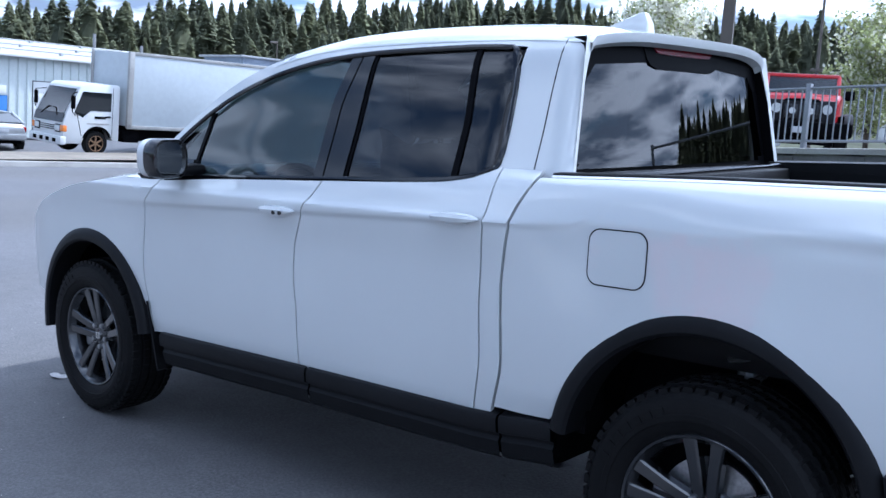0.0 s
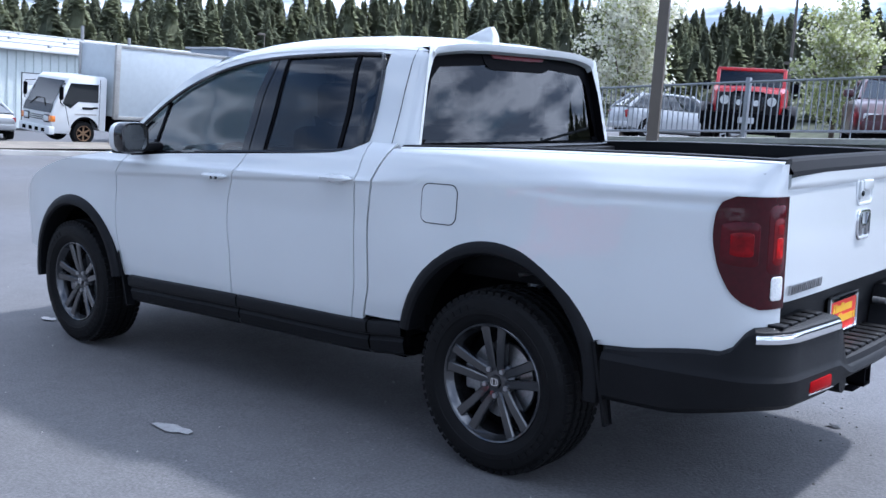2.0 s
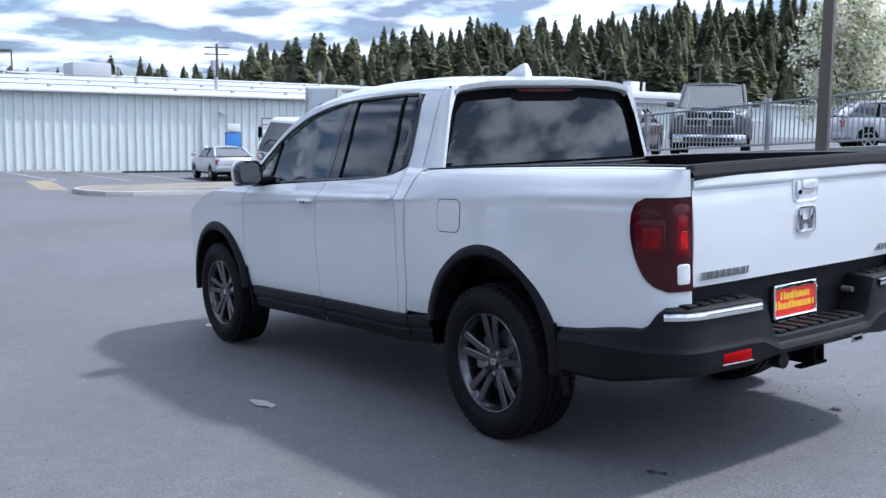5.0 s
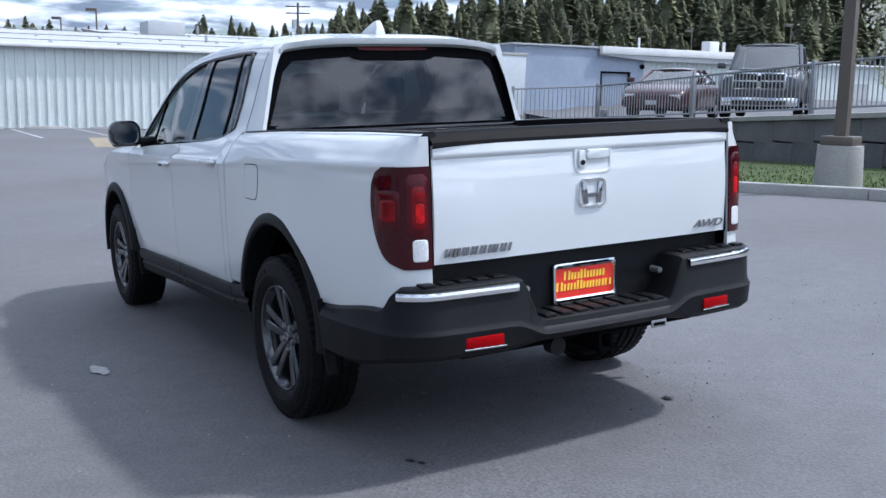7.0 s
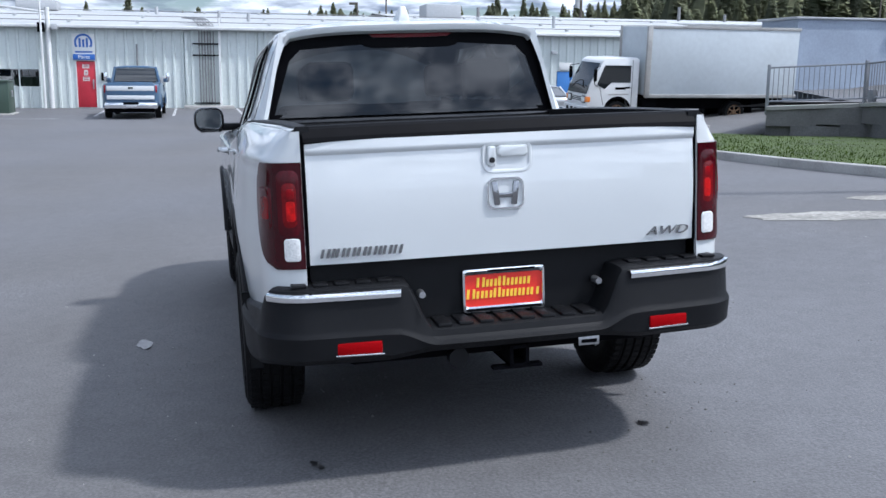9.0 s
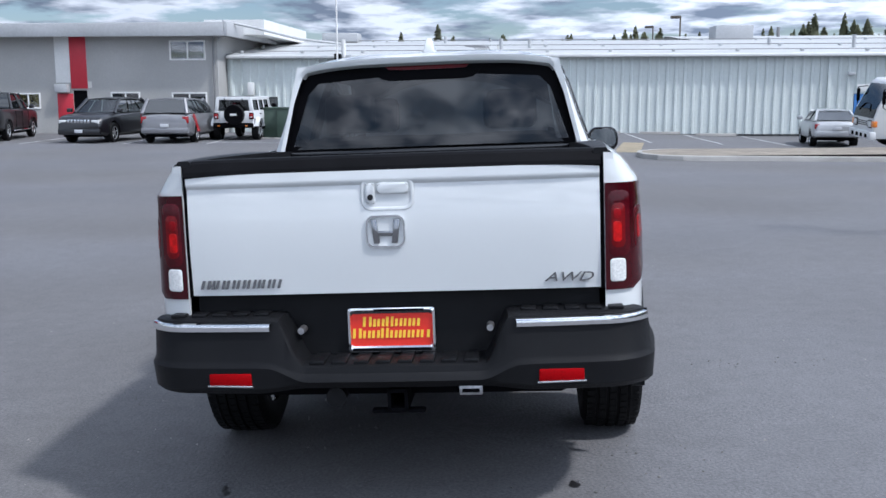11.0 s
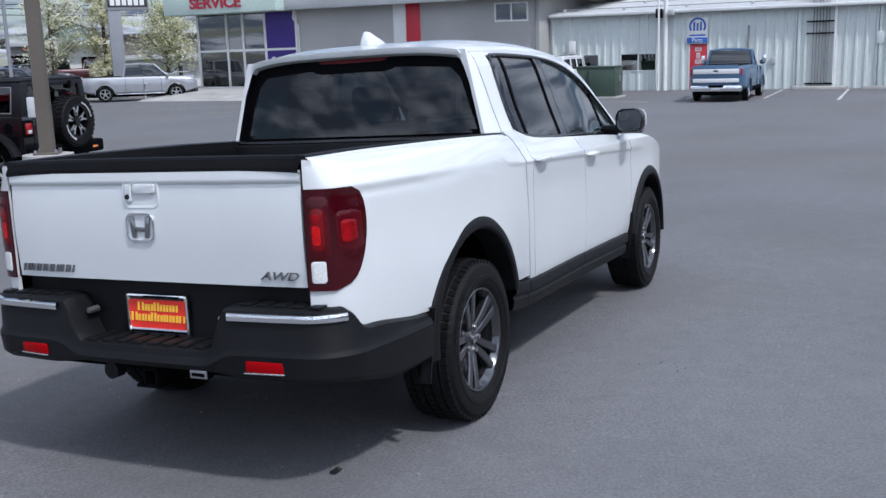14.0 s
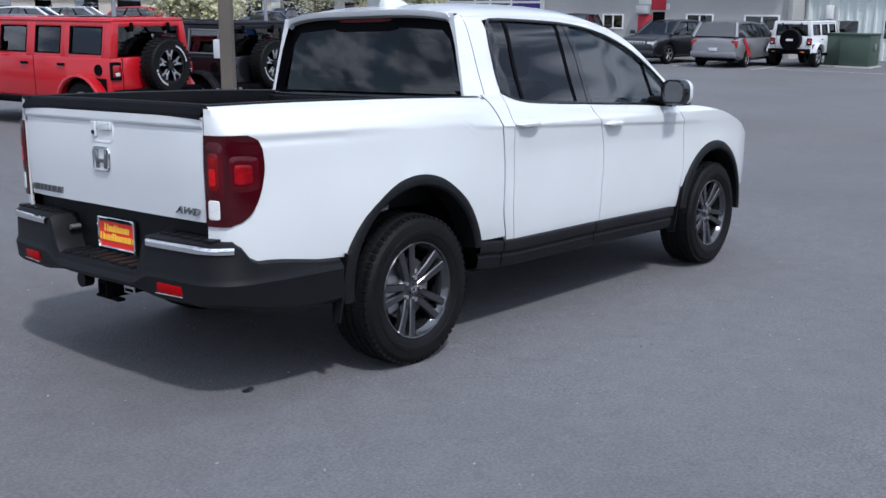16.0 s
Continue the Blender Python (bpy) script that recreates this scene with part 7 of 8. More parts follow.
    for s in (1, -1):
        for x0, x1 in ((rx + 0.02, -1.84), (-1.13, -0.93), (-0.34, -0.14), (0.50, 0.64)):
            part("pillar", lean(x0, x1, zb - 0.02, zt, s), top, c)
        for x0, x1 in ((-1.84, -1.13), (-0.93, -0.34), (-0.14, 0.50)):
            part("window_sill", lean(x0 - 0.01, x1 + 0.01, zb - 0.02, zb + 0.05, s, -0.003), top, c)
            part("window_header", lean(x0 - 0.01, x1 + 0.01, zt - 0.07, zt, s, -0.003), top, c)
            part("side_window", lean(x0 - 0.01, x1 + 0.01, zb + 0.04, zt - 0.06, s, -0.025, 0.006, 0), JGLASS, c)
            b = lean(x0, x1, zb + 0.05, zb + 0.064, s, 0.003, 0.03, 0)
            for q in ((x0, x1, zt - 0.084, zt - 0.07), (x0, x0 + 0.014, zb + 0.064, zt - 0.084), (x1 - 0.014, x1, zb + 0.064, zt - 0.084)):
                join(b, lean(*q, s, 0.003, 0.03, 0))
            part("window_seal", b, GALV if top is JTOP else DARK, c)
        part("rear_post", prism([(s * 0.64, zb - 0.02), (s * 0.772, zb - 0.02), (s * 0.695, zt), (s * 0.585, zt)], "x", rx + 0.015, rx + 0.075, 0.01), top, c)
        part("windscreen_post", prism([(0.99, 1.24), (0.69, 1.71), (0.60, 1.71), (0.90, 1.24)], "y", *sorted((s * 0.66, s * 0.74)), 0.01), body, c)
        part("rear_hinge", box(rx - 0.02, rx + 0.05, *sorted((s * 0.34, s * 0.38)), 1.53, 1.66, 0.01), DARK, c)
        part("bumper_reflector", box(rx - 0.228, rx - 0.215, *sorted((s * 0.50, s * 0.62)), 0.57, 0.605, 0.004), AMBER, c)
    part("windscreen", prism([(0.94, 1.29), (0.68, 1.67), (0.65, 1.67), (0.91, 1.29)], "y", -0.66, 0.66), JGLASS, c)
    part("windscreen_header", box(0.58, 0.70, -0.72, 0.72, 1.66, 1.735, 0.02), body, c)
    part("windscreen_foot", box(0.86, 1.0, -0.77, 0.77, 1.24, 1.31, 0.02), body, c)
    part("rear_window", box(rx + 0.050, rx + 0.058, -0.66, 0.66, 1.19, 1.62), JGLASS, c)
    part("rear_header", box(rx + 0.02, rx + 0.08, -0.66, 0.66, 1.60, zt, 0.01), top, c)
    # inside: floor, seats with headrests, sport bars, wheel
    part("cabin_floor", box(rx + 0.1, 0.8, -0.70, 0.70, 0.70, 0.80, 0.02), DARK, c)
    part("dashboard", box(0.62, 0.92, -0.70, 0.70, 0.95, 1.24, 0.05), DARK, c)
    part("steering_wheel", lathe([(0.185, -0.012), (0.20, 0), (0.185, 0.012), (0.172, 0)], 20, closed=True, m=pose(0.50, 0.36, 1.22, 0, 0, 75)), DARK, c)
    for s in (1, -1):
        part("front_seat", prism([(0.30, 0.85), (0.32, 0.98), (-0.08, 0.95), (-0.24, 1.38), (-0.34, 1.38), (-0.20, 0.85)], "y", *sorted((s * 0.12, s * 0.60)), 0.03), GREYCLOTH, c)
        part("headrest", box(-0.36, -0.26, *sorted((s * 0.25, s * 0.47)), 1.38, 1.53, 0.03), GREYCLOTH, c)
        part("headrest", box(-1.36, -1.27, *sorted((s * 0.25, s * 0.47)), 1.30, 1.44, 0.03), GREYCLOTH, c)
    part("rear_seat", prism([(-0.72, 0.85), (-0.70, 0.97), (-1.10, 0.95), (-1.24, 1.32), (-1.36, 1.32), (-1.22, 0.85)], "y", -0.62, 0.62, 0.03), GREYCLOTH, c)
    for x in (-0.22, -1.30):
        part("sport_bar", tube([(x, -0.63, 0.8), (x, -0.60, 1.45), (x, -0.50, 1.60), (x, 0.50, 1.60), (x, 0.60, 1.45), (x, 0.63, 0.8)], 0.035, 8), DARK, c)
    if spare:
        part("third_brake_lamp", box(rx - 0.26, rx - 0.19, -0.17, 0.01, 1.45, 1.480, 0.008), REDLENS, c)
        part("lamp_bracket", box(rx - 0.20, rx, -0.10, -0.06, 1.36, 1.50, 0.01), DARK, c)
    part("front_bumper", box(nose - 0.06, nose + 0.10, -0.78, 0.78, 0.50, 0.68, 0.04), DARK, c)
    part("rear_bumper", box(rx - 0.22, rx, -0.80, 0.80, 0.50, 0.70, 0.04), DARK, c)
    mesh_set = car_wheel_meshes(r, 0.26, ALLOY)
    for x in (wb / 2, -wb / 2):
        for s in (1, -1):
            add_wheel(c, mesh_set, x, s * 0.78, r, s)
    part("fuel_cap", cyl(0.085, 0.08, 0, 0.02, 20, m=pose(rx + 0.26, hw - 0.004, 0.98, -90)), DARK, c)
    part("wiper", tube([(rx + 0.04, 0.10, 1.62), (rx + 0.035, 0.0, 1.52), (rx + 0.04, -0.30, 1.50)], 0.012, 6), DARK, c)
    part("rear_gate_joint", box(rx - 0.006, rx + 0.004, 0.575, 0.585, 0.56, 1.15), DARK, c)
    # tread blocks of the off-road tyres
    b = None
    for k in range(34):
        a = 2 * math.pi * k / 34
        for q in (-1, 1):
            b = join(b, box(-0.022, 0.022, q * 0.065 - 0.05, q * 0.065 + 0.05, r - 0.008, r + 0.012), pose(0, 0, 0, 0, math.degrees(a) + 3 * q, 0)) if b else join(None, box(-0.022, 0.022, q * 0.065 - 0.05, q * 0.065 + 0.05, r - 0.008, r + 0.012), pose(0, 0, 0, 0, math.degrees(a) + 3 * q, 0))
    lugs = finish(b, RUBBER)
    if spare:
        sw = part("spare_wheel", mesh_set[0], RUBBER, c, "rear-mounted spare wheel", m=pose(rx - 0.20, -0.08, 1.03, 0, 0, 90))
        if spare == "cover":
            part("spare_cover", cyl(0.385, 0.37, 0.10, 0.16, 32, m=pose(0, 0, 0, -90)), DARK, sw)
            part("cover_print", box(-0.13, 0.13, 0.158, 0.164, -0.04, 0.04), WHITETRIM, sw)
        else:
            part("rim_well", mesh_set[1], DARK, sw)
            part("tread", lugs, RUBBER, sw)
            black_set = car_wheel_meshes(r, 0.26, GLOSSBLACK)
            part("rim_lip", black_set[4], GLOSSBLACK, sw)
            part("hub", black_set[3], GLOSSBLACK, sw)
            rr_ = r * 0.66
            # five black arms, each with a bright machined face that forks at the rim
            arm = finish(prism([(-0.034, 0.05), (0.034, 0.05), (0.045, rr_ * 0.55), (0.085, rr_ * 0.95), (-0.085, rr_ * 0.95), (-0.045, rr_ * 0.55)], "y", 0.05, 0.082, 0.004), GLOSSBLACK)
            fork = [finish(prism([(q * 0.016, rr_ * 0.30), (q * 0.030, rr_ * 0.32), (q * 0.040, rr_ * 0.58), (q * 0.082, rr_ * 0.90), (q * 0.046, rr_ * 0.94), (q * 0.016, rr_ * 0.62)], "y", 0.080, 0.094, 0.003), ALLOY) for q in (-1, 1)]
            web = finish(prism([(-0.020, rr_ * 0.50), (0.020, rr_ * 0.50), (0.020, rr_ * 0.62), (-0.020, rr_ * 0.62)], "y", 0.080, 0.0925, 0.002), ALLOY)
            for k in range(5):
                turn = pose(0, 0, 0, 0, 72 * k, 0)
                sp_ = part("spoke", arm, GLOSSBLACK, sw, m=turn)
                for f_ in fork:
                    part("machined_face", f_, ALLOY, sp_)
                part("machined_web", web, ALLOY, sp_)
            for a0 in (-70, 110):
                for k in range(7):
                    an = [radians(a0 + 9 * k + w_) for w_ in (0, 3, 6.5)]
                    part("sidewall_print", prism([(0.288 * math.cos(a_), 0.288 * math.sin(a_)) for a_ in an] + [(0.312 * math.cos(a_), 0.312 * math.sin(a_)) for a_ in an[::-1]], "y", 0.122, 0.1335), PLATEWHITE, sw)
    return c


offroader("off_road_car", pose(4.90, 11.22, ground_z(5.2, 11.15) - 0.02, 0, 0, 99.5), "red four-door off-roader with rear spare wheel", P_RED, P_RED, P_RED, group="off-roaders by the pole")
offroader("off_road_car", pose(7.30, 11.57, ground_z(7.75, 11.4), 0, 0, 97.5), "black four-door off-roader with rear spare wheel", P_BLACK, JTOP, JTOP, group="off-roaders by the pole")
offroader("off_road_car", at(36.4, 10.85, 0, 0.0), "white four-door off-roader with a black spare cover", P_WHITE, P_WHITE, P_WHITE, "cover")
jeep_up = offroader("off_road_car", pose(7.33, -17.67, 1.13, 0, 0, 113), "red off-roader with black flares on the upper lot", P_RED, P_RED, JTOP, None, face=JTOP)
part("winch_bumper", box(2.12, 2.36, -0.95, 0.95, 0.44, 0.72, 0.05), DARK, jeep_up)
part("skid_plate", box(1.9, 2.3, -0.62, 0.62, 0.28, 0.46, 0.03), DARK, jeep_up)
part("plate", box(2.362, 2.37, -0.16, 0.16, 0.50, 0.62, 0.003), PLATEWHITE, jeep_up)
for s in (1, -1):
    part("grille_guard", tube([(2.22, s * 0.36, 0.55), (2.22, s * 0.36, 1.08), (2.12, s * 0.30, 1.14), (2.12, 0, 1.15)], 0.022, 8), DARK, jeep_up)
    part("spot_lamp", cyl(0.06, 0.06, 0, 0.06, 18, m=pose(2.24, s * 0.17, 0.92, 0, 90, 0)), HEADLENS, jeep_up)

# upper lot
ram = pickup_car("pickup_truck", pose(14.35, -18.2, lot_z(14.35) + 0.07, 0, 0, 127), "grey full-size pickup with a chrome grille on the upper lot", P_GREY, 5.8, 2.02, 1.92)
part("chrome_grille", box(2.88, 2.97, -0.62, 0.62, 0.72, 1.12, 0.05), CHROME, ram)
part("grille_badge", box(2.965, 2.985, -0.05, 0.05, 0.92, 1.04, 0.01), DARK, ram)
for q in (1, -1):
    for j in range(2):
        part("grille_opening", box(2.955, 2.98, *sorted((q * 0.05, q * 0.575)), 0.75 + 0.185 * j, 0.905 + 0.185 * j, 0.02), GLOSSBLACK, ram)
car("minivan", pose(8.6, -35.5, lot_z(8.6) + 0.35, 0, 0, 30), "white panel van at the back of the upper lot", "van", P_WHITE, 5.0, 1.95, 1.95, 3.1, -2.5, 0.34,
    [(2.5, 0.8), (2.3, 1.0), (1.6, 1.12), (0.6, 1.14), (-2.3, 1.16), (-2.45, 1.12), (-2.5, 0.9)], [(1.5, 1.14), (0.7, 1.88), (-2.25, 1.9), (-2.45, 1.18)], 0.78, "van")
car("sedan_car", pose(17.65, -18.0, 0.82, 0, 0, 122), "maroon saloon car parked on the upper lot", "car", P_MAROON, 4.95, 1.86, 1.45, 2.85, -2.45, 0.33,
    [(2.5, 0.62), (2.3, 0.80), (1.35, 0.98), (0.6, 1.0), (-1.3, 1.02), (-2.2, 1.0), (-2.45, 0.85)], [(1.15, 0.99), (0.35, 1.42), (-0.75, 1.42), (-1.55, 1.02)], 0.62)
car("suv_car", pose(14.7, -28.2, 1.02, 0, 0, -127), "pale silver crossover parked on the upper lot", "car", P_SILVER, 4.6, 1.82, 1.70, 2.67, -2.25, 0.35,
    [(2.35, 0.70), (2.15, 0.92), (1.2, 1.05), (0.5, 1.06), (-1.7, 1.10), (-2.15, 1.08), (-2.25, 0.9)], [(1.05, 1.06), (0.25, 1.62), (-1.55, 1.62), (-2.12, 1.12)], 0.62, "van")
car("hatchback_car", pose(4.35, -18.1, lot_z(4.35) + 0.06, 0, 0, 113), "dark purple hatchback parked on the upper lot", "car", P_MAROON, 4.3, 1.78, 1.55, 2.6, -2.0, 0.32,
    [(2.25, 0.66), (2.05, 0.86), (1.2, 1.0), (0.5, 1.02), (-1.6, 1.05), (-1.95, 1.02), (-2.0, 0.9)], [(1.0, 1.01), (0.2, 1.5), (-1.2, 1.5), (-1.9, 1.06)], 0.60)


# along the workshop and service building
blue = pickup_car("pickup_truck", at(35.0, 3.7, 0), "older two-tone blue and white pickup with chrome bumper", P_BLUE, 5.3, 2.0, 1.86, 3.38, 0.38, single=True)
part("white_tailgate_band", box(-2.905, -2.885, -0.80, 0.80, 1.0, 1.17, 0.01), P_WHITE, blue)
part("white_tailgate_band", box(-2.905, -2.885, -0.80, 0.80, 0.70, 0.84, 0.01), P_WHITE, blue)
for s in (1, -1):
    part("tow_mirror", box(0.75, 0.85, *sorted((s * 1.08, s * 1.22)), 1.30, 1.60, 0.02), CHROME, blue)
pickup_car("pickup_truck", at(35.3, 21.2, 12), "black full-size pickup with a chrome bumper", P_BLACK, 5.8, 2.02, 1.92)
pickup_car("pickup_truck", at(36.9, 34.4, -47.8), "silver full-size pickup by the entrance road", P_ALUMINIUM, 5.85, 2.02, 1.95, bump=P_BLACK)
van = car("minivan", at(34.2, 12.9, 4), "silver-grey minivan with a red stripe decal", "minivan", P_PEWTER, 5.1, 1.98, 1.72, 3.05, -2.55, 0.34,
    [(2.55, 0.75), (2.35, 0.95), (1.6, 1.08), (0.6, 1.10), (-2.3, 1.12), (-2.5, 1.08), (-2.55, 0.85)], [(1.5, 1.10), (0.55, 1.66), (-2.15, 1.68), (-2.48, 1.14)], 0.70, "van")
for s in (1, -1):
    part("red_decal", prism([(-1.55, 0.42), (-1.2, 0.42), (-1.95, 1.10), (-2.2, 1.10)], "y", *sorted((s * 0.985, s * 0.998))), P_RED, van)
suv = car("suv_car", at(34.2, 15.9, 176), "black sport utility car with a chrome grille", "car", P_BLACK, 4.82, 1.94, 1.74, 2.91, -2.35, 0.38,
    [(2.47, 0.78), (2.3, 0.98), (1.3, 1.12), (0.6, 1.13), (-1.8, 1.16), (-2.25, 1.12), (-2.35, 0.9)], [(1.2, 1.13), (0.4, 1.68), (-1.5, 1.68), (-2.2, 1.18)], 0.66, "van")
for k in range(7):
    part("grille_slat", box(2.44, 2.475, -0.40 + 0.134 * k - 0.045, -0.40 + 0.134 * k + 0.045, 0.77, 0.90, 0.01), CHROME, suv)
car("hatchback_car", at(34.5, -12.3, -8, 0.0), "pale silver two-door hatchback beside the workshop", "car", P_SILVER, 4.15, 1.69, 1.38, 2.6, -2.0, 0.29,
    [(2.1, 0.58), (1.9, 0.74), (1.1, 0.90), (0.5, 0.92), (-1.4, 0.94), (-1.9, 0.92), (-2.0, 0.8)], [(0.95, 0.91), (0.2, 1.33), (-1.0, 1.33), (-1.75, 0.96)], 0.56)

# white cab-over box truck, parked across
bt = thing("box_truck", pose(28.6, -14.2, ground_z(28.6, -15.3) - 0.06, -2.6, 0, 90), "white cab-over box truck with a plain van body", "truck")
WHITEBOX = material("white_van_body", (0.52, 0.56, 0.58), 0.45, grain=(6, 0.04), blotch=(0.6, 0.06))
GREYRAIL = material("dull_aluminium_rail", (0.40, 0.39, 0.37), 0.5, 0.4, grain=(30, 0.15), blotch=(2, 0.2))
part("van_body", box(-5.2, 0.55, -1.18, 1.18, 0.98, 3.30, 0.01), WHITEBOX, bt)
for s in (1, -1):
    part("corner_post", box(0.42, 0.60, *sorted((s * 1.08, s * 1.205)), 0.92, 3.34, 0.02), GREYRAIL, bt)
    part("top_rail", box(-5.25, 0.58, *sorted((s * 1.14, s * 1.20)), 3.24, 3.345, 0.01), GREYRAIL, bt)
    part("bottom_rail", box(-5.25, 0.58, *sorted((s * 1.14, s * 1.205)), 0.90, 1.02, 0.01), GREYRAIL, bt)
part("chassis", box(-5.1, 2.3, -0.62, 0.62, 0.48, 0.94), DARK, bt)
prof = [(2.62, 0.36), (2.62, 0.98), (2.52, 1.30), (2.10, 2.12), (1.95, 2.22), (0.85, 2.25), (0.75, 2.18), (0.75, 0.48), (0.98, 0.48), (1.12, 0.80), (1.30, 0.90), (1.70, 0.90), (1.88, 0.80), (2.0, 0.36)]
cab = part("cab", prism(prof, "y", -0.98, 0.98, 0.03), P_WHITE, bt)
part("windscreen", prism([(2.555, 1.28), (2.165, 2.05), (2.15, 2.04), (2.54, 1.27)], "y", -0.86, 0.86), SKYGLASS, cab)
for s in (1, -1):
    part("door_window", prism([(2.28, 1.32), (2.02, 1.98), (1.05, 1.98), (1.05, 1.40), (1.75, 1.40), (2.0, 1.18)], "y", *sorted((s * 0.96, s * 0.988))), CARGLASS, cab)
    part("headlamp", box(2.58, 2.66, *sorted((s * 0.52, s * 0.80)), 0.72, 0.90, 0.02), HEADLENS, cab)
    part("turn_lamp", box(2.50, 2.65, *sorted((s * 0.80, s * 1.0)), 0.72, 0.92, 0.03), AMBER, cab)
    part("mirror_arm", tube([(2.25, s * 0.98, 1.25), (2.45, s * 1.18, 1.35), (2.45, s * 1.18, 1.9), (2.2, s * 0.98, 1.95)], 0.018, 6), DARK, cab)
    part("wing_mirror", box(2.40, 2.47, *sorted((s * 1.10, s * 1.28)), 1.45, 1.85, 0.02), DARK, cab)
    part("door_print", box(1.22, 1.60, *sorted((s * 0.985, s * 0.99)), 1.16, 1.24), DARK, cab)
    part("door_print", box(1.10, 1.85, *sorted((s * 0.985, s * 0.99)), 0.98, 1.02), GREYRAIL, cab)
part("wiper_panel", prism([(2.632, 1.00), (2.565, 1.27), (2.535, 1.27), (2.60, 1.00)], "y", -0.90, 0.90), GLOSSBLACK, cab)
for z in (0.74, 0.80, 0.86):
    part("grille_slot", box(2.61, 2.64, -0.44, 0.44, z, z + 0.03, 0.006), GLOSSBLACK, cab)
for s in (1, -1):
    part("lamp_surround", box(2.57, 2.645, *sorted((s * 0.48, s * 0.84)), 0.68, 0.94, 0.02), GLOSSBLACK, cab)
    part("door_seam", prism([(0.985, 0.60), (1.0, 0.60), (1.0, 2.16), (0.985, 2.16)], "y", *sorted((s * 0.975, s * 0.984))), DARK, cab)
    part("door_seam", prism([(2.02, 0.62), (2.035, 0.62), (2.20, 1.30), (2.18, 1.30)], "y", *sorted((s * 0.975, s * 0.984))), DARK, cab)
    part("door_handle", box(1.06, 1.22, *sorted((s * 0.975, s * 1.0)), 1.20, 1.26, 0.01), DARK, cab)
    part("wiper", tube([(2.60, s * 0.5, 1.20), (2.50, s * 0.25, 1.42), (2.49, s * 0.05, 1.43)], 0.012, 6), DARK, cab)
    part("arch_lip", grid([[(1.5 + q * math.cos(radians(8 * k)), s * y_, 0.42 + q * math.sin(radians(8 * k))) for q, y_ in ((0.50, 0.975), (0.51, 1.0), (0.45, 1.0), (0.44, 0.96))] for k in range(2, 21)]), DARK, cab)
part("front_bumper", box(2.52, 2.72, -1.0, 1.0, 0.32, 0.58, 0.03), P_WHITE, bt)
for y in (-0.62, -0.2, 0.2, 0.62):
    part("bumper_slot", box(2.715, 2.728, y - 0.11, y + 0.11, 0.38, 0.50, 0.01), DARK, bt)
mesh_set = car_wheel_meshes(0.385, 0.24, material("rusty_steel_wheel", (0.22, 0.13, 0.07), 0.7, 0.2, grain=(20, 0.3)))
for x, y in ((1.5, 0.84), (1.5, -0.84), (-3.0, 0.86), (-3.0, -0.86), (-3.0, 0.60), (-3.0, -0.60)):
    add_wheel(bt, mesh_set, x, y, 0.385, 1 if y > 0 else -1, 6)
for s in (1, -1):
    part("mud_flap", box(-3.68, -3.64, *sorted((s * 0.5, s * 1.0)), 0.18, 0.85), DARK, bt)
part("battery_box", box(0.0, 0.55, -0.95, -0.5, 0.45, 0.85, 0.03), DARK, bt)
part("battery_box", box(0.0, 0.55, 0.5, 0.95, 0.45, 0.85, 0.03), DARK, bt)

# annex past the box truck: blue-grey end wall with a door, ribbed side, white roof edge
ANNEXWALL = material("blue_grey_painted_wall", (0.30, 0.35, 0.43), 0.7, grain=(9, 0.06), blotch=(0.5, 0.10))
annex = thing("annex_building", Matrix.Identity(4), "low building with a blue-grey end wall and white ribbed side", "building")
part("wall", flat_wall(39.7, -36.3, -27.3, -0.9, 4.02, [(-35.2, -33.25, 0.0, 2.7)]), ANNEXWALL, annex, "plain blue-grey wall")
door = part("door", box(39.82, 39.88, -35.2, -33.25, 0.0, 2.7), ANNEXWALL, annex)
b = box(39.66, 39.80, -35.30, -35.2, 0.0, 2.8, 0.008)
box(39.66, 39.80, -33.25, -33.15, 0.0, 2.8, 0.008, b)
box(39.66, 39.80, -35.2, -33.25, 2.7, 2.8, 0.008, b)
part("door_frame", b, DARK, door)
part("wall", box(39.92, 43.0, -27.5, -27.3, -0.9, 4.02), ANNEXWALL, annex)
part("wall", box(39.8, 40.0, -48.0, -36.32, -0.9, 4.02), SIDING, annex, "white ribbed steel wall")
rib = finish(box(39.765, 39.80, -0.05, 0.05, -0.9, 3.5, 0.008, seg=1), SIDING)
for k in range(29):
    part("rib", rib, SIDING, annex, m=pose(0, -36.6 - 0.4 * k, 0))
part("wall", box(42.8, 43.0, -48.0, -27.52, -0.9, 4.02), ANNEXWALL, annex)
part("wall", box(40.02, 42.78, -48.0, -47.8, -0.9, 4.02), ANNEXWALL, annex)
part("roof", box(39.55, 43.2, -48.2, -27.1, 4.025, 4.13, 0.02), FASCIA, annex)
part("roof_edge", box(39.28, 39.54, -48.2, -32.9, 3.74, 4.16, 0.02), WHITETRIM, annex, "white painted roof edge")
part("gutter", prism([(-32.9, 3.735), (-32.9, 3.68), (-36.3, 3.46), (-48.0, 3.46), (-48.0, 3.735)], "x", 39.36, 39.69), FASCIA, annex)
part("roof_pipe", cyl(0.07, 0.07, 4.1, 4.85, 12, m=pose(41.0, -37.0, 0)), WHITETRIM, annex)
part("roof_vent", box(40.7, 41.4, -43.2, -42.4, 4.1, 4.85, 0.03), WHITETRIM, annex)
part("roof_pipe", cyl(0.09, 0.09, 4.1, 4.85, 12, m=pose(41.0, -43.9, 0)), WHITETRIM, annex)
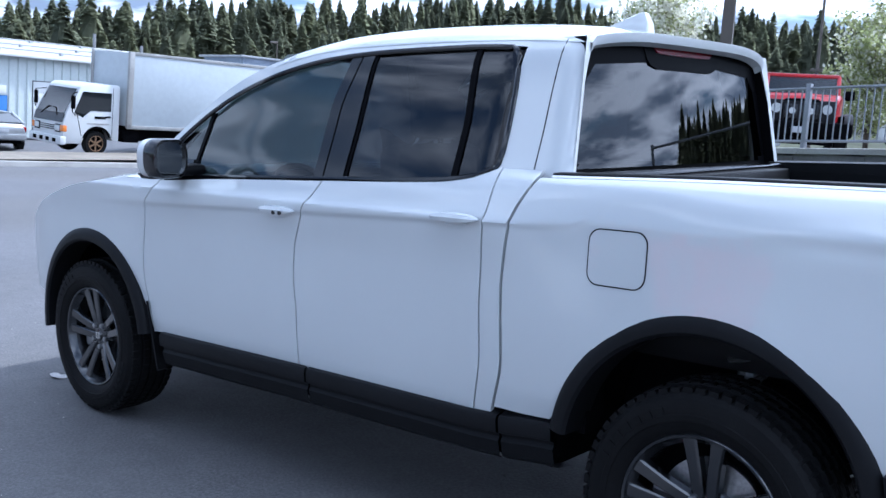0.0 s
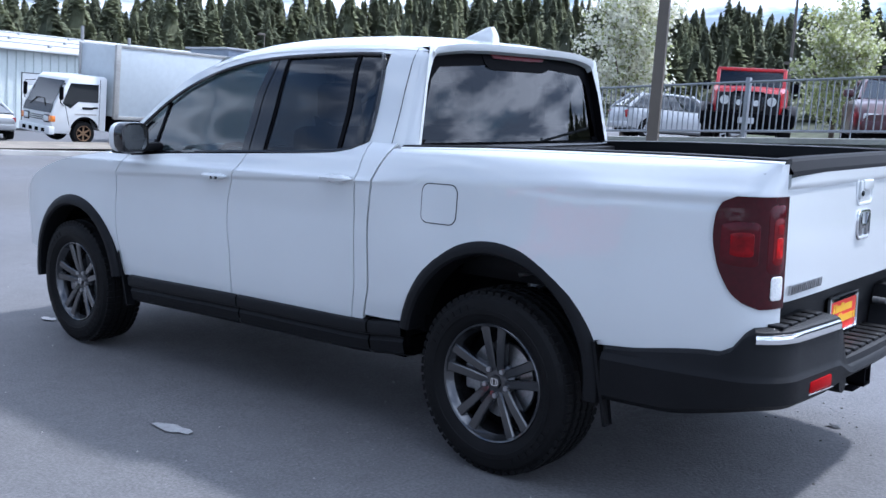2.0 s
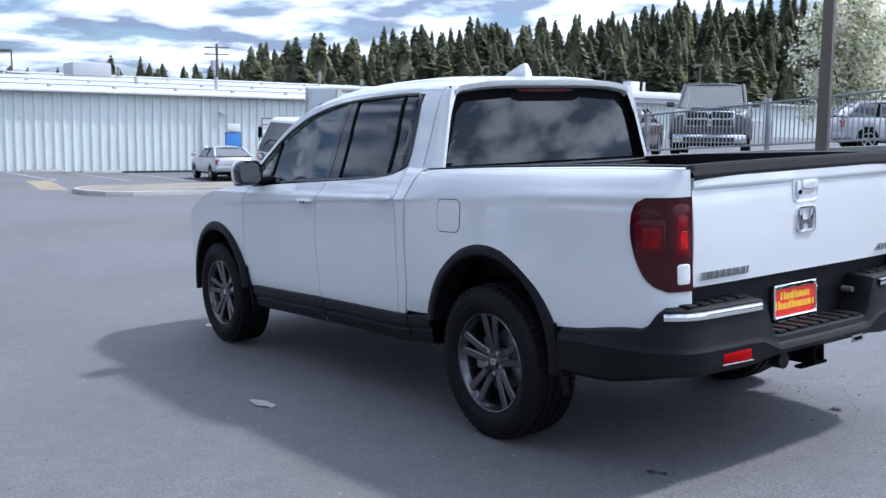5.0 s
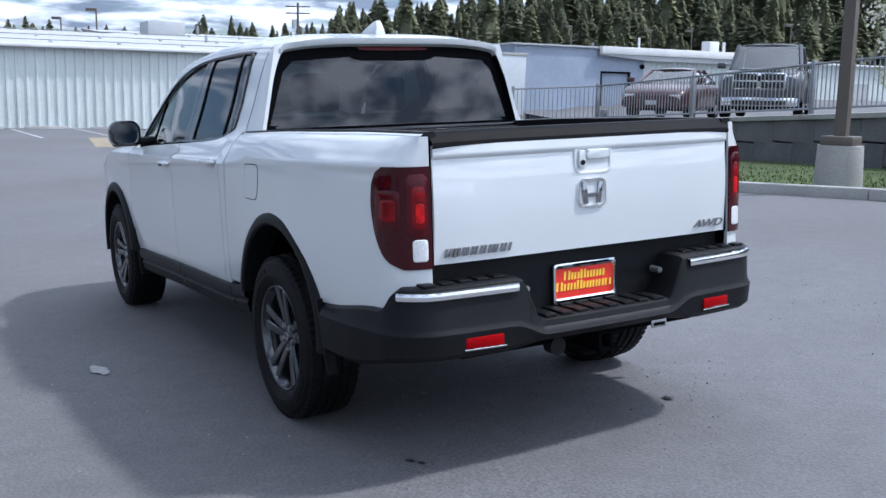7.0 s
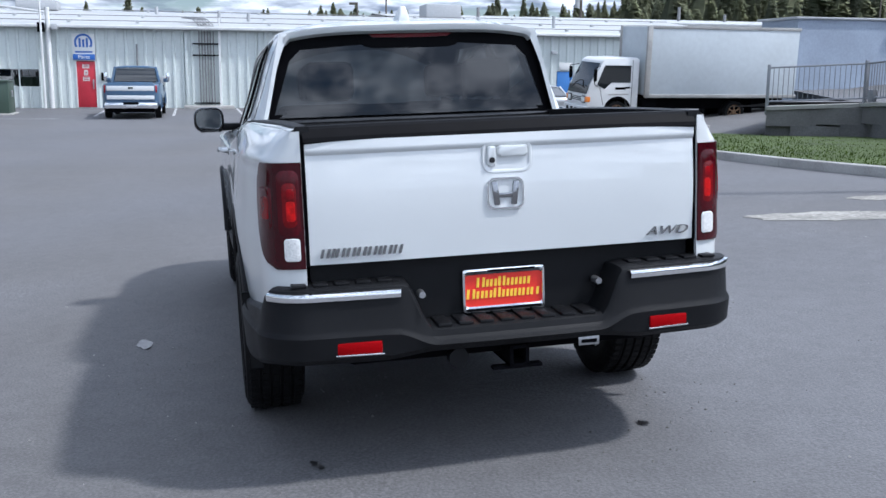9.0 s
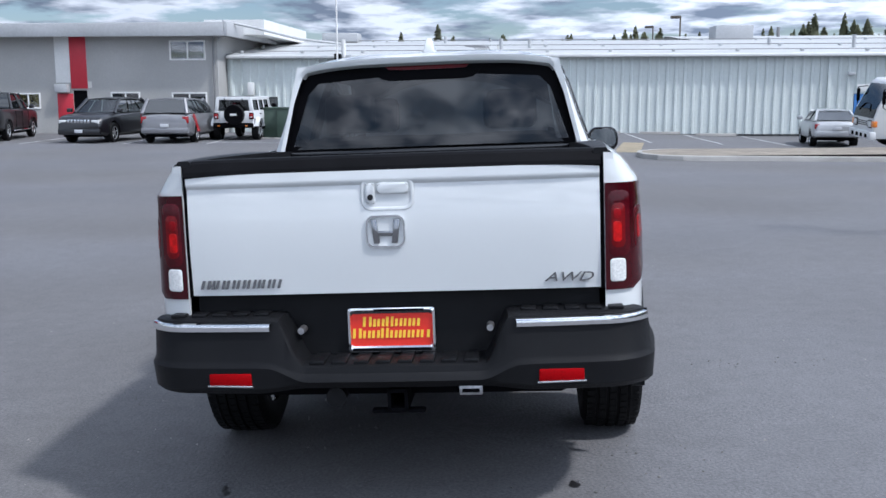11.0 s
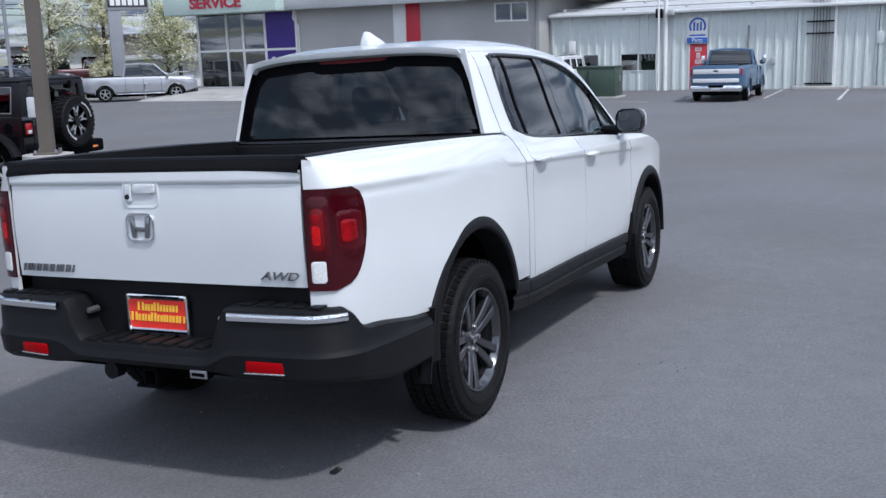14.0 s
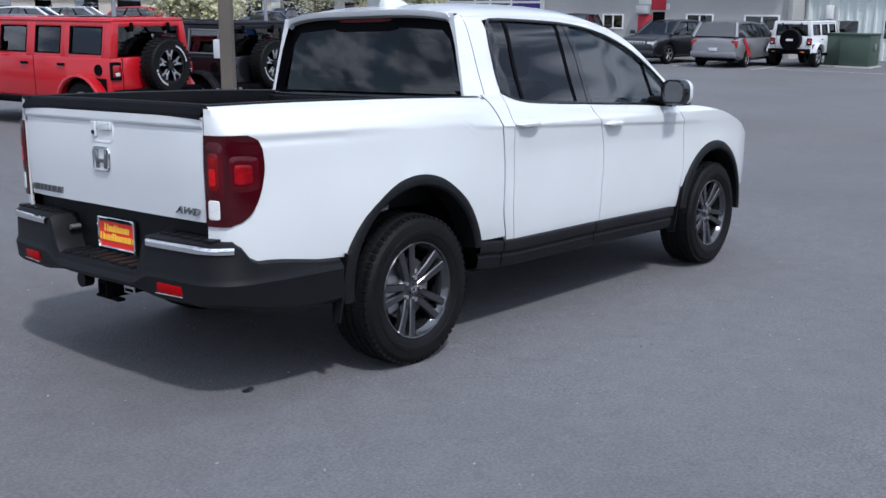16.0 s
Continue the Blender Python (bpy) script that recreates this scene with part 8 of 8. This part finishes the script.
part("wall_lamp", cyl(0.15, 0.11, 0, 0.12, 16, m=pose(39.58, -36.1, 3.12, 0, 90, 0)), DARK, annex)

# ---- trees and far ground ----
BARK = material("brown_bark", (0.10, 0.075, 0.055), 0.9, grain=(20, 0.3), bump=(20, 0.02))
NEEDLE = material("dark_pine_needles", (0.185, 0.200, 0.135), 0.9, grain=(0.9, 0.16), blotch=(0.09, 0.22), spec=0.05)
NEEDLE2 = material("light_pine_needles", (0.225, 0.240, 0.150), 0.9, grain=(0.9, 0.16), blotch=(0.09, 0.22), spec=0.05)
BLOSSOM = material("cream_blossom", (0.80, 0.785, 0.66), 0.8, grain=(6, 0.2), vary=0.1)
LEAF = material("young_leaves", (0.36, 0.39, 0.18), 0.75, grain=(6, 0.3), vary=0.15)
LEAF2 = material("yellow_green_leaves", (0.60, 0.59, 0.33), 0.75, grain=(6, 0.3), vary=0.15)
for m, glow in ((NEEDLE, 0.55), (NEEDLE2, 0.55), (BLOSSOM, 0.5), (LEAF, 0.5), (LEAF2, 0.5)):
    # leaves let light through
    nt = m.node_tree
    bsdf, o = nt.nodes["Principled BSDF"], nt.nodes["Material Output"]
    tr, mx = nt.nodes.new("ShaderNodeBsdfTranslucent"), nt.nodes.new("ShaderNodeMixShader")
    src = bsdf.inputs["Base Color"].links[0].from_socket
    nt.links.new(src, tr.inputs[0])
    mx.inputs[0].default_value = glow
    nt.links.new(bsdf.outputs[0], mx.inputs[1])
    nt.links.new(tr.outputs[0], mx.inputs[2])
    nt.links.new(mx.outputs[0], o.inputs[0])
    if m in (NEEDLE, NEEDLE2):
        # needles scatter light like a soft mass: shade them partly as if facing up
        ge, vm = nt.nodes.new("ShaderNodeNewGeometry"), nt.nodes.new("ShaderNodeMix")
        vm.data_type = "VECTOR"
        vm.inputs[0].default_value = 0.75
        vm.inputs[5].default_value = (0.0, 0.0, 0.8)
        nt.links.new(ge.outputs["Normal"], vm.inputs[4])
        nt.links.new(vm.outputs[1], bsdf.inputs["Normal"])
HILL = material("wooded_hillside", (0.075, 0.082, 0.048), 0.95, grain=(0.6, 0.35), blotch=(0.05, 0.3))

rg = random.Random(21)


def conifer_mesh(h, r, seed, mat):
    """A pine: trunk and rings of drooping ragged boughs."""
    q = random.Random(seed)
    vs, fs, mi = [], [], []
    n = 6
    for k in range(n):
        a = 2 * math.pi * k / n
        vs += [(0.16 * math.cos(a), 0.16 * math.sin(a), -1.0), (0.03 * math.cos(a), 0.03 * math.sin(a), h * 0.98)]
    for k in range(n):
        fs.append((2 * k, 2 * ((k + 1) % n), 2 * ((k + 1) % n) + 1, 2 * k + 1)); mi.append(0)
    z_low = h * q.uniform(0.03, 0.12)
    i, m_ = len(vs), 9
    for j in range(5):
        u = j / 4
        for k in range(m_):
            a, rad = 2 * math.pi * (k + 0.5 * (j % 2)) / m_, r * (0.04 + 0.66 * (1 - u) ** 0.75) * q.uniform(0.65, 1.1)
            vs.append((rad * math.cos(a), rad * math.sin(a), z_low + (h * 0.93 - z_low) * u + q.uniform(-0.4, 0.4)))
    for j in range(4):
        for k in range(m_):
            fs.append((i + j * m_ + k, i + j * m_ + (k + 1) % m_, i + (j + 1) * m_ + (k + 1) % m_, i + (j + 1) * m_ + k))
            mi.append(1)
    lean, sharp = q.uniform(-0.025, 0.025) * h, q.uniform(0.55, 0.85)
    lobes = [(q.uniform(0, 6.28), q.uniform(0.1, 0.8), q.uniform(0.12, 0.30)) for _ in range(5)]
    for k in range(560):
        u = q.random() ** 1.05
        z = z_low + (h - z_low) * u
        a = k * 2.399 + q.uniform(-.5, .5)
        # uneven crown: some sides stand out, others are thin
        swell = 1.0 + sum(g * math.cos(a - a0) * math.exp(-((u - u0) / 0.16) ** 2) for a0, u0, g in lobes)
        rad = r * (0.05 + 0.95 * (1 - u) ** sharp) * swell * q.uniform(0.35, 1.05)
        l, w = rad, rad * q.uniform(0.20, 0.34) + 0.14
        dz = -l * q.uniform(-0.02, 0.30)
        ca, sa, ox = math.cos(a), math.sin(a), lean * u * u
        i = len(vs)
        vs += [(ox + ca * l * 0.2, sa * l * 0.2, z + 0.25), (ox + ca * l * 0.65 - sa * w, sa * l * 0.65 + ca * w, z + dz * 0.6 + q.uniform(-.22, .1)), (ox + ca * l, sa * l, z + dz), (ox + ca * l * 0.65 + sa * w, sa * l * 0.65 - ca * w, z + dz * 0.6 + q.uniform(-.1, .22))]
        fs.append((i, i + 1, i + 2, i + 3))
        mi.append(1)
    return vs, fs, mi


def hill_z(x, y):
    """The wooded ridge past the buildings, highest to the right."""
    d = math.hypot(x, y)
    a = math.degrees(math.atan2(y, x))
    top = np.interp(a, [-100, -75, -65, -60, -55, -50, -44, -39, -35, -30, -25, -20, -15, -8, -2, 12], [22, 20, 19.5, 17.5, 23, 21, 19, 16.5, 14.5, 12.5, 10.5, 8.0, 7.0, 5.5, 4.0, 2.0])
    return 0.5 + top * ease(130, 250, d)


rows = []
for k in range(50):
    a = radians(-125 + 155 * k / 49)
    rows.append([(d * math.cos(a), d * math.sin(a), (hill_z(d * math.cos(a), d * math.sin(a)) if d > 100 else -1.2) + (2.0 * noise.noise(Vector((d * math.cos(a) / 30, d * math.sin(a) / 30, 0))) if d > 130 else 0)) for d in (95, 120, 140, 165, 190, 215, 240, 265, 300, 420)])
tagged(part("hillside", grid(rows), HILL, angle=180), "wooded hillside of brush and earth behind the lots", "hillside", kind="structure")
protos = []
for k in range(7):
    v, f, mi = conifer_mesh(rg.uniform(9.5, 13.0), rg.uniform(2.6, 3.8), k, NEEDLE)
    protos.append((np.array(v), f, mi))
big_v, big_f, big_m = [[], []], [[], []], [[], []]
base = [0, 0]
for k in range(2500):
    a = radians(rg.uniform(-118, 12))
    d = 150 + 120 * rg.random() ** 0.7
    x, y = d * math.cos(a), d * math.sin(a)
    if -22 < math.degrees(a) and rg.random() < 0.4:
        continue
    w = rg.randrange(2)
    v, f, mi = protos[rg.randrange(7)]
    sc, rot = rg.choice((0.45, 0.6, 0.7, 0.8, 0.85, 0.9, 1.0, 1.15)) * rg.uniform(0.9, 1.1) * (0.72 if math.degrees(a) > -24 else 1.0), rg.uniform(0, 6.28)
    c, s_ = math.cos(rot) * sc, math.sin(rot) * sc
    z = hill_z(x, y) + 1.5 * noise.noise(Vector((x / 30, y / 30, 0)))
    p = np.stack([v[:, 0] * c - v[:, 1] * s_ + x, v[:, 0] * s_ + v[:, 1] * c + y, v[:, 2] * sc + z], 1)
    big_v[w].append(p)
    big_f[w] += [tuple(i + base[w] for i in q) for q in f]
    big_m[w] += mi
    base[w] += len(v)
for w, mt in ((0, NEEDLE), (1, NEEDLE2)):
    me = bpy.data.meshes.new("pine_wood")
    me.from_pydata(np.concatenate(big_v[w]).tolist(), [], big_f[w])
    me.materials.append(BARK)
    me.materials.append(mt)
    me.polygons.foreach_set("material_index", big_m[w])
    tagged(new("pine_wood", me), "dense dark pine forest on the ridge" if w == 0 else "lighter green pines mixed in the forest", "forest", kind="stuff")


def broadleaf(name, x, y, z, h, r, mats, label, seed, n=3800, crown=0.35, group="", leaf=0.085):
    """A tree: tapered trunk, limbs and a crown of small leaf clumps round the twigs."""
    q = random.Random(seed)
    t = thing(name, pose(x, y, z), label, "tree", group)
    b = tube([(0, 0, -0.3), (0.03, 0.02, h * 0.2), (-0.02, 0.05, h * 0.45), (0.04, 0.0, h * 0.75)], 0.02 * h, 8)
    tips = []
    for v in b.verts:
        k = 1 - 0.8 * max(0, v.co.z) / h
        v.co.x *= k
        v.co.y *= k
    for k in range(26):
        a, z0 = q.uniform(0, 6.28), h * q.uniform(crown * 0.75, 0.72)
        u = (z0 / h - crown * 0.6) / (1 - crown * 0.6)
        l = r * q.uniform(0.55, 0.98) * (1 - 0.45 * max(0, u) ** 1.5)
        end = Vector((l * math.cos(a), l * math.sin(a), min(z0 + l * q.uniform(0.35, 0.95), h * 0.95)))
        midp = Vector((end.x * 0.5, end.y * 0.5, z0 + (end.z - z0) * 0.35))
        tube([(0, 0, z0), midp, end], 0.012 + 0.008 * l, 5, b)
        for j in range(7):
            u_ = q.uniform(0.35, 1.0)
            p = Vector((0, 0, z0)).lerp(end, u_) + Vector((q.gauss(0, 0.20), q.gauss(0, 0.20), q.gauss(0, 0.18))) * r * 0.8
            tips.append(p)
    for k in range(22):
        tips.append(Vector((q.gauss(0, 0.16 * r), q.gauss(0, 0.16 * r), h * q.uniform(0.6, 0.99))))
    part("trunk", b, BARK, t)
    for ci, mt in enumerate(mats):
        vs, fs = [], []
        for k in range(n // len(mats)):
            tip = tips[q.randrange(len(tips))]
            p = tip + Vector((q.gauss(0, 1), q.gauss(0, 1), q.gauss(0, 1))) * 0.11 * r
            i = len(vs)
            s_ = leaf * q.uniform(0.6, 1.4)
            e1 = Vector((q.gauss(0, 1), q.gauss(0, 1), q.gauss(0, 1))).normalized()
            e2 = e1.orthogonal().normalized()
            vs += [p + e1 * s_, p + e2 * s_ * 0.7, p - e1 * s_, p - e2 * s_ * 0.7]
            fs.append((i, i + 1, i + 2, i + 3))
        me = bpy.data.meshes.new("crown")
        me.from_pydata([tuple(v) for v in vs], [], fs)
        me.materials.append(mt)
        part("crown", me, mt, t)
    return t


broadleaf("flowering_tree", 19.3, -32.45, 0.9, 7.8, 2.05, (BLOSSOM, BLOSSOM, LEAF, BLOSSOM), "young tree covered in cream blossom", 3, 15000, 0.22, "flowering trees", 0.075)
broadleaf("flowering_tree", 12.5, -37.7, 1.2, 6.0, 1.8, (LEAF, BLOSSOM, LEAF), "young tree with pale new leaves", 4, 12000, 0.22, "flowering trees", 0.075)
broadleaf("flowering_tree", 5.0, -37.0, 1.3, 6.5, 2.0, (BLOSSOM, LEAF), "young tree covered in cream blossom", 5, 9000, 0.22, "flowering trees", 0.07)
for x, y in ((20.3, -51.9), (15.4, -53.6)):
    t = thing("street_lamp", pose(x, y, 1.0), "tall thin dark steel lamp post behind the lot", "street lamp", "lamp posts behind the lot")
    part("shaft", cyl(0.11, 0.07, -0.5, 10.5, 10), BRONZE, t)
    part("lamp_head", box(-0.35, 0.35, -0.15, 0.15, 4.6, 4.75, 0.03), BRONZE, t)
# lamp posts and a power pole over the roofs
for x, y, top in ((74.5, -12.95, 7.15), (89.7, -12.9, 7.36), (83.0, -64.2, 8.8), (77.6, -70.7, 8.4), (74.7, -73.8, 8.4), (60.9, -73.0, 8.3)):
    t = thing("street_lamp", pose(x, y, 0.0, 0, 0, 70), "tall thin steel lamp post behind the roofs", "street lamp", "lamp posts behind the roofs")
    part("shaft", cyl(0.10, 0.06, -0.5, top - 0.1, 8), BRONZE, t)
    part("lamp_head", box(-0.05, 0.75, -0.16, 0.16, top - 0.12, top + 0.10, 0.04), BRONZE, t)
t = thing("utility_pole", pose(88.6, -34.8, 0.0, 0, 0, 65), "wooden power pole with crossarm and transformer", "pole")
part("shaft", cyl(0.17, 0.12, -0.5, 9.9, 10), BRONZE, t)
for z in (9.55, 8.9):
    part("crossarm", box(-1.2, 1.2, -0.06, 0.06, z - 0.06, z + 0.06, 0.01), BRONZE, t)
part("transformer", cyl(0.25, 0.25, 7.4, 8.3, 14, m=pose(0.35, 0, 0)), FASCIA, t)

# ---- across the entrance road ----
BEIGE = material("beige_stucco", (0.50, 0.45, 0.38), 0.9, grain=(8, 0.06), blotch=(0.4, 0.1))
TEALWALL = material("blue_green_siding", (0.32, 0.42, 0.42), 0.7, grain=(6, 0.06), blotch=(0.4, 0.08))
DARKROOF = material("dark_roofing", (0.060, 0.056, 0.055), 0.8, grain=(6, 0.15), blotch=(0.5, 0.15))
SIGNGREY = material("grey_sign_paint", (0.26, 0.27, 0.29), 0.6, grain=(12, 0.06), blotch=(0.8, 0.08))
SIGNDARK = material("charcoal_sign_face", (0.045, 0.045, 0.05), 0.5, grain=(12, 0.06))


def slab_building(name, a, b, deep, z0, z1, wall, roof, label, ridge=0.0, doors=3, over=0.5, kinds=("window", "window", "door")):
    """A building whose front runs from a to b in plan, with openings in the front and a flat or gabled roof."""
    a, b = Vector(a), Vector(b)
    ln = (b - a).length
    t = thing(name, pose(a.x, a.y, z0, 0, 0, math.degrees(math.atan2(b.y - a.y, b.x - a.x))), label, "building")
    h = z1 - z0
    holes = []
    for k in range(doors):
        c = ln * (k + 0.5) / doors
        kind = kinds[k % len(kinds)]
        holes.append((c - 0.8, c + 0.8, 1.0, min(2.2, h - 0.5)) if kind == "window" else (c - 0.55, c + 0.55, 0.0, 2.1))
    bm = flat_wall(0, 0, ln, -0.6, h, holes)
    bm.transform(pose(0, 0, 0, 0, 0, -90) @ Matrix.Diagonal((-1, 1, 1, 1)))
    part("wall", bm, wall, t)
    part("wall", box(0, ln, -deep, -deep + 0.2, -0.6, h), wall, t)
    for x in (0.0, ln - 0.2):
        part("wall", box(x, x + 0.2, -deep + 0.2, -0.2, -0.6, h), wall, t)
    part("room_lining", box(0.2, ln - 0.2, -2.2, -2.1, -0.5, h - 0.05), ROOMDARK, t)
    for y0, y1, za, zb in holes:
        w = part("window" if za > 0.5 else "door", box(y0, y1, -0.14, -0.10, za, zb), PANEGLASS if za > 0.5 else DARK, t)
        f = box(y0 - 0.06, y1 + 0.06, -0.10, 0.03, zb, zb + 0.08)
        box(y0 - 0.06, y0, -0.10, 0.03, za, zb, 0, f)
        box(y1, y1 + 0.06, -0.10, 0.03, za, zb, 0, f)
        part("window_frame", f, WHITETRIM, w)
    if ridge:
        rows = [[(x, y, z) for x in (-over, ln + over)] for y, z in ((over, h - 0.15), (-deep / 2, h + ridge), (-deep - over, h - 0.15))]
        part("roof", thicken(grid(rows), (0, 0, -0.15)), roof, t)
        for x in (0.0, ln):
            part("gable", prism([(-0.0, h - 0.05), (-deep / 2, h + ridge - 0.1), (-deep, h - 0.05)], "x", x - 0.08, x + 0.08), wall, t)
    else:
        part("roof", box(-over, ln + over, -deep - over, over + 0.6, h, h + 0.32, 0.03), roof, t)
    return t


slab_building("low_shop", (45.0, 54.2), (28.5, 65.5), 12, -0.05, 3.08, BEIGE, DARKROOF, "long low beige shop with a dark flat roof", doors=7)
slab_building("low_shop", (60.5, 45.0), (53.5, 52.8), 9, -0.1, 3.3, BEIGE, DARKROOF, "small beige roadside building with a dark roof", doors=3)
slab_building("gable_house", (54.6, 62.0), (61.6, 69.1), 7.5, 0.0, 3.1, TEALWALL, DARKROOF, "blue-green gabled house beyond the road", ridge=1.85, doors=2, kinds=("window",))
ws = slab_building("white_shop", (51.0, 50.3), (46.2, 54.6), 8, -0.05, 2.85, WHITETRIM, FASCIA, "small white shop with a dark canopy across the road", doors=3, kinds=("door", "window", "window"))
part("canopy", box(2.6, 6.2, 0.02, 1.3, 2.15, 2.32, 0.03), DARK, ws)
for k in range(3):
    part("word_bar", box(4.0 + 0.55 * k, 4.42 + 0.55 * k, 0.65, 0.68, 2.62, 2.85), P_RED, ws)
slab_building("white_shed", (54.0, 40.2), (48.2, 46.5), 5, -0.1, 1.7, WHITETRIM, FASCIA, "low white shed by the roadside", doors=2)
slab_building("far_shop", (30.0, 74.0), (8.0, 84.0), 14, 0.0, 4.0, STUCCO, DARKROOF, "grey flat-roofed shop across the road", doors=7)

# verge between the road and the lot
verge = [(28.0, 39.6), (32.0, 38.4), (35.5, 38.5), (39.0, 37.6), (44.0, 36.0), (48.5, 39.0), (43.5, 44.0), (38.0, 45.4), (31.0, 45.0)]
kerb("kerb_verge", verge, "pale concrete kerb round the road verge", 0.12)
bm = bmesh.new()
bm.faces.new([bm.verts.new((38.5 + (x - 38.5) * 0.985, 41.0 + (y - 41.0) * 0.965, ground_z(x, y) + 0.10)) for x, y in verge])
bmesh.ops.triangulate(bm, faces=bm.faces)
tagged(part("verge_grass", bm, GRASS), "mown green grass on the road verge", "lawn", kind="structure")

broadleaf("roadside_tree", 23.1, 32.6, ground_z(23, 32), 6.0, 2.35, (LEAF2, BLOSSOM, LEAF2, BLOSSOM), "full round tree in yellow-green young leaf", 31, 24000, 0.16, "roadside trees", 0.085)
broadleaf("roadside_tree", 39.3, 43.0, ground_z(39, 43), 7.7, 2.1, (BLOSSOM, BLOSSOM, LEAF, BLOSSOM), "slender tree in sparse white blossom", 32, 7500, 0.26, "roadside trees", 0.07)
broadleaf("roadside_tree", 41.8, 41.3, ground_z(41, 41), 8.2, 1.3, (BLOSSOM, LEAF2), "narrow upright tree with cream blossom", 33, 8000, 0.14, "roadside trees", 0.07)
broadleaf("roadside_tree", 44.3, 38.8, ground_z(44, 38), 6.4, 2.15, (LEAF, BLOSSOM, BLOSSOM, LEAF2), "round tree with pale blossom and new leaves", 34, 10000, 0.22, "roadside trees", 0.07)
broadleaf("roadside_tree", 14.0, 41.0, 0.0, 8.0, 2.6, (NEEDLE2, LEAF), "dark green roadside tree", 35, 8000, 0.2, "roadside trees", 0.09)

# tall grey sign on a flat post
st = thing("roadside_sign", pose(38.0, 36.8, ground_z(38, 36.8), 0, 0, -42), "tall grey sign post with a charcoal board", "sign")
part("post", box(-0.34, 0.34, -0.18, 0.18, -0.3, 8.2, 0.02), SIGNGREY, st)
part("board", box(-0.4, 1.80, -0.22, 0.22, 4.75, 7.9, 0.03), SIGNGREY, st)
part("board_face", box(-0.34, 1.74, -0.235, 0.235, 4.9, 7.8, 0.02), SIGNDARK, st)
for k in range(6):
    part("word_bar", box(-0.2 + 0.31 * k, 0.03 + 0.31 * k, -0.245, -0.225, 5.0, 5.3), WHITETRIM, st)

# thin poles and overhead lines
for nm, x, y, h, r, lab in (("utility_pole", 17.5, 30.3, 9.0, 0.075, "thin grey metal pole by the road"), ("utility_pole", 22.1, 27.0, 9.0, 0.06, "thin grey metal pole by the road"), ("utility_pole", 45.8, 39.1, 9.0, 0.11, "brown wooden utility pole"), ("utility_pole", 26.0, 66.0, 11.0, 0.13, "brown wooden utility pole")):
    t = thing(nm, pose(x, y, ground_z(x, y)), lab, "pole", "roadside poles")
    part("shaft", cyl(r * 1.2, r, -0.3, h, 10), BRONZE if r > 0.1 else GALV, t)
    part("crossarm", box(-0.9, 0.9, -0.05, 0.05, h - 0.6, h - 0.48, 0.01), BRONZE if r > 0.1 else GALV, t)
for off, z in ((0.0, 5.72), (0.4, 5.30), (1.1, 6.1)):
    pts_ = []
    for k in range(25):
        u = k / 24 * 8 - 3
        pts_.append((45.6 + off + 10.8 * u, 59.8 + off - 10.1 * u, z - 0.35 * u + 0.10 * (u - 0.5) ** 2))
    tagged(part("overhead_cable", tube(pts_, 0.028, 5), DARK), "thin black overhead cable along the road", "cable")

# parked along the road
SUVTOP = [(2.47, 0.78), (2.3, 0.98), (1.3, 1.12), (0.6, 1.13), (-1.8, 1.16), (-2.25, 1.12), (-2.35, 0.9)]
SUVROOF = [(1.2, 1.13), (0.4, 1.68), (-1.5, 1.68), (-2.2, 1.18)]


def suv_at(x, y, turn, mat, lab):
    return car("suv_car", at(x, y, turn), lab, "car", mat, 4.82, 1.94, 1.74, 2.91, -2.35, 0.36, SUVTOP, SUVROOF, 0.66, "van", group="cars along the road")


suv_at(42.6, 48.2, -48, P_BLACK, "black sport utility car parked by the road")
pickup_car("pickup_truck", at(49.5, 49.8, -40), "dark red pickup parked across the road", P_MAROON)
pickup_car("pickup_truck", at(28.5, 34.7, -42), "navy pickup parked beside the verge", P_NAVY)
suv_at(37.0, 49.2, -50, P_GREY, "grey sport utility car beside the verge")
for x, y, turn, mat, lab in ((17.2, 36.2, -60, P_GREY, "grey crossover in the row by the road"), (20.2, 35.2, -60, P_MAROON, "maroon crossover in the row by the road"), (13.6, 36.5, -60, P_SILVER, "silver crossover in the row by the road"), (24.0, 49.0, -50, P_WHITE, "white van-like car across the road"), (28.5, 52.0, -50, P_SILVER, "silver car across the road"), (19.0, 51.0, -50, P_BLACK, "black car across the road"), (33.5, 53.0, -50, P_RED, "red car across the road")):
    suv_at(x, y, turn, mat, lab)
pickup_car("pickup_truck", at(-1.2, 16.2, 90), "white pickup parked past the red off-roader", P_WHITE)
